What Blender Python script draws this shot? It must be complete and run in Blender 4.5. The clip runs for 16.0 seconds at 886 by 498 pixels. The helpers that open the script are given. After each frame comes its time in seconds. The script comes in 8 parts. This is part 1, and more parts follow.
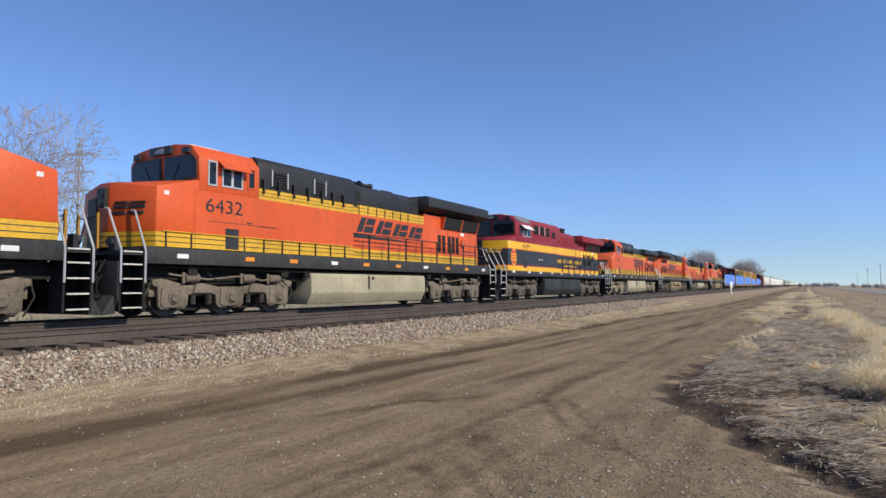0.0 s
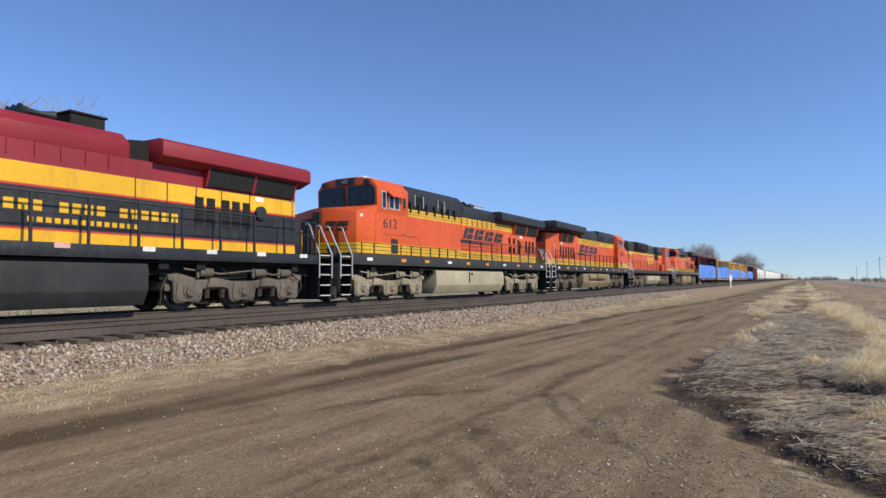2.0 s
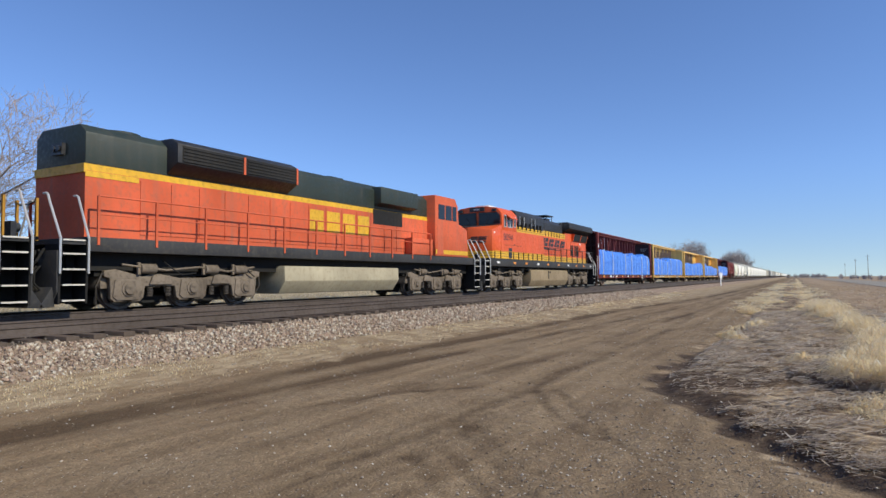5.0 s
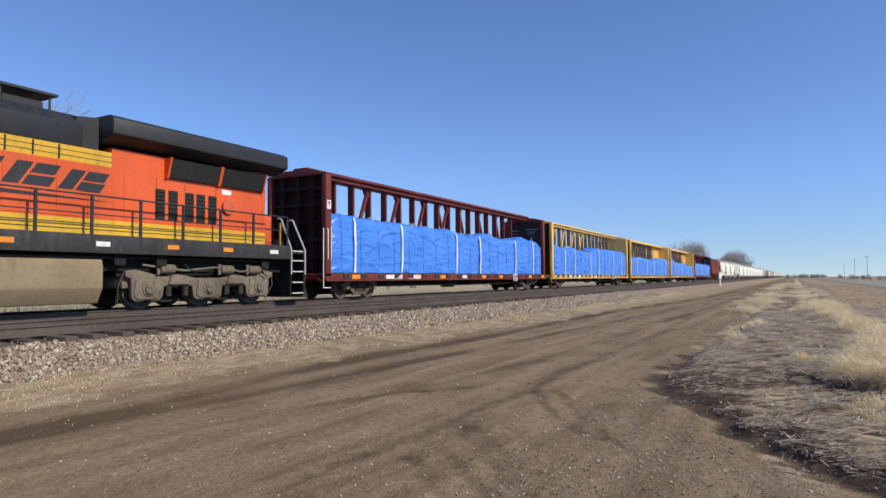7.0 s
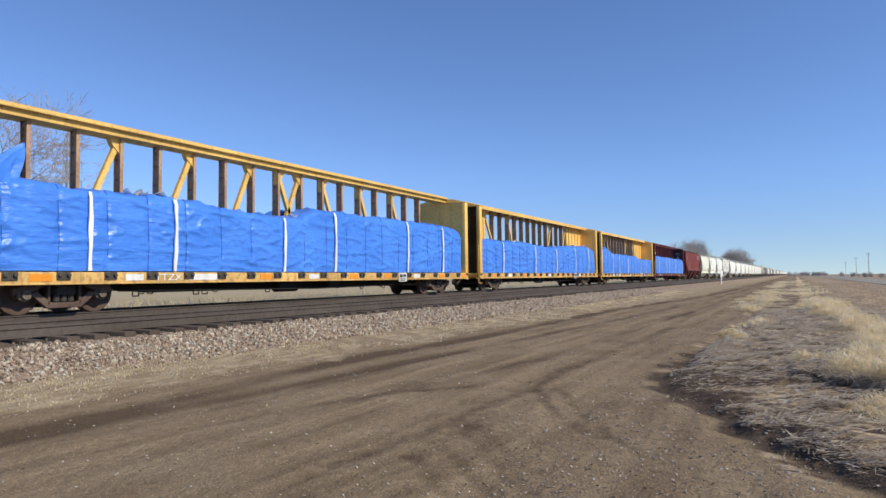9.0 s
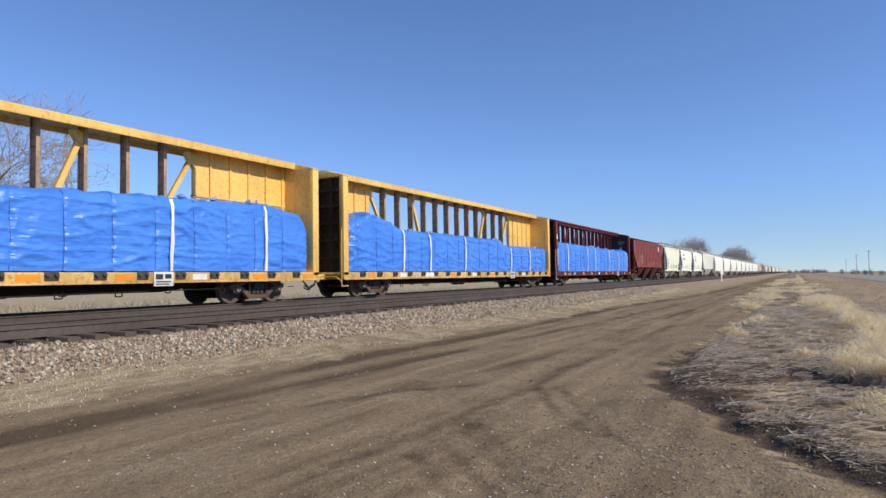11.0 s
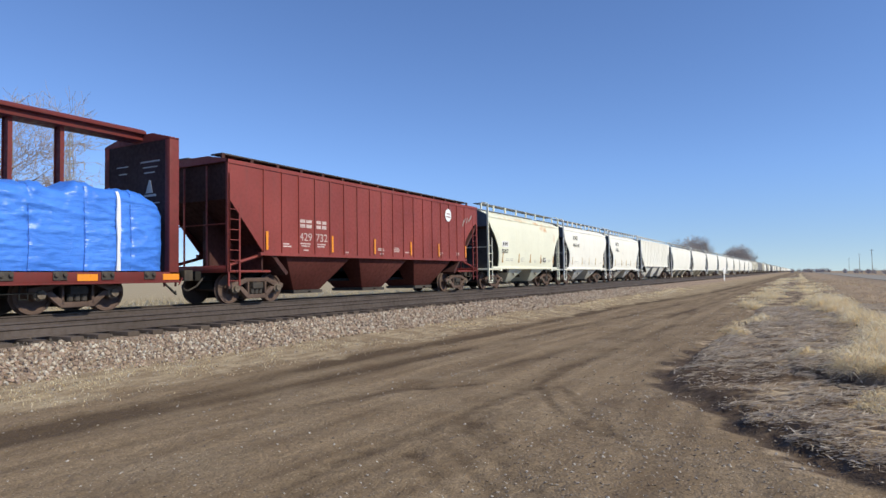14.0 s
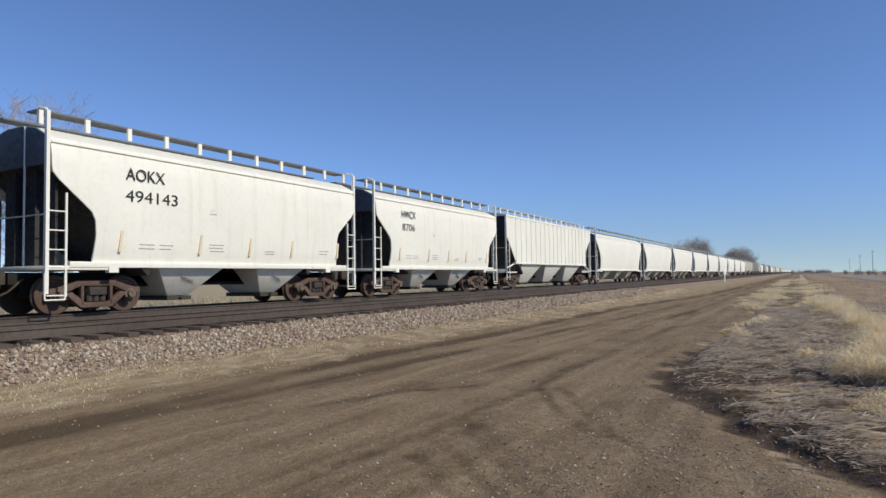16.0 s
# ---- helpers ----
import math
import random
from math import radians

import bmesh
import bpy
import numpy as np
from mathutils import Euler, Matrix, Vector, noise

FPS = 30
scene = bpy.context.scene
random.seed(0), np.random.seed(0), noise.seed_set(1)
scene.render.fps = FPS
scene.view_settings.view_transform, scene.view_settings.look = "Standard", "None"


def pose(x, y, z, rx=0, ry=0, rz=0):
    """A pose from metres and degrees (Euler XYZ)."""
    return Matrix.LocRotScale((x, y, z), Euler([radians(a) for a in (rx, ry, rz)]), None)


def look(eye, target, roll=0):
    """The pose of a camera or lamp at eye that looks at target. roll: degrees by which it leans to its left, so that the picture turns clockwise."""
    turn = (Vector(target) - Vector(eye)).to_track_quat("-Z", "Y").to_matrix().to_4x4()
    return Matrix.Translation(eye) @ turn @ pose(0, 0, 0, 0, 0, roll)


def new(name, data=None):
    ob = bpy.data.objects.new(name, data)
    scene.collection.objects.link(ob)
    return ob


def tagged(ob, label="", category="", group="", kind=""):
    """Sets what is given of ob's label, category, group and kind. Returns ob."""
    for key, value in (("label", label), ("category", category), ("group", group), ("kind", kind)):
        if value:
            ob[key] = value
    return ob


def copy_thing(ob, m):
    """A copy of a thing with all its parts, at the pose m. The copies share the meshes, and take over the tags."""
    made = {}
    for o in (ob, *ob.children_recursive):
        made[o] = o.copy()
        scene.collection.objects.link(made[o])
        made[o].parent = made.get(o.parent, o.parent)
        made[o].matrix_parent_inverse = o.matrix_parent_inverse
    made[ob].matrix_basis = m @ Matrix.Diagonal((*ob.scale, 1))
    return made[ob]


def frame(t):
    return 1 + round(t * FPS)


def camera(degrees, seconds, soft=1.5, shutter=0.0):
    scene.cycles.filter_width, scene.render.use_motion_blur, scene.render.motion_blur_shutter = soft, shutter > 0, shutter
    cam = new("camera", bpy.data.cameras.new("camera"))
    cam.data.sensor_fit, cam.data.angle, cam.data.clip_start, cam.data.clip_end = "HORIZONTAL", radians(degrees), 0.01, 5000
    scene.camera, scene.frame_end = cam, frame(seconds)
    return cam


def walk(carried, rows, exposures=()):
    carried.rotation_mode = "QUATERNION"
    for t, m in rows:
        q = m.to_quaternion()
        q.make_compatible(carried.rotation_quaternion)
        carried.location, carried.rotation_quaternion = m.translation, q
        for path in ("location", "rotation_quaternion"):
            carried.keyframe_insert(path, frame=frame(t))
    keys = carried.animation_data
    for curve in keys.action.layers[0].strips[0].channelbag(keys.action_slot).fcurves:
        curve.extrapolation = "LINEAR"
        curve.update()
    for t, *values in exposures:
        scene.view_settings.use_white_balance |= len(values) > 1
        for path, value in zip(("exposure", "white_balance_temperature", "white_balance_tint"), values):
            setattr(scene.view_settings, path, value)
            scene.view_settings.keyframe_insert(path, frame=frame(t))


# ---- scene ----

# ------------------------------------------------------------------ camera
EYE = (0.0, 0.0, 1.60)
RAIL = 0.86          # top of rail above the dirt road
TX = -16.10          # centre line of the train's track
NX = -12.05          # centre line of the empty track
SPEED = 18.1         # metres a second, towards -Y

# seconds, degrees left of +Y, tilt up, lean
TURNS = [
    (0, 29.545, 3.462, -0.417),
    (0.5, 29.603, 3.349, -0.373),
    (1, 29.584, 3.170, -0.312),
    (1.5, 29.406, 3.060, -0.513),
    (2, 29.511, 2.935, -0.484),
    (2.5, 29.265, 2.846, -0.408),
    (3, 29.038, 2.769, -0.356),
    (3.5, 28.887, 2.707, -0.355),
    (4, 28.808, 2.636, -0.348),
    (6.5, 28.796, 2.681, -0.537),
    (7, 28.738, 2.669, -0.418),
    (7.5, 28.759, 2.668, -0.416),
    (8, 28.841, 2.673, -0.545),
    (8.5, 28.859, 2.620, -0.490),
    (9, 28.826, 2.587, -0.629),
    (11.5, 28.876, 2.474, -0.877),
    (12, 28.964, 2.451, -0.887),
    (12.5, 28.974, 2.441, -0.915),
    (13, 29.040, 2.448, -0.980),
    (13.5, 29.095, 2.460, -1.095),
    (14, 29.037, 2.441, -0.882),
    (14.5, 28.974, 2.400, -0.885),
    (15, 29.009, 2.461, -0.844),
    (15.5, 29.105, 2.522, -0.852),
    (16, 29.071, 2.541, -0.865),
]


def aim(yaw, tilt, lean):
    return Matrix.Translation(EYE) @ pose(0, 0, 0, 0, 0, yaw) @ pose(0, 0, 0, 90 + tilt) @ pose(0, 0, 0, 0, 0, lean)


cam = camera(69.43, 16.0, soft=1.5)
walk(cam, [(t, aim(a, b, c)) for t, a, b, c in TURNS], [(0.0, 0.0), (14.8, 0.0), (15.5, -0.18), (16.0, -0.28)])

# ------------------------------------------------------------------ light
SUN_EL, SUN_AZ = 37.0, 91.0      # height; degrees from +Y towards +X
world = bpy.data.worlds.new("sky")
scene.world = world
world.use_nodes = True
wn = world.node_tree.nodes
sky = wn.new("ShaderNodeTexSky")
sky.sky_type = "NISHITA"
sky.sun_disc = False
sky.sun_elevation, sky.sun_rotation = radians(SUN_EL), radians(SUN_AZ)
sky.altitude, sky.air_density, sky.dust_density, sky.ozone_density = 300, 0.9, 0.0, 3.0
wn["Background"].inputs["Strength"].default_value = 0.145
tone = wn.new("ShaderNodeMix")          # deep, clear winter blue
tone.data_type, tone.blend_type = "RGBA", "MULTIPLY"
tone.inputs[0].default_value = 1.0
tone.inputs[7].default_value = (0.85, 0.96, 1.185, 1.0)
lift = wn.new("ShaderNodeMapping")        # thin winter haze: the horizon shows the colour of the air a little above it
lift.inputs["Location"].default_value = (0, 0, 0.045)
world.node_tree.links.new(wn.new("ShaderNodeTexCoord").outputs["Generated"], lift.inputs["Vector"])
world.node_tree.links.new(lift.outputs["Vector"], sky.inputs["Vector"])
world.node_tree.links.new(sky.outputs["Color"], tone.inputs[6])
haze = wn.new("ShaderNodeMix")          # dusty air: paler and greyer towards the horizon, all round
haze.data_type, haze.blend_type = "RGBA", "MULTIPLY"
haze.inputs[7].default_value = (0.93, 0.835, 0.73, 1.0)
height = wn.new("ShaderNodeSeparateXYZ")
fall = wn.new("ShaderNodeMapRange")
fall.interpolation_type = "SMOOTHSTEP"
fall.inputs["From Min"].default_value, fall.inputs["From Max"].default_value = 0.0, 0.17
fall.inputs["To Min"].default_value, fall.inputs["To Max"].default_value = 1.0, 0.0
world.node_tree.links.new(wn["Texture Coordinate"].outputs["Generated"], height.inputs[0])
world.node_tree.links.new(height.outputs["Z"], fall.inputs["Value"])
world.node_tree.links.new(fall.outputs["Result"], haze.inputs[0])
world.node_tree.links.new(tone.outputs[2], haze.inputs[6])
world.node_tree.links.new(haze.outputs[2], wn["Background"].inputs["Color"])
sun = new("sun", bpy.data.lights.new("sun", "SUN"))
sun.data.energy, sun.data.angle, sun.data.color = 4.3, radians(0.53), (1.0, 0.92, 0.74)
ce, se = math.cos(radians(SUN_EL)), math.sin(radians(SUN_EL))
to_sun = Vector((math.sin(radians(SUN_AZ)) * ce, math.cos(radians(SUN_AZ)) * ce, se))
sun.matrix_world = look(tuple(to_sun * 60), (0, 0, 0))


# ------------------------------------------------------------------ materials
def shader(name, rough=0.6, metal=0.0):
    m = bpy.data.materials.new(name)
    m.use_nodes = True
    nt = m.node_tree
    b = nt.nodes["Principled BSDF"]
    b.inputs["Roughness"].default_value, b.inputs["Metallic"].default_value = rough, metal
    b.inputs["Specular IOR Level"].default_value = 0.5 if rough < 0.55 else 0.22
    return m, nt, b


def noise_node(nt, vec, scale, detail=4.0, stretch=None):
    n = nt.nodes.new("ShaderNodeTexNoise")
    n.inputs["Scale"].default_value, n.inputs["Detail"].default_value = scale, detail
    if stretch:
        mp = nt.nodes.new("ShaderNodeMapping")
        mp.inputs["Scale"].default_value = stretch
        nt.links.new(vec, mp.inputs["Vector"])
        vec = mp.outputs["Vector"]
    nt.links.new(vec, n.inputs["Vector"])
    return n.outputs["Fac"]


def ramp(nt, fac, lo, hi, a=0.0, b=1.0):
    n = nt.nodes.new("ShaderNodeMapRange")
    n.inputs["From Min"].default_value, n.inputs["From Max"].default_value = lo, hi
    n.inputs["To Min"].default_value, n.inputs["To Max"].default_value = a, b
    n.clamp = True
    nt.links.new(fac, n.inputs["Value"])
    return n.outputs["Result"]


def blend(nt, fac, a, b, how="MIX"):
    n = nt.nodes.new("ShaderNodeMix")
    n.data_type, n.blend_type = "RGBA", how
    if isinstance(fac, float):
        n.inputs["Factor"].default_value = fac
    else:
        nt.links.new(fac, n.inputs["Factor"])
    for key, v in (("A", a), ("B", b)):
        socket = [s for s in n.inputs if s.name == key and s.type == "RGBA"][0]
        if isinstance(v, tuple):
            socket.default_value = (*v, 1.0)
        else:
            nt.links.new(v, socket)
    return [s for s in n.outputs if s.type == "RGBA"][0]


def bump(nt, b, height, strength=0.3, distance=0.02):
    n = nt.nodes.new("ShaderNodeBump")
    n.inputs["Strength"].default_value, n.inputs["Distance"].default_value = strength, distance
    nt.links.new(height, n.inputs["Height"])
    nt.links.new(n.outputs["Normal"], b.inputs["Normal"])


def coords(nt, which="Object"):
    return nt.nodes.new("ShaderNodeTexCoord").outputs[which]


def paint(name, colour, rough=0.45, dirt=(0.16, 0.12, 0.08), amount=0.35, fade=0.12, metal=0.0, streak=0.25, vary=0.0):
    """Weathered paint: faded patches, grime in blotches, thin run-off streaks, uneven gloss."""
    m, nt, b = shader(name, rough, metal)
    v = coords(nt)
    big = noise_node(nt, v, 0.55, 5)
    fine = noise_node(nt, v, 9.0, 6)
    runs = noise_node(nt, v, 1.0, 4, (5.0, 5.0, 0.35))
    pale = tuple(min(1.0, c * (1 + fade) + 0.05 * fade) for c in colour)
    deep = tuple(c * (1 - fade) for c in colour)
    c = blend(nt, ramp(nt, big, 0.3, 0.7), deep, pale)
    if vary:
        info = nt.nodes.new("ShaderNodeObjectInfo")
        c = blend(nt, ramp(nt, info.outputs["Random"], 0, 1, 0, vary), c, tuple(x * 0.45 for x in colour))
    c = blend(nt, ramp(nt, runs, 0.52, 0.78, 0.0, streak), c, dirt)
    c = blend(nt, ramp(nt, fine, 0.5, 0.8, 0.0, amount), c, dirt)
    nt.links.new(c, b.inputs["Base Color"])
    nt.links.new(ramp(nt, fine, 0.3, 0.7, max(0.05, rough - 0.1), min(1, rough + 0.25)), b.inputs["Roughness"])
    bump(nt, b, big, 0.12, 0.05)
    return m


MAT = {}
MAT["orange"] = paint("orange_paint", (0.65, 0.089, 0.012), 0.42, (0.27, 0.08, 0.03), 0.3)
MAT["faded_orange"] = paint("faded_orange_paint", (0.57, 0.105, 0.042), 0.6, (0.30, 0.13, 0.09), 0.6, 0.2, 0, 0.5)
MAT["yellow"] = paint("yellow_stripe_paint", (0.68, 0.385, 0.016), 0.45, (0.17, 0.10, 0.04), 0.45)
MAT["black"] = paint("black_paint", (0.015, 0.016, 0.019), 0.5, (0.06, 0.056, 0.05), 0.25)
MAT["green"] = paint("dark_green_paint", (0.018, 0.030, 0.024), 0.5, (0.09, 0.08, 0.065), 0.4)
MAT["sill"] = paint("sill_grey_paint", (0.036, 0.036, 0.038), 0.55, (0.13, 0.115, 0.09), 0.4)
MAT["maroon"] = paint("deep_red_paint", (0.255, 0.010, 0.020), 0.5, (0.16, 0.05, 0.05), 0.2)
MAT["gold"] = paint("gold_yellow_paint", (0.80, 0.43, 0.010), 0.4, (0.3, 0.16, 0.05), 0.25)
MAT["kblack"] = paint("gloss_black_paint", (0.017, 0.017, 0.020), 0.4, (0.07, 0.08, 0.07), 0.25)
MAT["red"] = paint("red_pinstripe", (0.55, 0.03, 0.02), 0.45)
MAT["paletruck"] = paint("pale_dusty_cast_steel", (0.27, 0.230, 0.162), 0.85, (0.05, 0.042, 0.034), 1.0, 0.35)
MAT["midtruck"] = paint("brown_cast_steel", (0.125, 0.103, 0.083), 0.85, (0.05, 0.042, 0.035), 0.7, 0.3)
MAT["truck"] = paint("dusty_cast_steel", (0.165, 0.132, 0.099), 0.85, (0.055, 0.045, 0.036), 0.8, 0.3)
MAT["darktruck"] = paint("oily_cast_steel", (0.055, 0.048, 0.042), 0.75, (0.14, 0.11, 0.08), 0.6, 0.3)
MAT["under"] = paint("grimy_underframe", (0.014, 0.0135, 0.013), 0.8, (0.045, 0.04, 0.033), 0.4)
MAT["tank"] = paint("dusty_tank_paint", (0.37, 0.325, 0.225), 0.7, (0.20, 0.16, 0.10), 0.4, 0.2)
MAT["browntank"] = paint("brown_dusty_tank_paint", (0.25, 0.19, 0.115), 0.7, (0.12, 0.09, 0.06), 0.4, 0.2)
MAT["darktank"] = paint("dark_tank_paint", (0.026, 0.028, 0.030), 0.6, (0.09, 0.083, 0.07), 0.35, 0.2)
MAT["white"] = paint("white_trim_paint", (0.74, 0.73, 0.70), 0.5, (0.3, 0.26, 0.2), 0.3)
MAT["stepedge"] = paint("worn_white_step_edge", (0.58, 0.55, 0.49), 0.6, (0.2, 0.17, 0.13), 0.5)
MAT["silver"] = paint("silver_paint", (0.55, 0.55, 0.54), 0.4, (0.25, 0.22, 0.18), 0.3, 0.1, 0.4)
MAT["steel"] = paint("worn_wheel_steel", (0.13, 0.112, 0.095), 0.65, (0.05, 0.04, 0.03), 0.6, 0.2, 0.15)
MAT["rust"] = paint("rusty_wheel", (0.115, 0.075, 0.058), 0.85, (0.05, 0.04, 0.035), 0.6, 0.3)
MAT["grille"] = paint("dark_grille", (0.016, 0.016, 0.016), 0.7, (0.06, 0.05, 0.04), 0.4)
MAT["reflector"] = paint("amber_reflector", (0.80, 0.27, 0.01), 0.3, amount=0.15)
MAT["cbyellow"] = paint("yellow_car_paint", (0.80, 0.49, 0.120), 0.5, (0.24, 0.12, 0.05), 0.45, 0.15, 0, 0.35)
MAT["sillyellow"] = paint("grimy_yellow_sill_paint", (0.62, 0.39, 0.13), 0.6, (0.16, 0.085, 0.05), 0.8, 0.3, 0, 0.7)
MAT["cbred"] = paint("oxide_red_car_paint", (0.150, 0.026, 0.022), 0.55, (0.08, 0.05, 0.045), 0.4, 0.2)
MAT["hopred"] = paint("oxide_red_hopper_paint", (0.23, 0.036, 0.026), 0.5, (0.14, 0.055, 0.045), 0.45, 0.15, 0, 0.4)
MAT["hopwhite"] = paint("white_hopper_paint", (0.83, 0.81, 0.72), 0.5, (0.46, 0.38, 0.24), 0.15, 0.04, 0, 0.22)
MAT["hopcream"] = paint("cream_hopper_paint", (0.72, 0.68, 0.55), 0.5, (0.46, 0.30, 0.14), 0.3, 0.06, 0, 0.3)
MAT["walkgrey"] = paint("grey_grating", (0.17, 0.175, 0.18), 0.6, (0.09, 0.085, 0.08), 0.4)
MAT["palerefl"] = paint("bleached_reflector", (0.76, 0.62, 0.44), 0.5, amount=0.3)
MAT["hopgrey"] = paint("grey_hopper_paint", (0.36, 0.35, 0.33), 0.55, (0.16, 0.13, 0.10), 0.35, 0.1)
MAT["postrust"] = paint("worn_beam_post", (0.40, 0.25, 0.145), 0.7, (0.15, 0.065, 0.04), 0.9, 0.4, 0, 0.7)
# hopper red darkened for the dirt and the shade below the body
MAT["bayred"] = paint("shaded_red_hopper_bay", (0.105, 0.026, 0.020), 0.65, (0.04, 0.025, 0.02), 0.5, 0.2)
MAT["paleamber"] = paint("faded_reflector", (0.62, 0.40, 0.19), 0.5, amount=0.4)
MAT["palepink"] = paint("faded_pink_reflector", (0.75, 0.42, 0.40), 0.5, amount=0.3)
# hopper ends lie in shade; that shade is put into this near-black
MAT["enddark"] = paint("shaded_car_end", (0.045, 0.044, 0.046), 0.75, (0.02, 0.019, 0.018), 0.6, 0.25)
# grime and the end's shade together, put into one dark red
MAT["enddarkred"] = paint("shaded_grimy_red_car_end", (0.060, 0.022, 0.018), 0.7, (0.02, 0.016, 0.015), 0.6, 0.25)
# bulkhead faces: grime and rust, darkened further for the shade they stand in
MAT["bulkred"] = paint("shaded_grimy_oxide_bulkhead", (0.034, 0.013, 0.012), 0.7, (0.028, 0.02, 0.018), 0.5, 0.2)
MAT["bulkyellow"] = paint("shaded_rusty_yellow_bulkhead", (0.085, 0.050, 0.026), 0.7, (0.035, 0.022, 0.016), 0.8, 0.3, 0, 0.6)
# roof end in shade under blue sky, both put into the colour
MAT["roofend"] = paint("shaded_roof_end", (0.10, 0.11, 0.125), 0.6, (0.05, 0.05, 0.05), 0.5, 0.2)
MAT["fadedwhite"] = paint("worn_stencil_white", (0.56, 0.46, 0.43), 0.7, (0.26, 0.08, 0.06), 0.9, 0.2)
MAT["cord"] = paint("dark_blue_cord", (0.032, 0.12, 0.44), 0.7, (0.02, 0.03, 0.06), 0.4)
MAT["plastic"] = paint("white_film", (0.78, 0.79, 0.80), 0.35, (0.5, 0.5, 0.5), 0.2)


def stained_paint():
    """Cream paint with orange rust that has bled down from the roof seam in soft patches."""
    m = paint("rust_stained_cream_paint", (0.76, 0.755, 0.60), 0.5, (0.55, 0.47, 0.30), 0.15, 0.05, 0, 0.12)
    nt = m.node_tree
    b = nt.nodes["Principled BSDF"]
    base = b.inputs["Base Color"].links[0].from_socket
    v = coords(nt)
    c = base
    grain = noise_node(nt, v, 1.0, 6, (3.0, 1.6, 3.0))
    for y, z, ry, rz, k in ((8.9, 3.74, 1.25, 0.24, 0.85), (7.7, 4.02, 1.5, 0.13, 0.7), (4.6, 4.05, 1.4, 0.12, 0.6), (10.5, 3.2, 0.30, 0.35, 0.4), (10.2, 4.0, 0.8, 0.12, 0.6), (2.4, 4.02, 1.3, 0.10, 0.5)):
        at = nt.nodes.new("ShaderNodeMapping")
        at.inputs["Location"].default_value = (0, -y / ry, -z / rz)
        at.inputs["Scale"].default_value = (0.0, 1 / ry, 1 / rz)
        nt.links.new(v, at.inputs["Vector"])
        ball = nt.nodes.new("ShaderNodeTexGradient")
        ball.gradient_type = "SPHERICAL"
        nt.links.new(at.outputs["Vector"], ball.inputs["Vector"])
        mul = nt.nodes.new("ShaderNodeMath")
        mul.operation = "MULTIPLY"
        nt.links.new(ramp(nt, ball.outputs["Fac"], 0.0, 0.55), mul.inputs[0])
        nt.links.new(ramp(nt, grain, 0.38, 0.62, 0.0, k), mul.inputs[1])
        c = blend(nt, mul.outputs[0], c, (0.58, 0.27, 0.07))
    nt.links.new(c, b.inputs["Base Color"])
    return m


MAT["hopstained"] = stained_paint()


def glass_dark():
    m, nt, b = shader("cab_glass", 0.06)
    b.inputs["Base Color"].default_value = (0.012, 0.015, 0.018, 1)
    b.inputs["Specular IOR Level"].default_value = 0.38
    return m


MAT["glass"] = glass_dark()


def tarp_material():
    m, nt, b = shader("blue_tarp", 0.42)
    v = coords(nt)
    big = noise_node(nt, v, 0.8, 4)
    folds = noise_node(nt, v, 2.6, 6, (1, 0.7, 2.4))
    crease = nt.nodes.new("ShaderNodeTexNoise")
    crease.noise_type = "RIDGED_MULTIFRACTAL"
    crease.inputs["Scale"].default_value, crease.inputs["Detail"].default_value, crease.inputs["Distortion"].default_value = 1.3, 5.0, 0.5
    mp = nt.nodes.new("ShaderNodeMapping")
    mp.inputs["Scale"].default_value = (1.0, 0.50, 2.6)
    mp.inputs["Rotation"].default_value = (0.35, 0, 0)
    nt.links.new(v, mp.inputs["Vector"])
    nt.links.new(mp.outputs["Vector"], crease.inputs["Vector"])
    weave = noise_node(nt, v, 60.0, 2)
    c = blend(nt, ramp(nt, big, 0.3, 0.7), (0.050, 0.192, 0.68), (0.078, 0.258, 0.84))
    c = blend(nt, ramp(nt, folds, 0.62, 0.8, 0, 0.35), c, (0.15, 0.38, 0.92))
    nt.links.new(c, b.inputs["Base Color"])
    nt.links.new(ramp(nt, weave, 0.3, 0.7, 0.26, 0.40), b.inputs["Roughness"])
    both = nt.nodes.new("ShaderNodeMath")
    both.operation = "MULTIPLY_ADD"
    nt.links.new(crease.outputs["Fac"], both.inputs[0])
    both.inputs[1].default_value = 0.28
    nt.links.new(folds, both.inputs[2])
    bump(nt, b, both.outputs[0], 0.75, 0.07)
    return m


MAT["tarp"] = tarp_material()


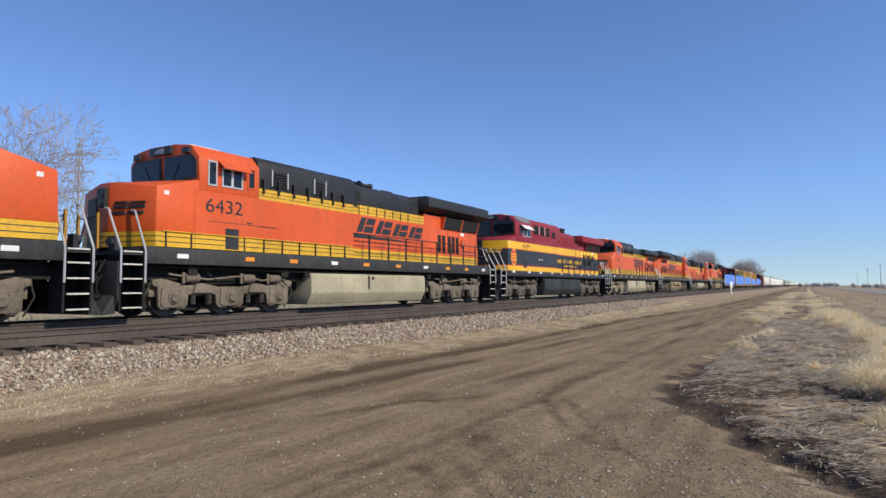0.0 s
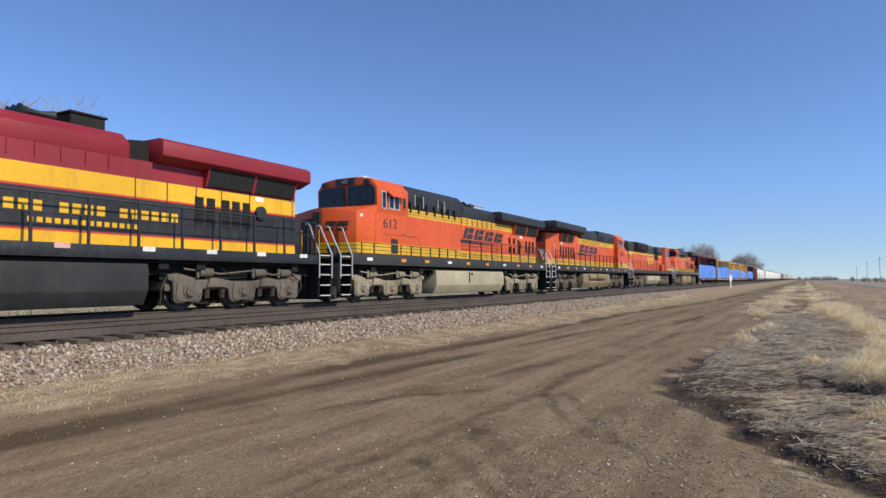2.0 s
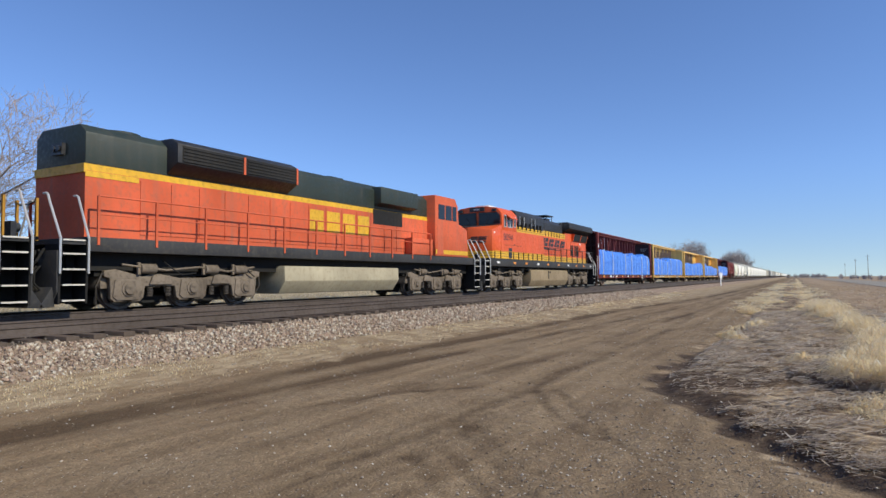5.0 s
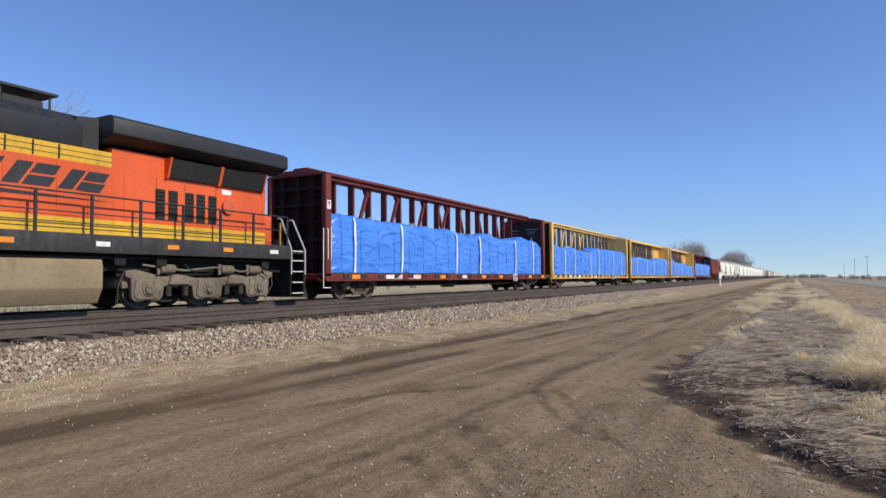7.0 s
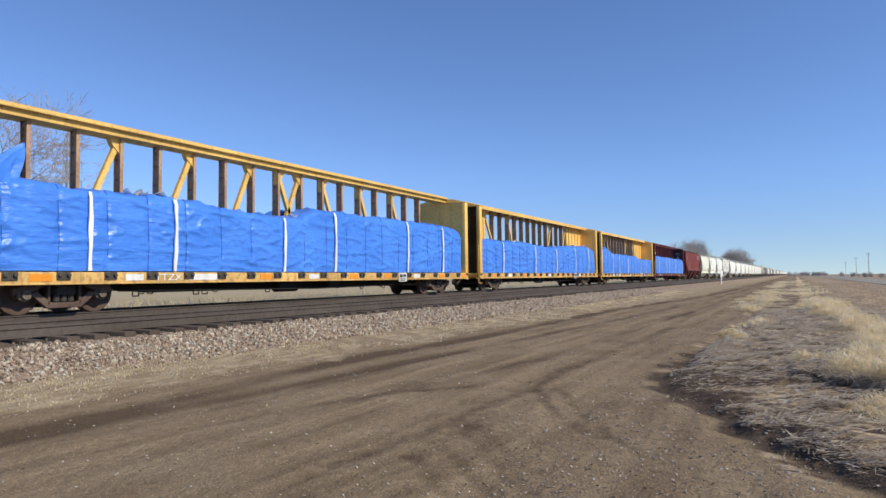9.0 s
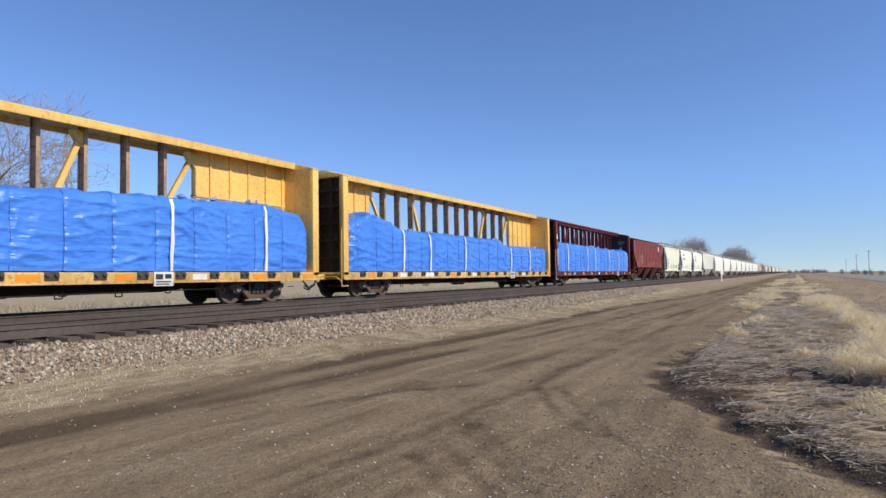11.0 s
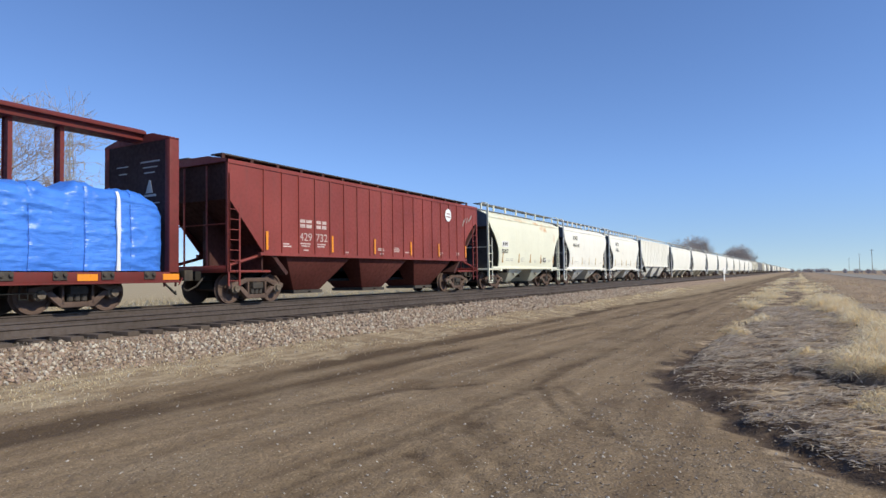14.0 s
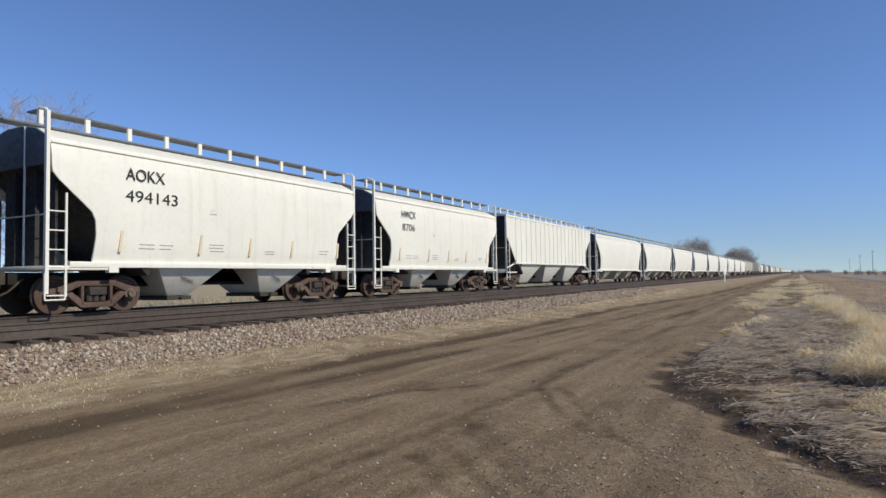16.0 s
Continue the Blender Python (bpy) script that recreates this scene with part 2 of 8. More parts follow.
# ------------------------------------------------------------------ mesh building
class Mesh:
    """Collects faces for one part."""

    def __init__(self):
        self.v, self.f = [], []

    def add(self, vs, fs):
        n = len(self.v)
        self.v += [tuple(p) for p in vs]
        self.f += [tuple(i + n for i in f) for f in fs]
        return self

    def box(self, x0, x1, y0, y1, z0, z1):
        return self.add([(x0, y0, z0), (x1, y0, z0), (x1, y1, z0), (x0, y1, z0), (x0, y0, z1), (x1, y0, z1), (x1, y1, z1), (x0, y1, z1)],
                        [(0, 3, 2, 1), (4, 5, 6, 7), (0, 1, 5, 4), (1, 2, 6, 5), (2, 3, 7, 6), (3, 0, 4, 7)])

    def prism(self, poly, axis, a, b):
        """A polygon swept along an axis from a to b. axis y: (x, z); axis x: (y, z); axis z: (x, y)."""
        def put(p, q):
            return {"x": (q, p[0], p[1]), "y": (p[0], q, p[1]), "z": (p[0], p[1], q)}[axis]
        n = len(poly)
        vs = [put(p, a) for p in poly] + [put(p, b) for p in poly]
        fs = [tuple(range(n)), tuple(range(2 * n - 1, n - 1, -1))]
        fs += [(i, i + n, (i + 1) % n + n, (i + 1) % n) for i in range(n)]
        return self.add(vs, fs)

    def tube(self, p, q, r, n=8, r2=None, caps=True):
        p, q = Vector(p), Vector(q)
        d = (q - p).normalized()
        u = d.orthogonal().normalized()
        w = d.cross(u)
        r2 = r if r2 is None else r2
        ring = [(math.cos(2 * math.pi * i / n), math.sin(2 * math.pi * i / n)) for i in range(n)]
        vs = [p + (u * c + w * s) * r for c, s in ring] + [q + (u * c + w * s) * r2 for c, s in ring]
        fs = [(i, (i + 1) % n, (i + 1) % n + n, i + n) for i in range(n)]
        if caps:
            fs += [tuple(range(n - 1, -1, -1)), tuple(range(n, 2 * n))]
        return self.add(vs, fs)

    def path(self, pts, r, n=6):
        for a, b in zip(pts, pts[1:]):
            self.tube(a, b, r, n)
        return self

    def lathe(self, prof, n=24, axis="x"):
        """prof: (along, radius) pairs turned about the axis."""
        vs, fs = [], []
        for a, r in prof:
            for i in range(n):
                c, s = math.cos(2 * math.pi * i / n) * r, math.sin(2 * math.pi * i / n) * r
                vs.append((a, c, s) if axis == "x" else (c, a, s) if axis == "y" else (c, s, a))
        for j in range(len(prof) - 1):
            for i in range(n):
                k = (i + 1) % n
                fs.append((j * n + i, j * n + k, (j + 1) * n + k, (j + 1) * n + i))
        fs += [tuple(range(n - 1, -1, -1)), tuple(range((len(prof) - 1) * n, len(prof) * n))]
        return self.add(vs, fs)

    def mesh(self, name, mat, bevel=0.0, smooth=0.6):
        me = bpy.data.meshes.new(name)
        me.from_pydata(self.v, [], self.f)
        if len(self.f) > 4000 and not bevel:
            me.materials.append(mat)
            me.shade_smooth()
            return me
        bm = bmesh.new()
        bm.from_mesh(me)
        bmesh.ops.recalc_face_normals(bm, faces=bm.faces)
        if bevel:
            es = [e for e in bm.edges if len(e.link_faces) == 2 and e.calc_face_angle(0) > 0.35]
            bmesh.ops.bevel(bm, geom=es, offset=bevel, segments=2, affect="EDGES", profile=0.5, clamp_overlap=True)
        bm.to_mesh(me)
        bm.free()
        me.materials.append(mat)
        if smooth:
            me.shade_smooth()
            me.set_sharp_from_angle(angle=smooth)
        return me


def part(name, m, mat, parent, label="", at=(0, 0, 0), bevel=0.0):
    """One mesh object under a thing or a part; m is a Mesh or a finished mesh to share."""
    if isinstance(m, Mesh):
        m = m.mesh(name, MAT[mat] if isinstance(mat, str) else mat, bevel)
    ob = new(name, m)
    ob.parent = parent
    ob.location = at
    return tagged(ob, label=label)


def thing(name, label, category, group=""):
    return tagged(new(name), label, category, group)


def lettering(text, size, mat, parent, at, side=1, name="lettering", width=None):
    """Characters on a side wall: side 1 faces +x, -1 faces -x."""
    cu = bpy.data.curves.new("lettering", "FONT")
    cu.body, cu.size, cu.extrude = text, size, 0.003
    cu.align_x = "CENTER"
    tmp = bpy.data.objects.new("lettering", cu)
    me = bpy.data.meshes.new_from_object(tmp)
    bpy.data.objects.remove(tmp)
    me.materials.append(MAT[mat] if isinstance(mat, str) else mat)
    if width:
        xs = [v.co.x for v in me.vertices]
        k = width / (max(xs) - min(xs))
        for v in me.vertices:
            v.co.x *= k
    ob = new(name, me)
    ob.parent = parent
    ob.matrix_basis = pose(*at, 90, 0, 90 * side)
    return ob


# ------------------------------------------------------------------ the ground
def fbm(x, y, s, o=4):
    return noise.fractal(Vector((x * s, y * s, 3.7)), 1.0, 2.0, o)


def lerp_table(tab, x):
    for (a, va), (b, vb) in zip(tab, tab[1:]):
        if x <= b:
            return va + (vb - va) * max(0.0, min(1.0, (x - a) / (b - a)))
    return tab[-1][1]


# height of the ground across the line, from the field behind the tracks to the berm by the highway
SECTION = [(-60, -0.1), (-24, -0.15), (-20.2, 0.0), (-18.0, 0.60), (-10.72, 0.60), (-9.55, 0.22), (-8.2, 0.05), (-6.5, 0.0),
           (-2.2, 0.0), (-0.8, 0.06), (1.5, 0.20), (4.0, 0.12), (7.5, -0.15), (9.6, -0.05), (10.4, 0.05), (19, 0.05), (26, -0.3), (60, -2.6)]


def edge_x(y):
    """Where the dirt road gives way to the grass, at y along it: the grass juts out some metres ahead."""
    base = lerp_table([(2, 1.6), (5.2, 0.42), (6.1, -0.05), (6.9, -0.50), (7.9, -0.95), (9.2, -1.55), (10.5, -1.90), (14, -1.95), (17, -1.80), (22, -1.5), (45, -2.0), (120, -2.3)], y)
    return base + 0.16 * fbm(4.4, y, 0.9) + 0.06 * fbm(8.1, y, 3.0)


def stripe(x, c, w):
    return math.exp(-((x - c) / w) ** 2)


def trail(x, y, pts, w):
    """1 on a bent line through pts, falling off over w to its sides."""
    best = 9.0
    for (ax, ay), (bx, by) in zip(pts, pts[1:]):
        dx, dy = bx - ax, by - ay
        u = max(0.0, min(1.0, ((x - ax) * dx + (y - ay) * dy) / (dx * dx + dy * dy)))
        best = min(best, math.hypot(x - ax - u * dx, y - ay - u * dy))
    return math.exp(-(best / w) ** 2) if best < 3 * w else 0.0


# wheel tracks that swing off the road: bent lines, width, strength
TRAILS = [([(-3.5, 3.4), (-3.54, 4.23), (-3.48, 5.3), (-3.42, 6.2), (-3.45, 7.2), (-3.4, 8.7), (-3.55, 10.3), (-3.45, 12.2), (-3.5, 15), (-3.4, 21)], 0.15, 0.62),
          ([(-3.27, 3.3), (-3.2, 4.24), (-3.13, 4.8), (-3.12, 5.8), (-3.2, 7.0)], 0.10, 0.50),
          ([(-3.29, 8.76), (-2.83, 7.83), (-2.43, 7.11), (-2.14, 6.7), (-1.7, 6.3)], 0.09, 0.60),
          ([(-3.04, 8.89), (-2.73, 8.31), (-2.22, 7.38), (-1.75, 6.61), (-1.46, 6.1), (-1.0, 5.6)], 0.08, 0.60),
          ([(-3.06, 6.32), (-2.53, 5.66), (-2.25, 5.34), (-1.8, 4.9)], 0.07, 0.52),
          ([(-3.2, 6.3), (-2.7, 5.58), (-2.27, 5.07), (-2.0, 4.78), (-1.6, 4.3)], 0.10, 0.55),
          ([(-2.76, 6.47), (-2.37, 5.99), (-2.04, 5.63), (-1.6, 5.2)], 0.05, 0.42),
          ([(-2.9, 5.3), (-2.49, 4.87), (-2.25, 4.65), (-1.99, 4.34)], 0.09, 0.58),
          ([(-3.1, 5.0), (-2.75, 4.65), (-2.5, 4.4), (-2.2, 4.1)], 0.08, 0.60),
          ([(-4.75, 7.9), (-4.45, 8.2), (-4.25, 8.5)], 0.10, 0.75)]


def wheel_marks(x, y):
    """Damp, dark wheel marks along the road and sets that swing off towards the grass."""
    v = 0.0
    wob = 0.22 * fbm(1.3, y, 0.22)
    side = max(0.0, min(1.0, (-2.6 - x) / 1.6))          # the grass side of the road is paler and less driven
    v += (0.10 + 0.30 * side) * max(0.0, noise.noise(Vector((x * 2.6 + wob, y * 0.10, 6.6))))
    v += 0.40 * side * max(0.0, noise.noise(Vector((x * 6.5 + wob, y * 0.16, 2.6))))
    fade = 0.85 + 1.0 * fbm(x * 0.4, y * 0.25, 1.0)
    v += 0.95 * stripe(x, lerp_table([(0, -7.1), (7, -7.35), (11, -7.75), (15, -7.4), (20, -7.5), (28, -7.55), (38, -7.0), (53, -6.1), (100, -5.3), (400, -4.8)], y) + 0.5 * wob, 0.30)
    v += 0.65 * stripe(x, lerp_table([(0, -7.0), (6, -6.8), (9, -6.67), (13.6, -6.35), (21, -5.9), (45, -5.0), (100, -4.2), (400, -3.8)], y) - 0.5 * wob, 0.20)
    v += 0.50 * stripe(x, lerp_table([(0, -6.3), (5.3, -5.73), (6.5, -5.4), (8, -4.85), (12, -4.5), (20, -4.3), (40, -3.8), (100, -3.2)], y) + wob * 0.5, 0.16)
    v *= max(0.25, fade)
    if y < 21 and -5.2 < x < -0.3:
        rough = 0.88 + 0.7 * noise.noise(Vector((x * 5.0, y * 5.0, 1.0))) + 0.4 * noise.noise(Vector((x * 1.5, y * 1.5, 4.0)))
        for pts, w, k in TRAILS:
            v += k * trail(x + 0.05 * noise.noise(Vector((x * 2, y * 2, 8.0))), y, pts, w) * max(0.0, rough)
    return max(0.0, min(1.0, v))


def bank_y(x):
    """The ragged foot of the washed-out bank."""
    return lerp_table([(-0.5, 10.9), (-0.12, 10.4), (0.25, 9.65), (0.67, 9.15), (0.94, 8.95), (2.4, 7.8)], x) + 0.25 * fbm(x, 1, 1.6) + 0.10 * fbm(x, 4, 5.0)


def ground_z(x, y):
    z = lerp_table(SECTION, x)
    if -9.6 < x < 9 and y < 70:
        e = edge_x(y)
        inside = max(0.0, min(1.0, (x - e) / 0.5))
        z += 0.018 * fbm(x, y, 0.9) + 0.008 * fbm(x, y, 4.0) - 0.022 * wheel_marks(x, y)
        z += inside * (0.045 * fbm(x, y, 1.5, 5) + 0.03 * fbm(x, y, 5.0, 3) + 0.05)
        z -= 0.05 * math.exp(-((x - e - 0.05) / 0.18) ** 2)
        # washed-out hollow under the tall grass
        if 7.0 < y < 12.4 and -0.5 < x < 2.4:
            line = bank_y(x)
            cut = max(0.0, 1 - abs(y - line) / 0.22)
            z -= 0.10 * cut * max(0.0, min(1.0, (x + 0.35) / 0.3))
            bank = max(0.0, min(1.0, (y - line - 0.08) / 0.10))
            z += 0.07 * bank * max(0.0, min(1.0, (12.4 - y) / 0.8)) * max(0.0, min(1.0, (2.4 - x) / 0.5)) * max(0.0, min(1.0, (x + 0.35) / 0.4))
    return z


def ground_material():
    m, nt, b = shader("packed_dirt_and_dry_grass", 0.95)
    pos = nt.nodes.new("ShaderNodeNewGeometry").outputs["Position"]

    def attr(name):
        n = nt.nodes.new("ShaderNodeAttribute")
        n.attribute_name = name
        return n.outputs["Fac"]
    xyz = nt.nodes.new("ShaderNodeSeparateXYZ")
    nt.links.new(pos, xyz.inputs[0])
    x = xyz.outputs["X"]
    streak = noise_node(nt, pos, 1.0, 7, (2.6, 0.16, 1.0))
    patch = noise_node(nt, pos, 0.9, 7)
    clod = noise_node(nt, pos, 9.0, 6)
    grit = noise_node(nt, pos, 48.0, 6)
    speck = nt.nodes.new("ShaderNodeTexVoronoi")
    speck.inputs["Scale"].default_value = 30.0
    nt.links.new(pos, speck.inputs["Vector"])
    pick = nt.nodes.new("ShaderNodeSeparateXYZ")
    nt.links.new(speck.outputs["Color"], pick.inputs[0])
    dirt = blend(nt, ramp(nt, streak, 0.30, 0.68), (0.145, 0.101, 0.062), (0.340, 0.258, 0.164))
    dirt = blend(nt, ramp(nt, patch, 0.44, 0.66, 0, 0.6), dirt, (0.340, 0.270, 0.182))
    dirt = blend(nt, ramp(nt, clod, 0.45, 0.75, 0, 0.55), dirt, (0.135, 0.102, 0.067))
    dirt = blend(nt, ramp(nt, grit, 0.42, 0.72, 0, 0.75), dirt, (0.130, 0.099, 0.065))
    stone = ramp(nt, speck.outputs["Distance"], 0.10, 0.28, 1.0, 0.0)
    rare = ramp(nt, pick.outputs[0], 0.70, 0.74)
    both = nt.nodes.new("ShaderNodeMath")
    both.operation = "MULTIPLY"
    nt.links.new(stone, both.inputs[0])
    nt.links.new(rare, both.inputs[1])
    dirt = blend(nt, both.outputs[0], dirt, (0.420, 0.374, 0.288))
    soil = blend(nt, ramp(nt, clod, 0.35, 0.7), (0.050, 0.034, 0.024), (0.135, 0.098, 0.068))
    damp = ramp(nt, attr("damp"), 0.15, 0.85, 0, 0.88)
    dirt = blend(nt, ramp(nt, attr("mud_shade"), 0.25, 0.7, 0, 0.92), dirt, blend(nt, ramp(nt, clod, 0.4, 0.7), (0.046, 0.033, 0.026), (0.095, 0.070, 0.052)))
    dirt = blend(nt, damp, dirt, blend(nt, ramp(nt, grit, 0.4, 0.7), (0.098, 0.069, 0.042), (0.062, 0.043, 0.028)))
    mat1 = noise_node(nt, pos, 1.0, 7, (2.4, 9.0, 4.0))
    litter = blend(nt, ramp(nt, mat1, 0.40, 0.60), soil, (0.50, 0.41, 0.29))
    litter = blend(nt, ramp(nt, noise_node(nt, pos, 0.5, 5), 0.45, 0.65, 0, 0.55), litter, (0.235, 0.168, 0.118))
    litter = blend(nt, ramp(nt, noise_node(nt, pos, 1.6, 6), 0.50, 0.60, 0, 0.85), litter, soil)
    red = nt.nodes.new("ShaderNodeMath")          # the berm away from the road: bare, reddish weeds
    red.operation = "MULTIPLY"
    nt.links.new(ramp(nt, x, 1.2, 3.2), red.inputs[0])
    nt.links.new(ramp(nt, xyz.outputs["Y"], 13, 20), red.inputs[1])
    litter = blend(nt, red.outputs[0], litter, blend(nt, ramp(nt, noise_node(nt, pos, 1.4, 7), 0.40, 0.60), (0.235, 0.175, 0.123), (0.385, 0.305, 0.215)))
    litter = blend(nt, ramp(nt, attr("mud_shade"), 0.2, 0.75, 0, 0.92), litter, soil)
    litter = blend(nt, ramp(nt, attr("straw"), 0.2, 0.8, 0, 0.85), litter, blend(nt, ramp(nt, mat1, 0.35, 0.6), (0.33, 0.26, 0.145), (0.66, 0.56, 0.37)))
    verge = blend(nt, ramp(nt, noise_node(nt, pos, 1.0, 7, (7.0, 1.6, 1.0)), 0.40, 0.60), (0.27, 0.21, 0.138), (0.405, 0.335, 0.228))
    litter = blend(nt, ramp(nt, attr("straw"), 0.2, 0.8, 0, 0.85), litter, blend(nt, ramp(nt, mat1, 0.35, 0.6), (0.33, 0.26, 0.145), (0.66, 0.56, 0.37)))
    verge = blend(nt, ramp(nt, noise_node(nt, pos, 1.1, 7), 0.5, 0.62, 0, 0.7), verge, (0.225, 0.168, 0.108))
    verge = blend(nt, ramp(nt, grit, 0.45, 0.7, 0, 0.6), verge, (0.170, 0.133, 0.086))
    bed = blend(nt, ramp(nt, noise_node(nt, pos, 26.0, 6), 0.35, 0.65), (0.060, 0.049, 0.040), (0.185, 0.156, 0.120))
    field = blend(nt, ramp(nt, noise_node(nt, pos, 0.5, 6), 0.4, 0.6), (0.300, 0.232, 0.128), (0.43, 0.35, 0.205))
    field = blend(nt, ramp(nt, x, -60, -38, 1, 0), field, (0.40, 0.335, 0.225))
    c = blend(nt, ramp(nt, attr("grass"), 0.25, 0.75), dirt, litter)
    c = blend(nt, ramp(nt, attr("verge"), 0.25, 0.75), c, verge)
    c = blend(nt, ramp(nt, x, -9.9, -9.6, 1, 0), c, bed)
    rock = blend(nt, ramp(nt, noise_node(nt, pos, 30.0, 6), 0.35, 0.65), (0.16, 0.12, 0.093), (0.37, 0.293, 0.225))
    both2 = nt.nodes.new("ShaderNodeMath")
    both2.operation = "MULTIPLY"
    nt.links.new(ramp(nt, x, -10.85, -10.70), both2.inputs[0])
    nt.links.new(ramp(nt, x, -9.7, -9.4, 1, 0), both2.inputs[1])
    c = blend(nt, both2.outputs[0], c, rock)
    c = blend(nt, ramp(nt, x, -19.2, -18.4, 1, 0), c, field)
    c = blend(nt, 1.0, c, (1.05, 1.005, 0.94), "MULTIPLY")
    nt.links.new(c, b.inputs["Base Color"])
    b.inputs["Specular IOR Level"].default_value = 0.15
    hsum = nt.nodes.new("ShaderNodeMath")
    hsum.operation = "MULTIPLY_ADD"
    nt.links.new(grit, hsum.inputs[0])
    hsum.inputs[1].default_value = 0.5
    nt.links.new(clod, hsum.inputs[2])
    bump(nt, b, hsum.outputs[0], 0.9, 0.035)
    return m


def build_ground():
    xs = sorted(set([round(-9.6 + 0.085 * i, 3) for i in range(170)] + [p[0] for p in SECTION] + [-2500, -800, -300, -120, -40, -30, 6, 7, 9, 10, 15, 30, 40, 120, 300, 800, 2500]))
    ys = [-400, -120, -40, -20, -10, -5, -2, 0, 1]
    y = 2.0
    while y < 2500:
        ys.append(y)
        y += max(0.07, 0.009 * y if y < 60 else 0.05 * y)
    ys += [2900, 4500]
    vs = [(a, b, ground_z(a, b)) for b in ys for a in xs]
    n = len(xs)
    fs = [(j * n + i, j * n + i + 1, (j + 1) * n + i + 1, (j + 1) * n + i) for j in range(len(ys) - 1) for i in range(n - 1)]
    me = bpy.data.meshes.new("ground")
    me.from_pydata(vs, [], fs)
    me.shade_smooth()
    me.materials.append(ground_material())
    vals = {k: [] for k in ("damp", "grass", "mud_shade", "verge", "straw")}
    for x, y, z in vs:
        near = -9.7 < x < 9 and 1.5 < y < 400
        e = edge_x(y)
        vals["damp"].append(wheel_marks(x, y) if near else 0.0)
        vals["grass"].append(max(0.0, min(1.0, 0.5 + (x - e + (0.5 * fbm(x, y, 1.1) + 0.25 * fbm(x, y, 4.0) if near and y < 60 else 0.0)) / 0.6)))
        mud_shade = 0.0
        if near and y < 24:
            mud_shade = 1.0 * stripe(x, e + 0.22 + 0.15 * fbm(2, y, 1.1), 0.34) * (0.4 if y > 15 else 1.0) + 1.0 * stripe(x, -0.85, 0.7) * stripe(y, 10.0, 1.6) + 1.25 * stripe(x, -1.80, 0.40) * stripe(y, 12.2, 1.8) + 0.8 * stripe(x, -1.3, 0.45) * stripe(y, 10.2, 1.4)
            mud_shade *= 0.85 + 1.1 * fbm(x, y, 1.5)
            # soil in the hollow painted near black to deepen its shade
            if 7.0 < y < 12.4 and -0.3 < x < 2.4:
                mud_shade += 1.3 * max(0.0, 1 - abs(y - bank_y(x) + 0.03) / 0.27)
            mud_shade += 0.8 * max(0.0, fbm(x + 7, y * 1.3, 0.9) - 0.12) * (x > e)
        straw = 0.0
        if near and y > 9:
            straw = stripe(x, lerp_table([(10, 1.7), (14, 1.5), (22, 1.05), (30, 0.7), (60, 0.6)], y), 0.55) * (0.75 + 0.7 * fbm(x, y, 0.9)) * max(0.0, min(1.0, (x - 0.3) / 0.3 if y < 13 else 1.0))
            straw += 0.5 * stripe(x, e + 0.6, 0.5) * max(0.0, min(1.0, (y - 18) / 10)) * (0.5 + 1.2 * fbm(x, y, 0.5))
        vals["straw"].append(max(0.0, min(1.0, straw)))
        vals["mud_shade"].append(max(0.0, min(1.0, mud_shade)))
        vals["verge"].append(max(0.0, min(1.0, (-8.05 - x + 0.5 * fbm(x, y, 0.7) + max(0.0, min(1.6, (y - 12) * 0.035))) / 0.5)) if x < 0 else 0.0)
    for k in vals:
        me.attributes.new(k, "FLOAT", "POINT").data.foreach_set("value", vals[k])
    tagged(new("ground", me), "packed dirt track with dry grass verges and field", "ground", kind="structure")


build_ground()


def scatter_mesh(name, mat, items, shape, label, category):
    """Many small copies of one shape in one object: (place, size, turn) each."""
    base_v, base_f = shape
    bv, n = np.array(base_v), len(base_v)
    V = np.empty((len(items) * n, 3))
    for k, (p, s, m3) in enumerate(items):
        V[k * n:(k + 1) * n] = (bv * s) @ m3.T + p
    F = [tuple(i + k * n for i in f) for k in range(len(items)) for f in base_f]
    me = bpy.data.meshes.new(name)
    me.from_pydata(V.tolist(), [], F)
    me.materials.append(mat)
    return tagged(new(name, me), label, category, kind="stuff")


def spin(rng, tilt=3.14):
    return np.array(Euler((rng.uniform(-tilt, tilt), rng.uniform(-tilt, tilt), rng.uniform(0, 6.28))).to_matrix())


PEBBLE = ([(1, 0, 0), (0.35, 0.85, 0.1), (-0.8, 0.55, -0.1), (-0.75, -0.6, 0.1), (0.4, -0.8, 0), (0.1, 0.1, 0.7), (-0.1, 0.05, -0.65)],
          [(0, 1, 5), (1, 2, 5), (2, 3, 5), (3, 4, 5), (4, 0, 5), (1, 0, 6), (2, 1, 6), (3, 2, 6), (4, 3, 6), (0, 4, 6)])


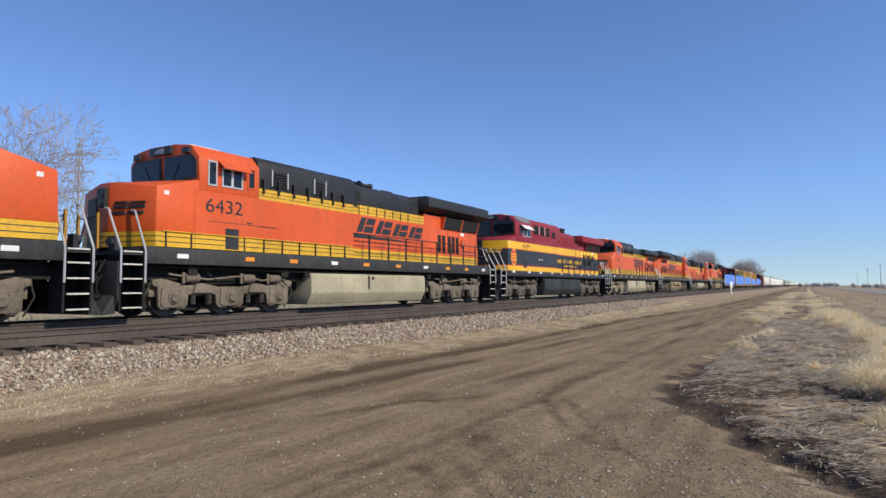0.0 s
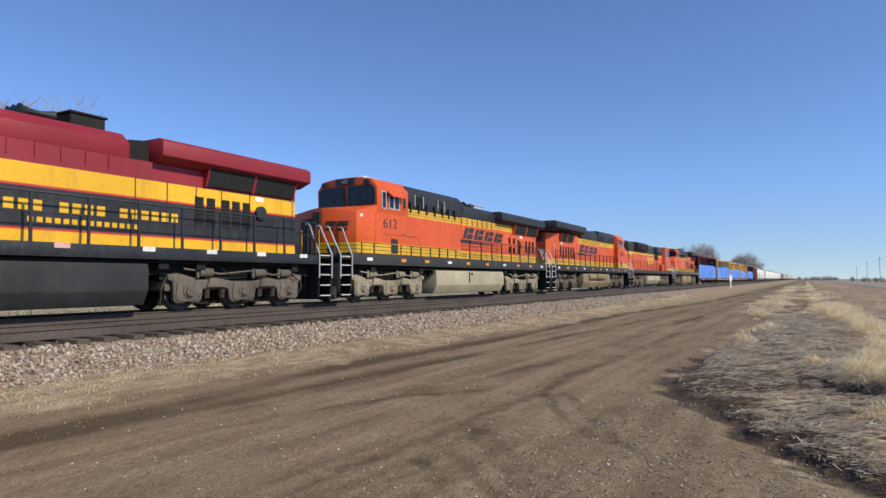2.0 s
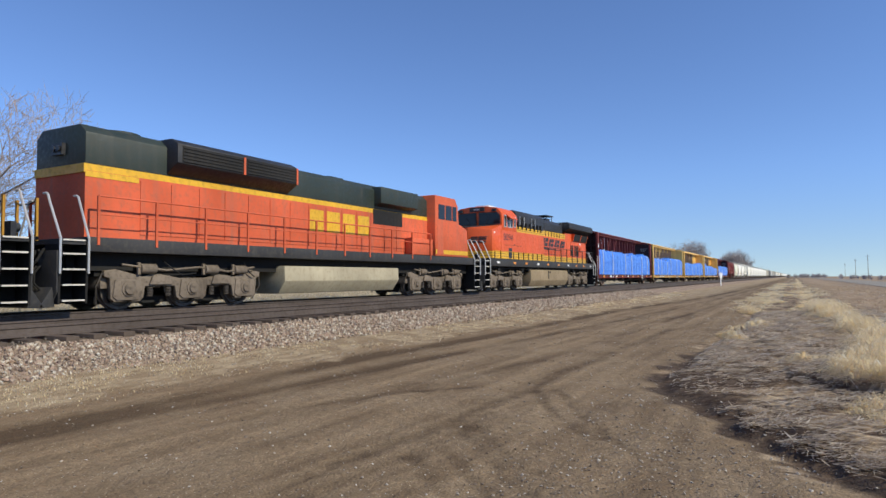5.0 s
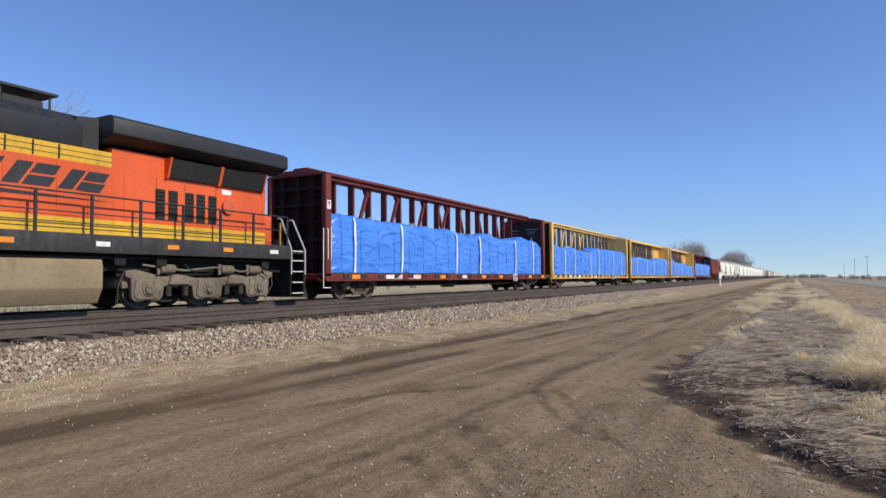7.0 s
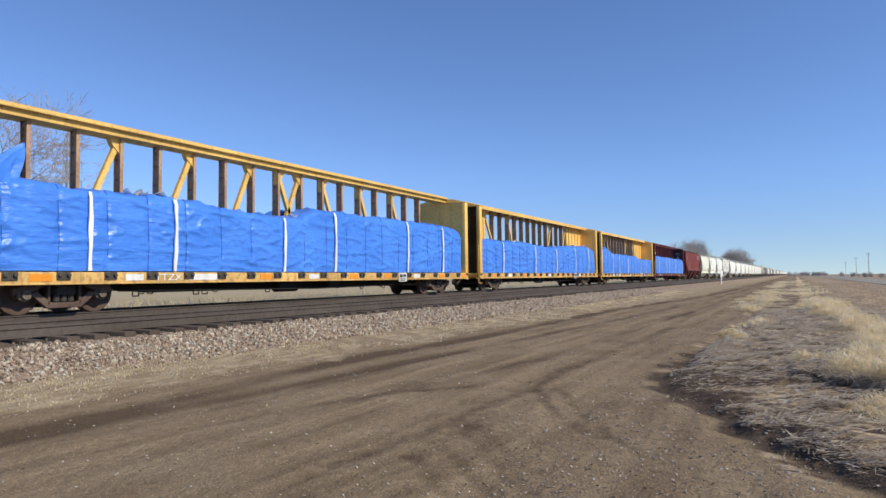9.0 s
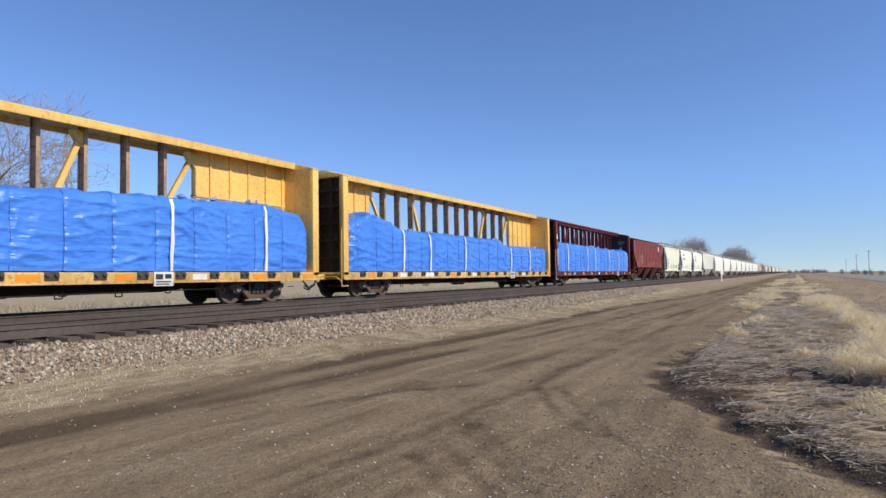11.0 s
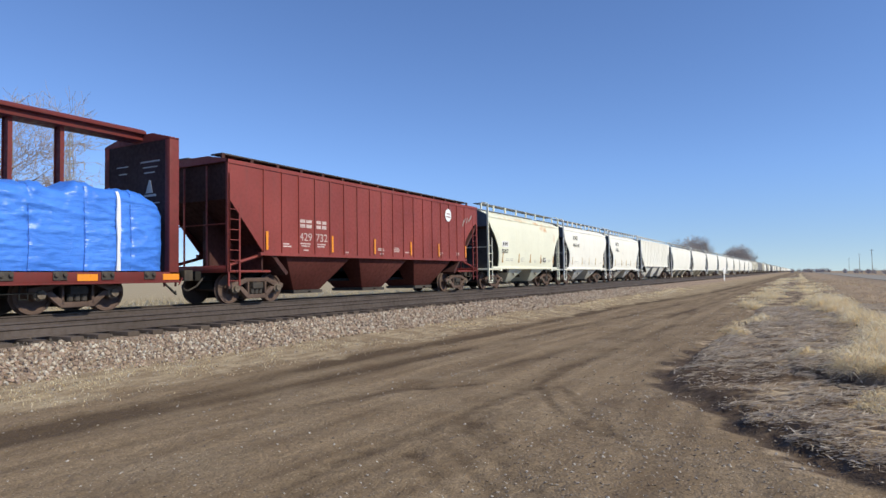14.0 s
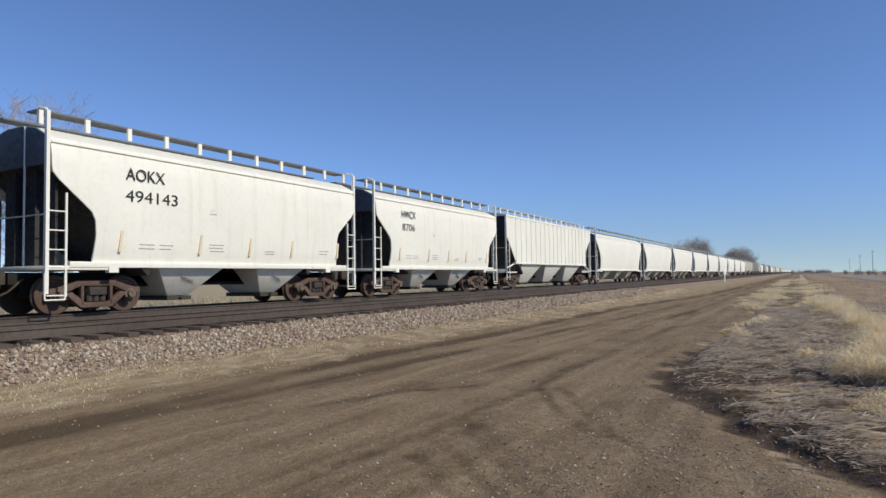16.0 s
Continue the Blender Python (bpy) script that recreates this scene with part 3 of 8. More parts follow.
def stone_material(name, colours):
    m, nt, b = shader(name, 0.9)
    geo = nt.nodes.new("ShaderNodeNewGeometry")
    cr = nt.nodes.new("ShaderNodeValToRGB")
    cr.color_ramp.interpolation = "CONSTANT"
    for i, c in enumerate(colours):
        e = cr.color_ramp.elements[0] if i == 0 else cr.color_ramp.elements.new(i / len(colours))
        e.position, e.color = i / len(colours), (*c, 1)
    cr.color_ramp.elements.remove(cr.color_ramp.elements[-1]) if len(cr.color_ramp.elements) > len(colours) else None
    nt.links.new(geo.outputs["Random Per Island"], cr.inputs["Fac"])
    g = noise_node(nt, geo.outputs["Position"], 40.0, 4)
    c = blend(nt, ramp(nt, g, 0.4, 0.7, 0, 0.35), cr.outputs["Color"], (0.16, 0.13, 0.11))
    nt.links.new(c, b.inputs["Base Color"])
    b.inputs["Specular IOR Level"].default_value = 0.3
    return m


BALLAST = stone_material("pink_grey_ballast", [(0.55, 0.50, 0.41), (0.17, 0.125, 0.098), (0.46, 0.385, 0.30), (0.330, 0.241, 0.176), (0.400, 0.305, 0.224), (0.260, 0.187, 0.138), (0.450, 0.374, 0.284), (0.360, 0.256, 0.189), (0.300, 0.246, 0.189), (0.520, 0.453, 0.353), (0.370, 0.281, 0.202), (0.340, 0.266, 0.189)])
DARKBALLAST = stone_material("dusty_track_ballast", [(0.112, 0.094, 0.079), (0.145, 0.122, 0.102), (0.082, 0.068, 0.058), (0.18, 0.152, 0.127)])
GRAVEL = stone_material("road_gravel", [(0.300, 0.252, 0.19), (0.40, 0.355, 0.29), (0.200, 0.162, 0.122), (0.54, 0.50, 0.425), (0.260, 0.207, 0.15), (0.34, 0.29, 0.23), (0.16, 0.125, 0.095), (0.46, 0.41, 0.34)])


def build_stones():
    rng = random.Random(21)
    items = []
    for k in range(26000):
        y = 1.5 + 52 * rng.random() ** 1.35
        x = rng.uniform(-10.66, -9.40) + 0.12 * fbm(3, y, 0.8)
        if x > -9.7 and rng.random() < 0.55:
            continue
        s = rng.uniform(0.018, 0.048) * (1 + 0.010 * y)
        items.append((np.array((x, y, lerp_table(SECTION, x) + rng.uniform(-0.01, 0.03))), s * np.array((1, rng.uniform(0.7, 1), rng.uniform(0.6, 0.95))), spin(rng)))
    scatter_mesh("ballast_shoulder", BALLAST, items, PEBBLE, "pinkish grey crushed stone ballast on the shoulder", "ballast")
    items = []
    for k in range(11000):
        y = 1.0 + 50 * rng.random() ** 1.3
        x = rng.uniform(-17.9, -10.7)
        s = rng.uniform(0.02, 0.042) * (1 + 0.012 * y)
        items.append((np.array((x, y, 0.605 + rng.uniform(-0.01, 0.02))), s * np.array((1, 0.85, 0.8)), spin(rng)))
    scatter_mesh("track_ballast", DARKBALLAST, items, PEBBLE, "dark dusty ballast between the ties", "ballast")
    items = []
    for k in range(40000):
        y = 2.2 + 26 * rng.random() ** 1.6
        x = rng.uniform(-9.4, 1.0)
        if x > edge_x(y) + 0.5:
            continue
        near = 1.2 * math.exp(-((x + 0.9) / 1.2) ** 2 - ((y - 5.0) / 2.6) ** 2) + 0.35 * math.exp(-((x + 1.9) / 0.9) ** 2) + 0.5 * max(0.0, fbm(x, y, 0.8))
        if rng.random() > 0.06 + near * 0.75 + (0.5 if x < -8.0 else 0):
            continue
        s = (0.0035 + 0.0125 * rng.random() ** 2) * (1 + 0.045 * y)
        items.append((np.array((x, y, ground_z(x, y) + s * 0.25)), s * np.array((1, 0.8, 0.7)), spin(rng, 0.6)))
    scatter_mesh("road_gravel", GRAVEL, items, PEBBLE, "pale loose gravel scattered over the dirt", "gravel")


build_stones()


def rail_mesh(length):
    prof = [(-0.07, -0.18), (0.07, -0.18), (0.07, -0.165), (0.012, -0.14), (0.012, -0.045), (0.036, -0.03), (0.036, -0.004), (0.028, 0.0),
            (-0.028, 0.0), (-0.036, -0.004), (-0.036, -0.03), (-0.012, -0.045), (-0.012, -0.14), (-0.07, -0.165)]
    return Mesh().prism(prof, "y", 0.0, length)


MAT["rail"] = paint("brown_rail_steel", (0.105, 0.083, 0.070), 0.6, (0.06, 0.045, 0.035), 0.5, 0.2, 0.3)
MAT["tie"] = paint("weathered_tie_wood", (0.098, 0.073, 0.056), 0.9, (0.165, 0.135, 0.108), 0.6, 0.3, 0, 0.3, 0.6)


def build_track(cx, label):
    t = tagged(thing("railway_track", label, "railway track"), kind="structure")
    t.location = (cx, -420, RAIL)
    rm = rail_mesh(2900).mesh("rail", MAT["rail"], smooth=0)
    for s in (-0.755, 0.755):
        part("rail", rm, None, t, at=(s, 0, 0))
    tm = Mesh().box(-1.34, 1.34, -0.115, 0.115, -0.40, -0.185).mesh("tie", MAT["tie"], 0.015)
    rng = random.Random(5 + int(cx))
    for i in range(150):
        o = part("tie", tm, None, t, at=(rng.uniform(-0.10, 0.10), 392 + i * 0.53, rng.uniform(-0.015, 0.01)))
        o.rotation_euler[2] = rng.uniform(-0.02, 0.02)
    rest = Mesh()
    for i in range(420):
        y = 392 + (150 + i) * 0.53
        rest.box(-1.32, 1.32, y - 0.115, y + 0.115, -0.40, -0.185)
    tagged(part("far_ties", rest, "tie", t), kind="stuff")


build_track(TX, "brown steel rails on wooden ties under the train")
build_track(NX, "empty rusty brown rails on dark wooden ties")


# ------------------------------------------------------------------ rolling stock: running gear
def wheel_mesh(r, mat, half=0.755):
    m = Mesh()
    for s in (-1, 1):
        m.lathe([(s * (half - 0.09), 0.10), (s * (half - 0.085), r * 0.80), (s * (half - 0.10), r + 0.026), (s * (half - 0.07), r + 0.028), (s * (half - 0.055), r),
                 (s * (half + 0.045), r - 0.006), (s * (half + 0.05), r * 0.84), (s * (half + 0.012), r * 0.78), (s * (half + 0.0), r * 0.35), (s * (half + 0.06), r * 0.26), (s * (half + 0.065), 0.05)], 28)
    m.tube((-half, 0, 0), (half, 0, 0), 0.085, 10)
    return m.mesh("wheelset", mat)


LOCO_R, CAR_R = 0.535, 0.458
LOCO_WHEEL = wheel_mesh(LOCO_R, MAT["steel"])
CAR_WHEEL = wheel_mesh(CAR_R, MAT["rust"])
WHEELS = []          # (wheelset, offset along its truck, radius, sign)


def loco_truck(parent, yc, mat, flip=1):
    """A three-axle locomotive truck: frame, cross bolsters, axle boxes, brake gear, springs."""
    m = Mesh()
    for s in (-1, 1):
        side = [(-2.62, 0.86), (-2.46, 0.80), (-2.44, 0.30), (-2.34, 0.21), (-2.10, 0.21), (-2.06, 0.27), (-1.90, 0.27), (-1.86, 0.21), (-1.62, 0.21), (-1.52, 0.30), (-1.47, 0.60),
                (-0.55, 0.60), (-0.50, 0.30), (-0.40, 0.21), (-0.12, 0.21), (-0.08, 0.27), (0.08, 0.27), (0.12, 0.21), (0.40, 0.21), (0.50, 0.30), (0.55, 0.60),
                (1.47, 0.60), (1.52, 0.30), (1.62, 0.21), (1.86, 0.21), (1.90, 0.27), (2.06, 0.27), (2.10, 0.21), (2.34, 0.21), (2.44, 0.30), (2.46, 0.80), (2.62, 0.86),
                (2.62, 1.00), (2.30, 1.04), (1.55, 0.86), (1.02, 0.92), (0.45, 0.82), (-0.45, 0.82), (-1.02, 0.92), (-1.55, 0.86), (-2.30, 1.04), (-2.62, 1.00)]
        m.prism(side, "x", s * 1.00, s * 1.13)
        for y in (-1.98, 0.0, 1.98):          # raised pedestal faces over the axles
            m.prism([(y - 0.42, 0.34), (y - 0.30, 0.25), (y + 0.30, 0.25), (y + 0.42, 0.34), (y + 0.36, 0.78), (y - 0.36, 0.78)], "x", s * 1.13, s * 1.17)
        for y in (-1.02, 1.02):
            m.prism([(y - 0.36, 0.64), (y + 0.36, 0.64), (y + 0.26, 0.88), (y - 0.26, 0.88)], "x", s * 1.13, s * 1.20)
    for y in (-2.5, -1.02, 1.02, 2.5):
        m.box(-0.98, 0.98, y - 0.12, y + 0.12, 0.55, 0.85)
    fr = part("truck", m, mat, parent, "dusty three-axle truck", (0, yc, 0), 0.02)
    box = Mesh().box(-0.08, 0.06, -0.21, 0.21, -0.20, 0.22).lathe([(0.04, 0.20), (0.09, 0.20), (0.095, 0.15), (0.15, 0.145), (0.16, 0.05)], 16).mesh("axle_box", MAT[mat], 0.02)
    spring = Mesh()
    spring.lathe([(i * 0.021, 0.088 if i % 2 else 0.066) for i in range(14)], 10, "z")
    spring = spring.mesh("spring", MAT["darktruck"])
    cyl = Mesh().tube((0, -0.23, 0), (0, 0.23, 0), 0.13, 14).tube((0, 0.23, 0), (0, 0.52, -0.04), 0.035, 8).box(-0.04, 0.04, -0.3, -0.22, -0.16, 0.16).mesh("brake_cylinder", MAT[mat], 0.01)
    for y in (-1.98, 0.0, 1.98):
        w = part("wheelset", LOCO_WHEEL, None, fr, at=(0, y, LOCO_R))
        WHEELS.append((w, y, LOCO_R, flip))
        for s in (-1, 1):
            o = part("axle_box", box, None, fr, at=(s * 1.12, y, LOCO_R))
            o.rotation_euler[2] = 0 if s > 0 else math.pi
    for s in (-1, 1):
        for y in (-1.30, -0.74, 0.74, 1.30):
            part("spring", spring, None, fr, at=(s * 1.08, y, 0.32))
    # boxes added to black out the gap behind the side frames
    for y in (-1.5, 0.5, 1.55):
        part("traction_motor", Mesh().box(-0.66, 0.66, y - 0.42, y + 0.42, 0.30, 0.92), "under", fr, "", (0, 0, 0), 0.06)
    # rigging bars plus filler slabs that darken the see-through gaps below the engine
    part("brake_rigging", Mesh().box(-0.62, 0.62, -2.55, 2.55, 0.15, 0.34).box(-0.92, 0.92, -2.75, 2.75, 0.86, 1.12).box(-0.9, 0.9, -2.3, -2.2, 0.2, 0.5).box(-0.9, 0.9, 2.2, 2.3, 0.2, 0.5), "under", fr)
    for s in (-1, 1):
        for y in (-1.45, 0.62, 1.72):
            part("brake_cylinder", cyl, None, fr, at=(s * 1.18, y, 1.06))
        part("brake_lever", Mesh().path([(s * 1.20, -2.2, 1.16), (s * 1.22, -0.9, 1.02), (s * 1.20, 0.2, 1.12), (s * 1.22, 1.2, 1.0), (s * 1.20, 2.3, 1.14)], 0.032), mat, fr)
        part("brake_hose", Mesh().path([(s * 1.16, -1.0, 1.3), (s * 1.24, -0.7, 1.05), (s * 1.22, -0.4, 0.9), (s * 1.2, 0.1, 0.95)], 0.018).path([(s * 1.16, 1.9, 1.3), (s * 1.25, 2.05, 1.0), (s * 1.22, 2.3, 0.85)], 0.018), "under", fr)
        for e in (-1, 1):
            part("sand_pipe", Mesh().path([(s * 1.05, e * 2.62, 0.95), (s * 1.0, e * 2.75, 0.6), (s * 0.8, e * 2.62, 0.15)], 0.022), "darktruck", fr)
    return fr


FREIGHT = {}


def freight_truck(parent, yc, simple=False):
    """A two-axle freight truck with cast side frames, bolster, springs and bearing caps."""
    if not FREIGHT:
        m = Mesh()
        a, b = -0.07, 0.07
        m.prism([(-1.15, 0.60), (-0.85, 0.66), (-0.45, 0.80), (0.45, 0.80), (0.85, 0.66), (1.15, 0.60), (1.15, 0.46), (0.80, 0.50), (0.42, 0.66), (-0.42, 0.66), (-0.80, 0.50), (-1.15, 0.46)], "x", a, b)
        m.prism([(-0.80, 0.50), (-0.62, 0.52), (-0.30, 0.27), (0.30, 0.27), (0.62, 0.52), (0.80, 0.50), (0.40, 0.14), (-0.40, 0.14)], "x", a, b)
        for y in (-0.40, 0.33):
            m.box(a, b, y, y + 0.07, 0.20, 0.72)
        FREIGHT["frame"] = m.mesh("side_frame", MAT["rust"], 0.012)
        FREIGHT["bolster"] = Mesh().box(-1.12, 1.12, -0.22, 0.22, 0.44, 0.64).mesh("truck", MAT["darktruck"], 0.02)
        # oversized block, added to darken the gap between the wheels
        FREIGHT["beam"] = Mesh().box(-0.75, 0.75, -0.42, 0.42, 0.16, 0.42).box(-0.3, 0.3, -1.1, 1.1, 0.45, 0.7).mesh("brake_beam", MAT["under"], 0.02)
        FREIGHT["spring"] = Mesh().lathe([(0.28, 0.06), (0.30, 0.075), (0.44, 0.075), (0.45, 0.06)], 10, "z").mesh("spring", MAT["darktruck"])
        FREIGHT["cap"] = Mesh().lathe([(0.0, 0.15), (0.08, 0.15), (0.10, 0.11), (0.17, 0.10), (0.18, 0.03)], 12).mesh("bearing_cap", MAT["truck"])
    fr = part("truck", FREIGHT["bolster"], None, parent, "rusty two-axle freight truck", (0, yc, 0))
    for s in ((1,) if simple else (-1, 1)):
        part("side_frame", FREIGHT["frame"], None, fr, at=(s * 1.0, 0, 0))
        for y in () if simple else (-0.17, 0.0, 0.17):
            part("spring", FREIGHT["spring"], None, fr, at=(s * 1.0, y, 0))
    None if simple else part("brake_beam", FREIGHT["beam"], None, fr)
    for y in (-0.89, 0.89):
        w = part("wheelset", CAR_WHEEL, None, fr, at=(0, y, CAR_R))
        if simple:
            continue
        WHEELS.append((w, y, CAR_R, 1))
        for s in (-1, 1):
            o = part("bearing_cap", FREIGHT["cap"], None, fr, at=(s * 0.98, y, CAR_R))
            o.rotation_euler[2] = 0 if s > 0 else math.pi
    return fr


def coupler(parent, y, d):
    """Knuckle coupler: shank, head and hose; d is -1 at the front, 1 at the rear."""
    m = Mesh().box(-0.09, 0.09, min(y, y - d * 0.8), max(y, y - d * 0.8), 0.80, 0.98)
    m.box(-0.17, 0.20, min(y, y - d * 0.30), max(y, y - d * 0.30), 0.72, 1.04)
    m.box(-0.24, -0.10, min(y + d * 0.08, y - d * 0.2), max(y + d * 0.08, y - d * 0.2), 0.74, 1.02)
    m.path([(0.35, y - d * 0.6, 0.85), (0.40, y - d * 0.25, 0.55), (0.30, y - d * 0.02, 0.42), (0.12, y, 0.5)], 0.03)
    part("coupler", m, "darktruck", parent, "", (0, 0, 0), 0.02)


# ------------------------------------------------------------------ locomotives
def stack(parent, name, x, y0, y1, bands, bevel=0.0):
    """A wall or hood built of colour bands, butted one on another: (z0, z1, material, x or None)."""
    for z0, z1, mat in bands:
        part(name, Mesh().box(-x, x, y0, y1, z0, z1), mat, parent, "", (0, 0, 0), bevel)


STEP = {}


def loco_steps(parent, y, d):
    """Corner steps with white edges at both sides of one end; y: outer face, d: inwards."""
    if not STEP:
        STEP["tread"] = Mesh().box(-0.27, 0.27, -0.30, 0.30, -0.02, 0.02).mesh("step", MAT["under"], 0.006)
        STEP["edge"] = Mesh().box(-0.015, 0.015, -0.26, 0.26, -0.019, 0.019).mesh("step_edge", MAT["stepedge"])
    for s in (-1, 1):
        m = Mesh()
        for yy in (y, y + d * 0.64):
            m.prism([(s * 0.92, 0.22), (s * 1.46, 0.22), (s * 1.49, 1.42), (s * 1.49, 1.70), (s * 0.92, 1.70)], "y", yy, yy + d * 0.05)
        m.box(min(s * 0.90, s * 0.94), max(s * 0.90, s * 0.94), min(y, y + d * 0.69), max(y, y + d * 0.69), 0.22, 1.70)
        part("step_well", m, "under", parent)
        for k, z in enumerate((0.30, 0.66, 1.02, 1.38, 1.70)):
            part("step_edge", STEP["edge"], None, part("step", STEP["tread"], None, parent, "white-edged step", (s * 1.20, y + d * 0.345, z)), at=(s * 0.285, 0, 0)) 


def end_rails(parent, y, d, mat="silver"):
    """Grab rails beside the steps, bent inwards above the deck."""
    for s in (-1, 1):
        for yy, top in ((y + d * 0.68, 1.06), (y + d * 0.01, 0.98)):
            part("grab_rail", Mesh().path([(s * 1.51, yy, 0.92), (s * 1.51, yy, 1.74), (s * (top + 0.04), yy, 2.66), (s * top, yy, 2.76), (s * (top - 0.06), yy, 2.80), (s * (top - 0.18), yy, 2.80)], 0.028), mat, parent, "pale grab rail")


def pilot(parent, y, d, mat):
    m = Mesh().prism([(-1.46, 0.50), (-1.2, 0.16), (1.2, 0.16), (1.46, 0.50), (1.46, 1.45), (0.45, 1.45), (0.45, 0.72), (-0.45, 0.72), (-0.45, 1.45), (-1.46, 1.45)], "y", y, y + d * 0.06)
    m.prism([(y - d * 0.02, 0.62), (y - d * 0.30, 0.18), (y - d * 0.26, 0.14), (y + d * 0.04, 0.16)], "x", -1.35, 1.35)
    part("pilot", m, mat, parent, "", (0, 0, 0), 0.01)
    m = Mesh()          # cable box, jumper cable and drop step between the engines
    m.box(-0.55, 0.55, min(y + d * 0.1, y - d * 0.05), max(y + d * 0.1, y - d * 0.05), 1.72, 1.80).box(0.48, 0.72, min(y, y + d * 0.2), max(y, y + d * 0.2), 1.10, 1.50)
    m.path([(0.6, y, 1.45), (0.72, y - d * 0.22, 1.15), (0.66, y - d * 0.38, 0.9), (0.5, y - d * 0.40, 0.82)], 0.045).path([(0.95, y, 1.5), (1.0, y - d * 0.2, 1.2), (0.85, y - d * 0.36, 0.95)], 0.03)
    part("jumper_cable", m, "under", parent)
    for x in (-0.42, 0.42):
        part("gate_post", Mesh().box(x - 0.03, x + 0.03, min(y + d * 0.08, y + d * 0.14), max(y + d * 0.08, y + d * 0.14), 1.70, 2.72), mat if mat != "sill" else "gatepaint", parent, "yellow-edged gate post")
    part("gate_chain", Mesh().path([(-0.42, y + d * 0.1, 2.66), (-0.2, y + d * 0.06, 2.58), (0.2, y + d * 0.06, 2.58), (0.42, y + d * 0.1, 2.66)], 0.014), "under", parent)
    for x in (-0.75, -0.6, 0.55, 0.7, 0.85):
        part("hose", Mesh().path([(x, y - d * 0.02, 1.1), (x + 0.02, y - d * 0.16, 0.95), (x + 0.05, y - d * 0.18, 0.7), (x + 0.1, y - d * 0.06, 0.55)], 0.024), "under", parent)


def side_rail(parent, ys, mat, x=1.46, z0=1.86, z1=2.80, mid=True):
    """A walkway handrail: posts, top rail and middle rail on both sides."""
    post = Mesh().box(-0.022, 0.022, -0.032, 0.032, z0 - 0.25, z1).mesh("post", MAT[mat])
    for s in (-1, 1):
        for y in ys:
            part("post", post, None, parent, at=(s * x, y, 0))
        part("handrail", Mesh().path([(s * x, y, z1) for y in (ys[0], ys[-1])], 0.024), mat, parent)
        if mid:
            part("handrail", Mesh().path([(s * x, y, (z0 + z1) / 2 + 0.02) for y in (ys[0], ys[-1])], 0.016), mat, parent)


def logo_blocks(parent, x, y0, z0, side, mat="black", width=4.6, tall=0.58):
    """Four slanted blocks with a slot each above a long wedge, as plain shapes; side -1 runs the other way."""
    w = width / 4.35
    mid = y0 + width / 2

    def at(y, z):
        return (y if side > 0 else 2 * mid - y, z)
    for k in range(4):
        a = y0 + 0.35 + k * w * 1.04
        m = Mesh()
        h = tall * (1.0 - 0.05 * k)
        lean = 0.34
        for p, r, c, u in ((0.0, 0.30, 0.0, 1.0), (0.36, 0.88, 0.0, 0.44), (0.36, 0.82, 0.54, 1.0)):
            m.prism([at(a + p * w + c * lean, z0 + c * h), at(a + r * w + c * lean, z0 + c * h), at(a + r * w + u * lean, z0 + u * h), at(a + p * w + u * lean, z0 + u * h)], "x", x * side, (x + 0.006) * side)
        part("emblem", m, mat, parent)
    m = Mesh().prism([at(y0 - 0.1, z0 - 0.24), at(y0 + 0.15, z0 - 0.08), at(y0 + width * 1.04, z0 - 0.20), at(y0 + width * 0.7, z0 - 0.23)], "x", x * side, (x + 0.006) * side)
    part("emblem", m, mat, parent)


def louvre_panel(parent, x, y0, y1, z0, z1, side, mat="grille", n=6, name="grille"):
    m = Mesh()
    a, b = sorted((x * side, (x + 0.012) * side))
    m.box(a, b, y0, y1, z0, z1)
    for i in range(n):
        z = z0 + (i + 0.5) * (z1 - z0) / n
        m.prism([(x * side, z + 0.025), ((x + 0.035) * side, z - 0.02), ((x + 0.030) * side, z - 0.03), (x * side, z + 0.005)], "y", y0 + 0.02, y1 - 0.02)
    part(name, m, mat, parent)


MAT["gatepaint"] = paint("grimy_yellow_gate_paint", (0.42, 0.22, 0.03), 0.6, (0.10, 0.07, 0.05), 0.6)
MAT["rustred"] = paint("dark_red_numerals", (0.30, 0.05, 0.02), 0.5)


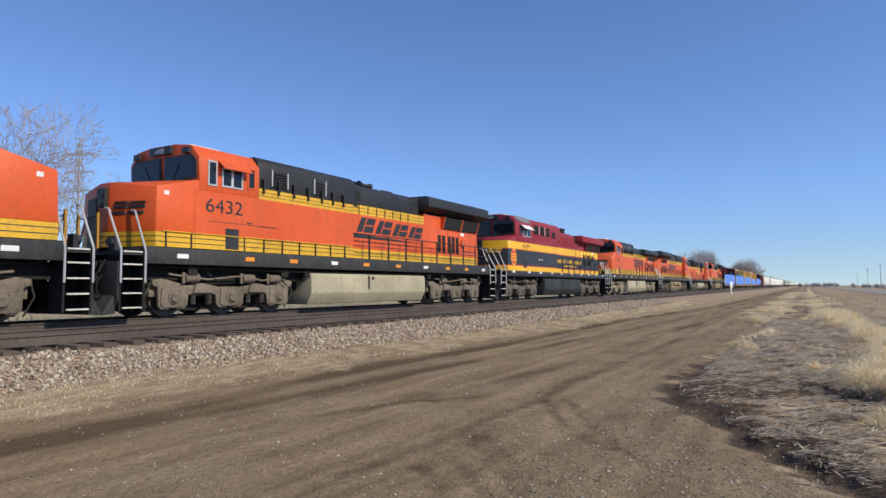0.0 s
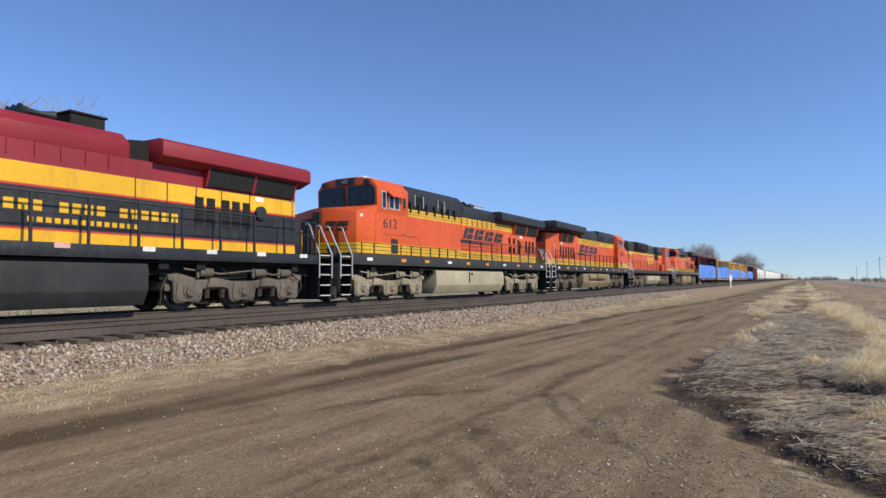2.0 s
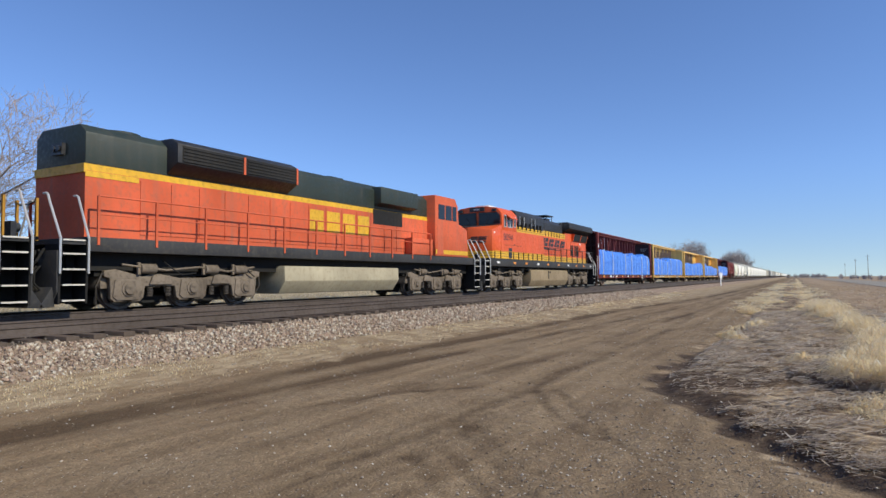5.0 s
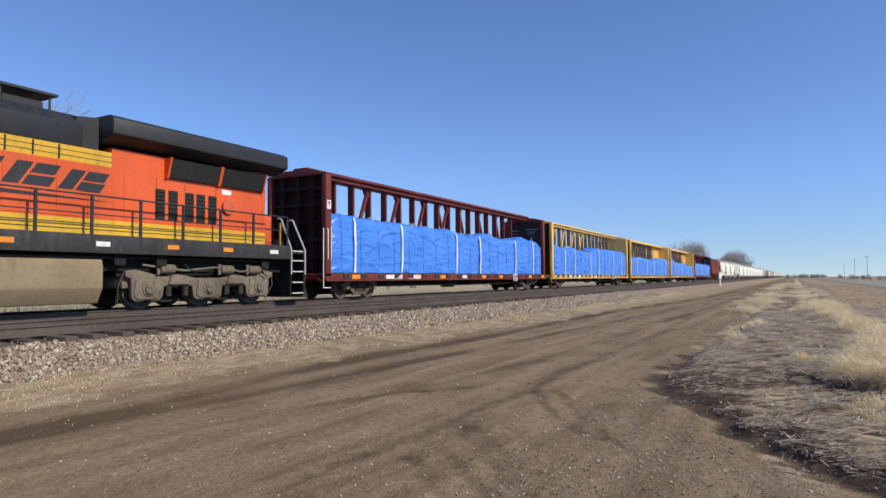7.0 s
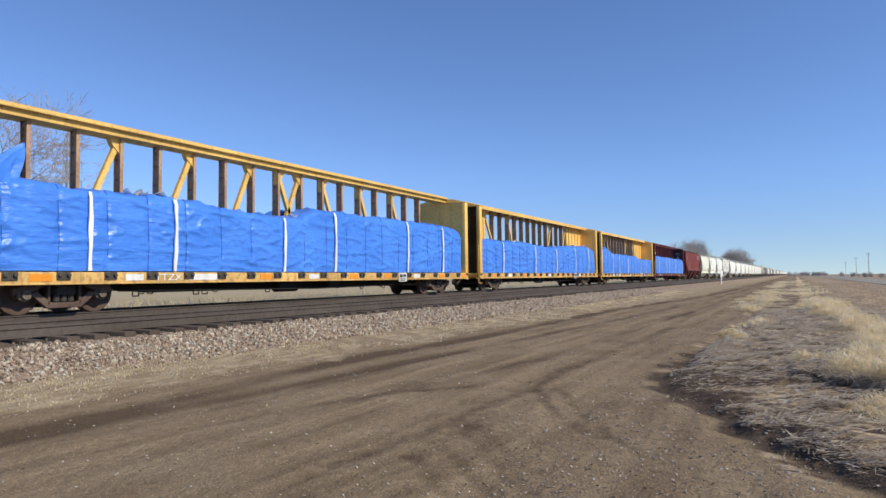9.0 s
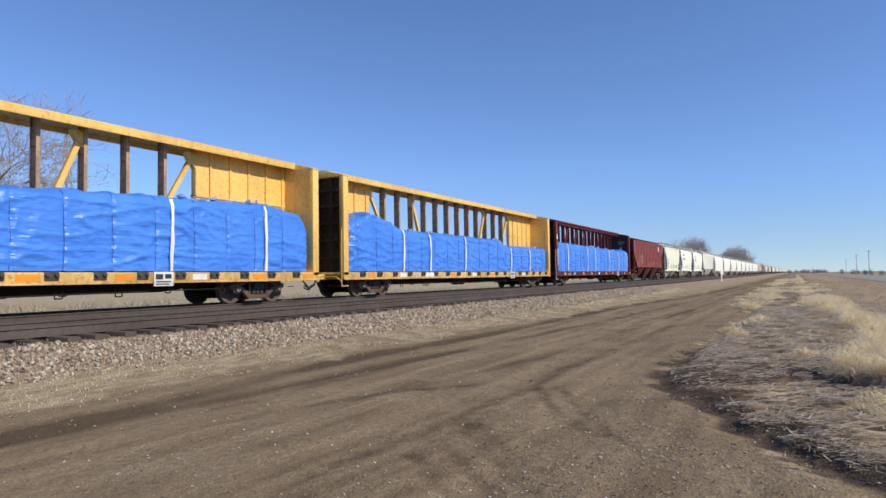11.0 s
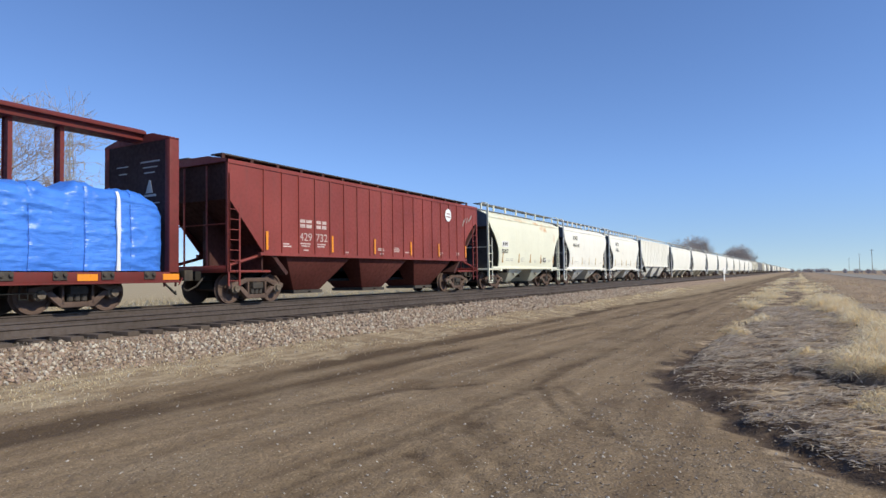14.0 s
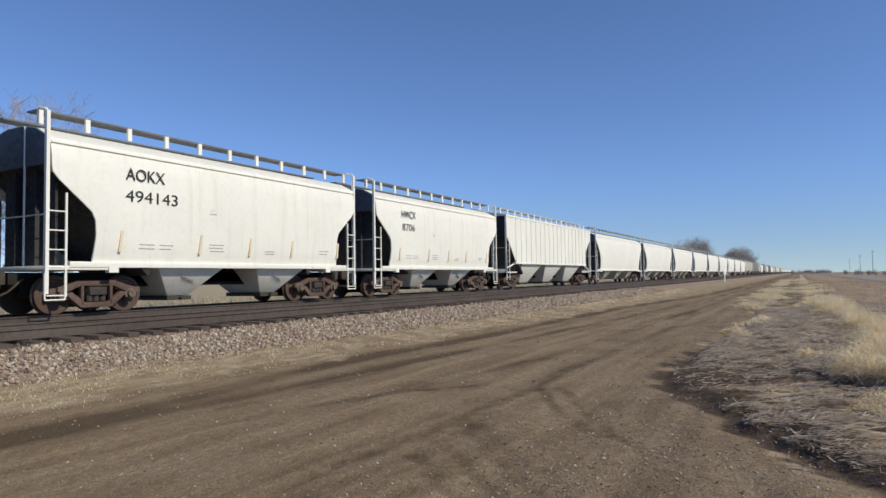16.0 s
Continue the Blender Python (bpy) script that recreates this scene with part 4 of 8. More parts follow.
def ge_loco(name, label, number, scheme="orange", reverse=False, tank="tank", truck="truck", air_tanks=False, top="stack", old=False):
    """A six-axle wide-cab road locomotive, front coupler at y = 0, rear at 22.3, z = 0 on the rail."""
    L = thing(name, label, "locomotive", "locomotives of the train")
    flip = -1 if reverse else 1
    vis = (1, -1)
    if scheme == "orange":
        body, dark, hi, sill = "orange", "black", "yellow", "sill"
        wide = [(1.87, 1.99, "yellow"), (1.99, 2.015, "black"), (2.015, 2.13, "yellow"), (2.13, 2.155, "black"), (2.155, 2.26, "yellow"), (2.26, 3.52, "orange"),
                (3.52, 3.62, "yellow"), (3.62, 3.64, "black"), (3.64, 3.73, "yellow"), (3.73, 3.75, "black"), (3.75, 3.85, "yellow")]
        eng = wide[:5] + [(2.26, 3.60, "orange"), (3.60, 3.71, "yellow"), (3.71, 3.73, "black"), (3.73, 3.84, "yellow"), (3.84, 3.86, "black"), (3.86, 3.97, "yellow")]
        rad = wide[:5] + [(2.26, 4.10, "orange")]
        cabside, cabroof, noseband = "orange", "orange", wide[:5]
    else:
        body, dark, hi, sill = "maroon", "maroon", "gold", "kblack"
        wide = [(1.70, 1.98, "gold"), (1.98, 2.03, "red"), (2.03, 2.93, "kblack"), (2.93, 2.97, "red"), (2.97, 3.40, "gold"), (3.40, 3.85, "maroon")]
        eng = [(1.70, 1.98, "gold"), (1.98, 2.03, "red"), (2.03, 2.95, "kblack"), (2.95, 3.0, "red"), (3.0, 3.48, "gold"), (3.48, 3.97, "maroon")]
        rad = eng[:5] + [(3.48, 4.10, "maroon")]
        cabside, cabroof, noseband = "maroon", "maroon", wide
    # frame
    m = Mesh().box(-1.48, 1.48, 0.95, 21.35, 1.42 if scheme == "orange" else 1.38, 1.868 if scheme == "orange" else 1.70)
    part("frame", m, sill, L, "", (0, 0, 0), 0.012)
    part("underframe", Mesh().box(-1.0, 1.0, 0.7, 21.6, 1.0, 1.40).box(-0.7, 0.7, 6.9, 15.3, 0.7, 1.1), "under", L)
    for i, y in enumerate((1.9, 4.3, 6.2, 8.3, 10.2, 12.4, 14.6, 16.6, 18.5, 20.4)):
        for s in (-1, 1):
            part("reflector", Mesh().box(min(s * 1.482, s * 1.49), max(s * 1.482, s * 1.49), y, y + 0.36, 1.58, 1.70), "reflector" if i % 3 and scheme == "orange" else "palepink" if 2 < i < 6 and scheme != "orange" else "white", L)
    # ends
    part("platform", Mesh().box(-1.46, 1.46, 0.25, 0.98, 1.62, 1.72), sill, L)
    part("platform", Mesh().box(-1.46, 1.46, 21.32, 22.05, 1.62, 1.72), sill, L)
    loco_steps(L, 0.26, 1), loco_steps(L, 22.04, -1)
    end_rails(L, 0.26, 1), end_rails(L, 22.04, -1)
    pilot(L, 0.22, 1, sill), pilot(L, 22.08, -1, sill)
    coupler(L, 0.0, -1), coupler(L, 22.3, 1)
    loco_truck(L, 4.05, truck, flip), loco_truck(L, 18.25, truck, flip)
    # fuel tank
    m = Mesh().prism([(-1.36, 1.27), (-1.40, 1.1), (-1.40, 0.58), (-1.20, 0.20), (1.20, 0.20), (1.40, 0.58), (1.40, 1.1), (1.36, 1.27)], "y", 7.35, 8.8 if air_tanks else 14.85)
    if air_tanks:
        m.prism([(-0.95, 1.25), (-0.95, 0.76), (-1.40, 0.70), (-1.40, 0.58), (-1.20, 0.20), (1.20, 0.20), (1.40, 0.58), (1.40, 0.70), (0.95, 0.76), (0.95, 1.25)], "y", 8.8, 13.5)
        m.prism([(-1.36, 1.27), (-1.40, 1.1), (-1.40, 0.58), (-1.20, 0.20), (1.20, 0.20), (1.40, 0.58), (1.40, 1.1), (1.36, 1.27)], "y", 13.5, 14.85)
    tk = part("fuel_tank", m, tank, L, "", (0, 0, 0), 0.03)
    for s in (-1, 1):
        part("filler", Mesh().box(min(s * 1.39, s * 1.43), max(s * 1.39, s * 1.43), 10.6, 10.68, 0.7, 1.2).tube((s * 1.36, 10.9, 1.1), (s * 1.46, 10.9, 1.15), 0.05), "sill", tk)
    if air_tanks:
        for y in (9.0, 11.4):
            for s in (-1, 1):
                part("air_tank", Mesh().lathe([(y, 0.10), (y + 0.04, 0.24), (y + 0.12, 0.27), (y + 1.9, 0.27), (y + 1.98, 0.24), (y + 2.02, 0.10)], 18, "y"), tank, tk, "", (s * 1.26, 0, 1.03))
    for s in (-1, 1):
        part("pipe", Mesh().path([(s * 1.25, 1.6, 1.33), (s * 1.3, 7.0, 1.30), (s * 1.3, 15.0, 1.32), (s * 1.25, 20.6, 1.33)], 0.03), "under", L)
        for y in (2.4, 6.0, 7.1, 15.2, 16.4, 20.2):
            part("junction_box", Mesh().box(s * 1.2 - 0.12, s * 1.2 + 0.12, y, y + 0.3, 1.14, 1.39), "under", L)
    # nose
    nb = [(z0, z1, mt) for z0, z1, mt in noseband if z1 <= 3.45] if scheme != "orange" else noseband
    plan = [(1.50, 1.22), (0.22, 0.72), (-0.22, 0.72), (-1.50, 1.10), (-1.50, 2.45), (1.50, 2.45)]
    for z0, z1, mt in nb:
        part("nose_band", Mesh().prism(plan, "z", z0, z1), mt, L)
    zt = nb[-1][1]
    nose = Mesh()
    lowz, fz, bz = zt, 3.45, 3.80
    vs = [(1.50, 1.22, lowz), (0.22, 0.72, lowz), (-0.22, 0.72, lowz), (-1.50, 1.10, lowz), (-1.50, 2.60, lowz), (1.50, 2.60, lowz),
          (1.50, 1.24, fz), (0.22, 0.78, fz + 0.14), (-0.22, 0.78, fz + 0.14), (-1.50, 1.14, fz), (-1.50, 2.60, bz), (1.50, 2.60, bz)]
    nose.add(vs, [(0, 1, 7, 6), (1, 2, 8, 7), (2, 3, 9, 8), (3, 4, 10, 9), (5, 0, 6, 11), (6, 7, 8, 9, 10, 11), (10, 4, 5, 11), (0, 5, 4, 3, 2, 1)])
    part("nose", nose, body, L, "", (0, 0, 0), 0.03)
    topc = Mesh().add([(1.34, 1.46, fz + 0.06), (0.2, 1.02, fz + 0.18), (-0.2, 1.02, fz + 0.18), (-1.34, 1.46, fz + 0.06), (-1.40, 2.56, bz + 0.015), (1.40, 2.56, bz + 0.015), (0, 2.2, bz - 0.02),
                       (1.34, 1.46, fz - 0.2), (0.2, 1.02, fz - 0.2), (-0.2, 1.02, fz - 0.2), (-1.34, 1.46, fz - 0.2), (-1.40, 2.56, bz - 0.2), (1.40, 2.56, bz - 0.2)],
                      [(0, 1, 6), (1, 2, 6), (2, 3, 6), (3, 4, 6), (4, 5, 6), (5, 0, 6), (0, 7, 8, 1), (1, 8, 9, 2), (2, 9, 10, 3), (3, 10, 11, 4), (4, 11, 12, 5), (5, 12, 7, 0)])
    part("antiglare_panel", topc, "sill" if scheme == "orange" else "kblack", L)
    for k, (ya, yb) in enumerate(((0.30, 0.62), (0.70, 1.10))):
        m = Mesh()
        for z0_, z1_ in ((2.72, 2.80), (2.88, 2.96), (3.0, 3.06)):
            def on(xx, z):
                return (xx, 1.22 - (1.5 - xx) * 0.39 - 0.012, z)
            m.add([on(ya + z0_ * 0.2 - 0.5, z0_), on(yb + z0_ * 0.2 - 0.5, z0_), on(yb + z1_ * 0.2 - 0.5, z1_), on(ya + z1_ * 0.2 - 0.5, z1_)] + [tuple(Vector(on(xx, z)) + Vector((0.02, 0.05, 0))) for xx, z in ((ya + z0_ * 0.2 - 0.5, z0_), (yb + z0_ * 0.2 - 0.5, z0_), (yb + z1_ * 0.2 - 0.5, z1_), (ya + z1_ * 0.2 - 0.5, z1_))],
                  [(0, 1, 2, 3), (7, 6, 5, 4), (0, 4, 5, 1), (1, 5, 6, 2), (2, 6, 7, 3), (3, 7, 4, 0)])
        part("nose_emblem", m, "black" if scheme == "orange" else "gold", L)
    part("nose_door", Mesh().prism([(-0.30, 0.72), (-1.0, 0.93), (-1.0, 1.0), (-0.30, 0.8)], "z", 1.75, 3.2), "sill", L)
    lamps = Mesh().box(-0.16, 0.16, 0.66, 0.76, 2.92, 3.42)
    for z in (3.06, 3.28):
        lamps.tube((0.0, 0.68, z), (0.0, 0.635, z), 0.095, 14)
    part("headlight", lamps, "kblack", L, "twin sealed-beam headlight")
    for s in (-1, 1):
        part("marker_light", Mesh().box(min(s * 1.497, s * 1.507), max(s * 1.497, s * 1.507), 1.45, 1.60, 3.25, 3.36), "white", L)
        part("ditch_light", Mesh().tube((s * 0.95, 0.40, 1.95), (s * 0.95, 0.28, 1.95), 0.11, 14).box(s * 0.95 - 0.13, s * 0.95 + 0.13, 0.38, 0.5, 1.72, 2.08), "kblack", L)
    # cab
    for z0, z1, mt in wide:
        if z1 <= 3.60:
            part("cab_band", Mesh().box(-1.51, 1.51, 2.45, 4.80, z0, z1), mt, L)
    zc = max(z1 for z0, z1, mt in wide if z1 <= 3.60)
    dz, df = (0.13, 0.20) if scheme != "orange" else (0.08, 0.0) if old else (0.0, 0.0)
    prof = [(1.51, zc), (1.51, 4.46 + dz), (1.20, 4.81 + dz), (0.5, 4.90 + dz), (-0.5, 4.90 + dz), (-1.20, 4.81 + dz), (-1.51, 4.46 + dz), (-1.51, zc)]
    cab = Mesh()
    n = len(prof)
    yf = {zc: 2.58 - df, 4.46 + dz: 2.53 - df, 4.81 + dz: 2.51 - df, 4.90 + dz: 2.50 - df}
    vs = [(x, yf[z], z) for x, z in prof] + [(x, 4.80, z) for x, z in prof]
    cab.add(vs, [tuple(range(n)), tuple(range(2 * n - 1, n - 1, -1))] + [(i, i + n, (i + 1) % n + n, (i + 1) % n) for i in range(n)])
    part("cab", cab, cabside, L, "", (0, 0, 0), 0.02)
    for s in (-1, 1):
        a, b = sorted((s * 0.10, s * 1.36))
        part("window_gasket", Mesh().prism([(s * 0.08, 3.80), (s * 1.42, 3.86), (s * 1.42, 4.36 + dz), (s * 1.26, 4.54 + dz), (s * 0.08, 4.56 + dz)], "y", 2.50 - df, 2.60 - df), "kblack", L)
        part("windscreen", Mesh().prism([(s * 0.14, 3.85), (s * 1.36, 3.91), (s * 1.36, 4.34 + dz), (s * 1.22, 4.48 + dz), (s * 0.14, 4.50 + dz)], "y", 2.488 - df, 2.56 - df), "glass", L)
        part("wiper", Mesh().path([(s * 0.5, 2.475 - df, 3.86), (s * 0.75, 2.475 - df, 4.3)], 0.012), "kblack", L)
        part("number_light", Mesh().box(min(s * 0.95, s * 1.2), max(s * 0.95, s * 1.2), 2.40 - df, 2.56 - df, 4.58 + dz, 4.74 + dz), "kblack", L)
    board = part("number_board", Mesh().box(-0.46, 0.46, 2.40 - df, 2.54 - df, 4.62 + dz, 4.85 + dz), "kblack", L)
    if number:
        o = lettering(number, 0.19, "white", L, (0, 2.235, 4.66), 1)
        o.matrix_basis = pose(0.0, 2.392 - df, 4.66 + dz, 90, 0, 0)
    for s in (-1, 1):
        for k, (y0, y1, z0, z1) in enumerate(((2.84, 3.16, 3.68, 4.40), (3.34, 3.72, 3.70, 4.26), (3.72, 4.12, 3.70, 4.26), (4.32, 4.62, 3.76, 4.40)) if scheme == "orange" else ((2.90, 3.30, 3.80, 4.45), (3.46, 4.10, 3.76, 4.40), (4.10, 4.72, 3.76, 4.40))):
            m = Mesh()
            a, b = sorted((s * 1.50, s * 1.535))
            t = 0.045
            m.box(a, b, y0, y0 + t, z0, z1).box(a, b, y1 - t, y1, z0, z1).box(a, b, y0 + t, y1 - t, z0, z0 + t).box(a, b, y0 + t, y1 - t, z1 - t, z1)
            w = part("cab_window", m, "silver" if scheme != "orange" and k or k != 3 and scheme == "orange" or top == "guard" else cabside, L)
            a, b = sorted((s * 1.50, s * 1.518))
            part("pane", Mesh().box(a, b, y0 + t, y1 - t, z0 + t, z1 - t), "glass", w)
        a = Mesh().prism([(s * 1.50, 4.46), (s * 1.78, 4.22), (s * 1.78, 4.19), (s * 1.50, 4.41)], "y", 3.20, 4.28 if scheme == "orange" else 4.62)
        part("sunshade", a, "orange" if scheme == "orange" else "white", L)
        if number:
            lettering(number, 0.56 if scheme == "orange" else 0.38, "kblack" if scheme == "orange" else "rustred", L, (s * 1.514, 3.46 if scheme == "orange" else 3.92, 2.93 if scheme == "orange" else 3.05), s, width=len(number) * (0.335 if scheme == "orange" else 0.28))
        part("side_door", Mesh().box(min(s * 1.505, s * 1.516), max(s * 1.505, s * 1.516), 3.50, 4.0, 1.90, 2.50), "black", L)
        part("panel_line", Mesh().box(min(s * 1.505, s * 1.513), max(s * 1.505, s * 1.513), 2.9, 5.6, 2.66, 2.675).box(min(s * 1.505, s * 1.52), max(s * 1.505, s * 1.52), 4.3, 4.5, 2.70, 2.74), "sill", L)
    part("air_conditioner", Mesh().prism([(-0.5, 4.89 + dz), (0.5, 4.89 + dz), (0.42, 5.04 + dz), (-0.42, 5.04 + dz)], "y", 3.1, 4.2), "white" if scheme == "orange" else "silver", L, "", (0, 0, 0), 0.02)
    part("antenna", Mesh().tube((0.2, 2.9, 4.83), (0.2, 2.9, 5.0), 0.05).tube((-0.3, 4.5, 4.82), (-0.3, 4.5, 5.05), 0.02), "silver", L)
    # equipment cabinet behind the cab
    cx = 1.14 if reverse else 1.49
    bx, bz = (1.20 if reverse else 1.44), (4.88 if reverse else 4.86 if scheme == "orange" else 4.92)
    stack(L, "cabinet_band", cx, 4.80, 9.55, eng if reverse else wide)
    blk = Mesh().prism([(bx, 3.97 if reverse else 3.85), (bx, bz - 0.20), (bx - 0.2, bz), (0.2 - bx, bz), (-bx, bz - 0.20), (-bx, 3.97 if reverse else 3.85)], "y", 4.82, 9.75 if scheme == "orange" else 10.30)
    part("blower_housing", blk, dark, L, "", (0, 0, 0), 0.02)
    for s in (-1, 1):
        if reverse:
            for y0, y1 in ((5.6, 6.6), (8.2, 9.3)):
                part("intake_screen", Mesh().box(min(s * bx, s * (bx + 0.012)), max(s * bx, s * (bx + 0.012)), y0, y1, 4.05, 4.46), "grille", L)
            for y in (5.4, 6.3, 7.2, 8.1, 9.0):
                part("seam", Mesh().box(min(s * cx, s * (cx + 0.012)), max(s * cx, s * (cx + 0.012)), y, y + 0.025, 2.28, 3.56), "faded_orange", L)
        elif scheme == "orange":
            for y0, y1 in ((5.35, 6.10), (7.35, 8.0)):
                f = Mesh()
                a, b = sorted((s * 1.44, s * 1.50))
                f.box(a, b, y0, y0 + 0.05, 3.98, 4.50).box(a, b, y1 - 0.05, y1, 3.98, 4.50)
                part("intake_grille", f, "silver", L)
                slats = Mesh()
                for i in range(6):
                    slats.box(a, b, y0 + 0.06, y1 - 0.06, 4.0 + i * 0.08, 4.025 + i * 0.08)
                part("intake_slats", slats, "sill", L)
                part("intake_screen", Mesh().box(min(s * 1.442, s * 1.452), max(s * 1.442, s * 1.452), y0, y1, 3.96, 4.48), "grille", L)
            for y in (4.95, 5.6, 6.3, 7.0, 7.7, 8.3, 8.9):
                part("rib", Mesh().box(min(s * 1.44, s * 1.56), max(s * 1.44, s * 1.56), y, y + 0.06, 3.70, 4.15), "black", L)
        else:
            for y0 in (5.42, 6.45, 7.42):
                louvre_panel(L, 1.44, y0, y0 + 0.74, 4.02, 4.58, s, n=7)
            louvre_panel(L, 1.44, 8.62, 9.25, 3.98, 4.38, s, n=4)
            part("roof_panel", Mesh().prism([(s * 1.53, 4.50 + dz), (s * 1.22, 4.845 + dz), (s * 1.20, 4.815 + dz), (s * 1.51, 4.47 + dz)], "y", 2.7, 4.8), "walkgrey", L, "grey cab roof panel")
            for y in (6.0, 6.45):
                part("stencil", Mesh().box(min(s * 1.49, s * 1.496), max(s * 1.49, s * 1.496), y, y + 0.26, 2.42, 2.48), "white", L)
            for y in (5.64, 6.67):
                part("grille_frame", Mesh().box(min(s * 1.44, s * 1.49), max(s * 1.44, s * 1.48), y + 0.58, y + 0.68, 4.05, 4.58), "palepink", L)
            part("conduit", Mesh().path([(s * 1.5, 5.0, 3.78), (s * 1.5, 8.2, 3.76), (s * 1.5, 8.8, 3.6)], 0.02), "maroon", L)
        if reverse or scheme != "orange":
            continue
        part("sill_rail", Mesh().path([(s * 1.53, 1.4, 2.28), (s * 1.53, 9.4, 2.28)], 0.016), hi if scheme != "orange" else "yellow", L)
        for y in [1.5, 2.3, 4.2, 5.0, 5.8, 6.6, 7.4, 8.2, 9.0]:
            part("rail_bracket", Mesh().box(min(s * 1.50, s * 1.54), max(s * 1.50, s * 1.54), y, y + 0.03, 1.87, 2.30), "sill" if scheme == "orange" else "gold", L)
    # engine hood
    hx = 1.12
    stack(L, "hood_band", hx, 9.55, 15.2, eng)
    ztop = (4.66 if old else 4.80) if scheme == "orange" else 4.64
    part("hood_roof", Mesh().prism([(hx, 3.97), (hx, ztop - 0.28), (0.80, ztop), (-0.80, ztop), (-hx, ztop - 0.28), (-hx, 3.97)], "y", 9.75, 14.45), dark, L, "", (0, 0, 0), 0.02)
    for s in (-1, 1):
        for k in range(8):
            y = 9.75 + k * 0.585
            part("hood_door", Mesh().box(min(s * hx, s * (hx + 0.012)), max(s * hx, s * (hx + 0.012)), y, y + 0.565, 2.30, 3.56), body if scheme == "orange" else "kblack", L) if scheme == "orange" else None
            part("hinge", Mesh().box(min(s * hx, s * (hx + 0.03)), max(s * hx, s * (hx + 0.03)), y + 0.02, y + 0.05, 3.62, 3.95), "black" if scheme == "orange" else "maroon", L)
    if top == "stack":
        part("exhaust_stack", Mesh().prism([(0.5, ztop - 0.02), (0.42, ztop + 0.14), (-0.42, ztop + 0.14), (-0.5, ztop - 0.02)], "y", 13.0, 13.7), "black", L) if scheme == "orange" else part("exhaust_stack", Mesh().box(-0.45, 0.45, 13.3, 14.2, ztop - 0.02, ztop + 0.36).box(-0.5, 0.5, 13.25, 14.25, ztop + 0.36, ztop + 0.42), "under", L, "sooty black exhaust stack", (0, 0, 0), 0.02)
    elif top == "silver":
        part("exhaust_stack", Mesh().box(-0.42, 0.42, 13.2, 14.2, ztop - 0.02, ztop + 0.26).box(-0.47, 0.47, 13.15, 14.25, ztop + 0.22, ztop + 0.28), "silver", L, "bare metal exhaust stack", (0, 0, 0), 0.02)
    else:
        gz = ztop + (0.10 if reverse else 0.40)
        m = Mesh().box(-0.5, 0.6, 12.75, 14.15, gz, gz + 0.06)
        for x in (-0.5, 0.5):
            for y in (12.9, 14.0):
                m.tube((x, y, ztop - 0.05), (x, y, gz + 0.02), 0.03)
        part("fan_guard", m.box(-0.4, 0.4, 13.0, 13.9, ztop - 0.02, gz - 0.15 + (0.15 if reverse else 0)), "black", L)
    hy = 12.4 if scheme != "orange" or old else 11.7
    horn = Mesh().box(-0.3, 0.3, hy + 0.1, hy + 0.3, ztop - 0.02, ztop + 0.10)
    for dx in (-0.26, 0.0, 0.26):
        part("trumpet", Mesh().lathe([(hy - 0.20, 0.15), (hy + 0.02, 0.075), (hy + 0.3, 0.06), (hy + 0.60, 0.13)], 12, "y"), "black", L, "", (dx, 0, ztop + 0.21))
    if scheme == "orange" and not reverse:
        part("blower_housing", Mesh().box(-1.28, 1.28, 9.75, 10.32, 3.97, 4.60).prism([(1.28, 4.60), (1.1, 4.74), (-1.1, 4.74), (-1.28, 4.60)], "y", 9.75, 10.32), "black", L)
        for s in (-1, 1):
            part("access_panel", Mesh().box(min(s * 1.28, s * 1.30), max(s * 1.28, s * 1.30), 9.82, 10.24, 4.10, 4.45), "grille", L)
    part("horn", horn, "black", L)
    # radiator section
    if reverse:          # the hood narrows to its flat end
        stack(L, "rear_hood_band", hx, 15.2, 19.55, rad)
        for z0, z1, mt in rad:
            part("hood_corner_band", Mesh().prism([(hx, 19.55), (0.50, 20.50), (-0.50, 20.50), (-hx, 19.55)], "z", z0, z1), mt, L)
        for s in (-1, 1):
            part("grab_iron", Mesh().path([(s * 0.93, 19.95, 2.5), (s * 0.97, 20.0, 2.55), (s * 0.97, 20.0, 3.3), (s * 0.93, 19.95, 3.35)], 0.016), "silver", L)
    elif old:
        stack(L, "rear_hood_band", hx, 15.2, 16.9, eng)
        stack(L, "rear_hood_band", hx, 16.9, 20.55, rad)
    else:
        stack(L, "rear_hood_band", hx, 15.2, 20.55, rad)
    zr = (4.62 if old else 4.86) if scheme == "orange" else 4.60
    wing = [(1.56, zr - 0.48), (1.56, zr - 0.10), (1.40, zr), (-1.40, zr), (-1.56, zr - 0.10), (-1.56, zr - 0.48), (-1.10, zr - 0.66), (1.10, zr - 0.66)]
    wy = 14.40 if old or reverse else 15.1 if scheme != "orange" else 14.95
    part("radiator_wing", Mesh().prism(wing, "y", wy, 21.12 if scheme == "orange" else 20.85), dark, L, "", (0, 0, 0), 0.02)
    part("wing_front", Mesh().prism([(wy - 0.02, zr - 0.05), (wy - 0.6, zr - 0.12), (wy - 0.6, 4.0), (wy - 0.02, 4.0)], "x", -1.0, 1.0), dark if scheme == "orange" else "under", L)
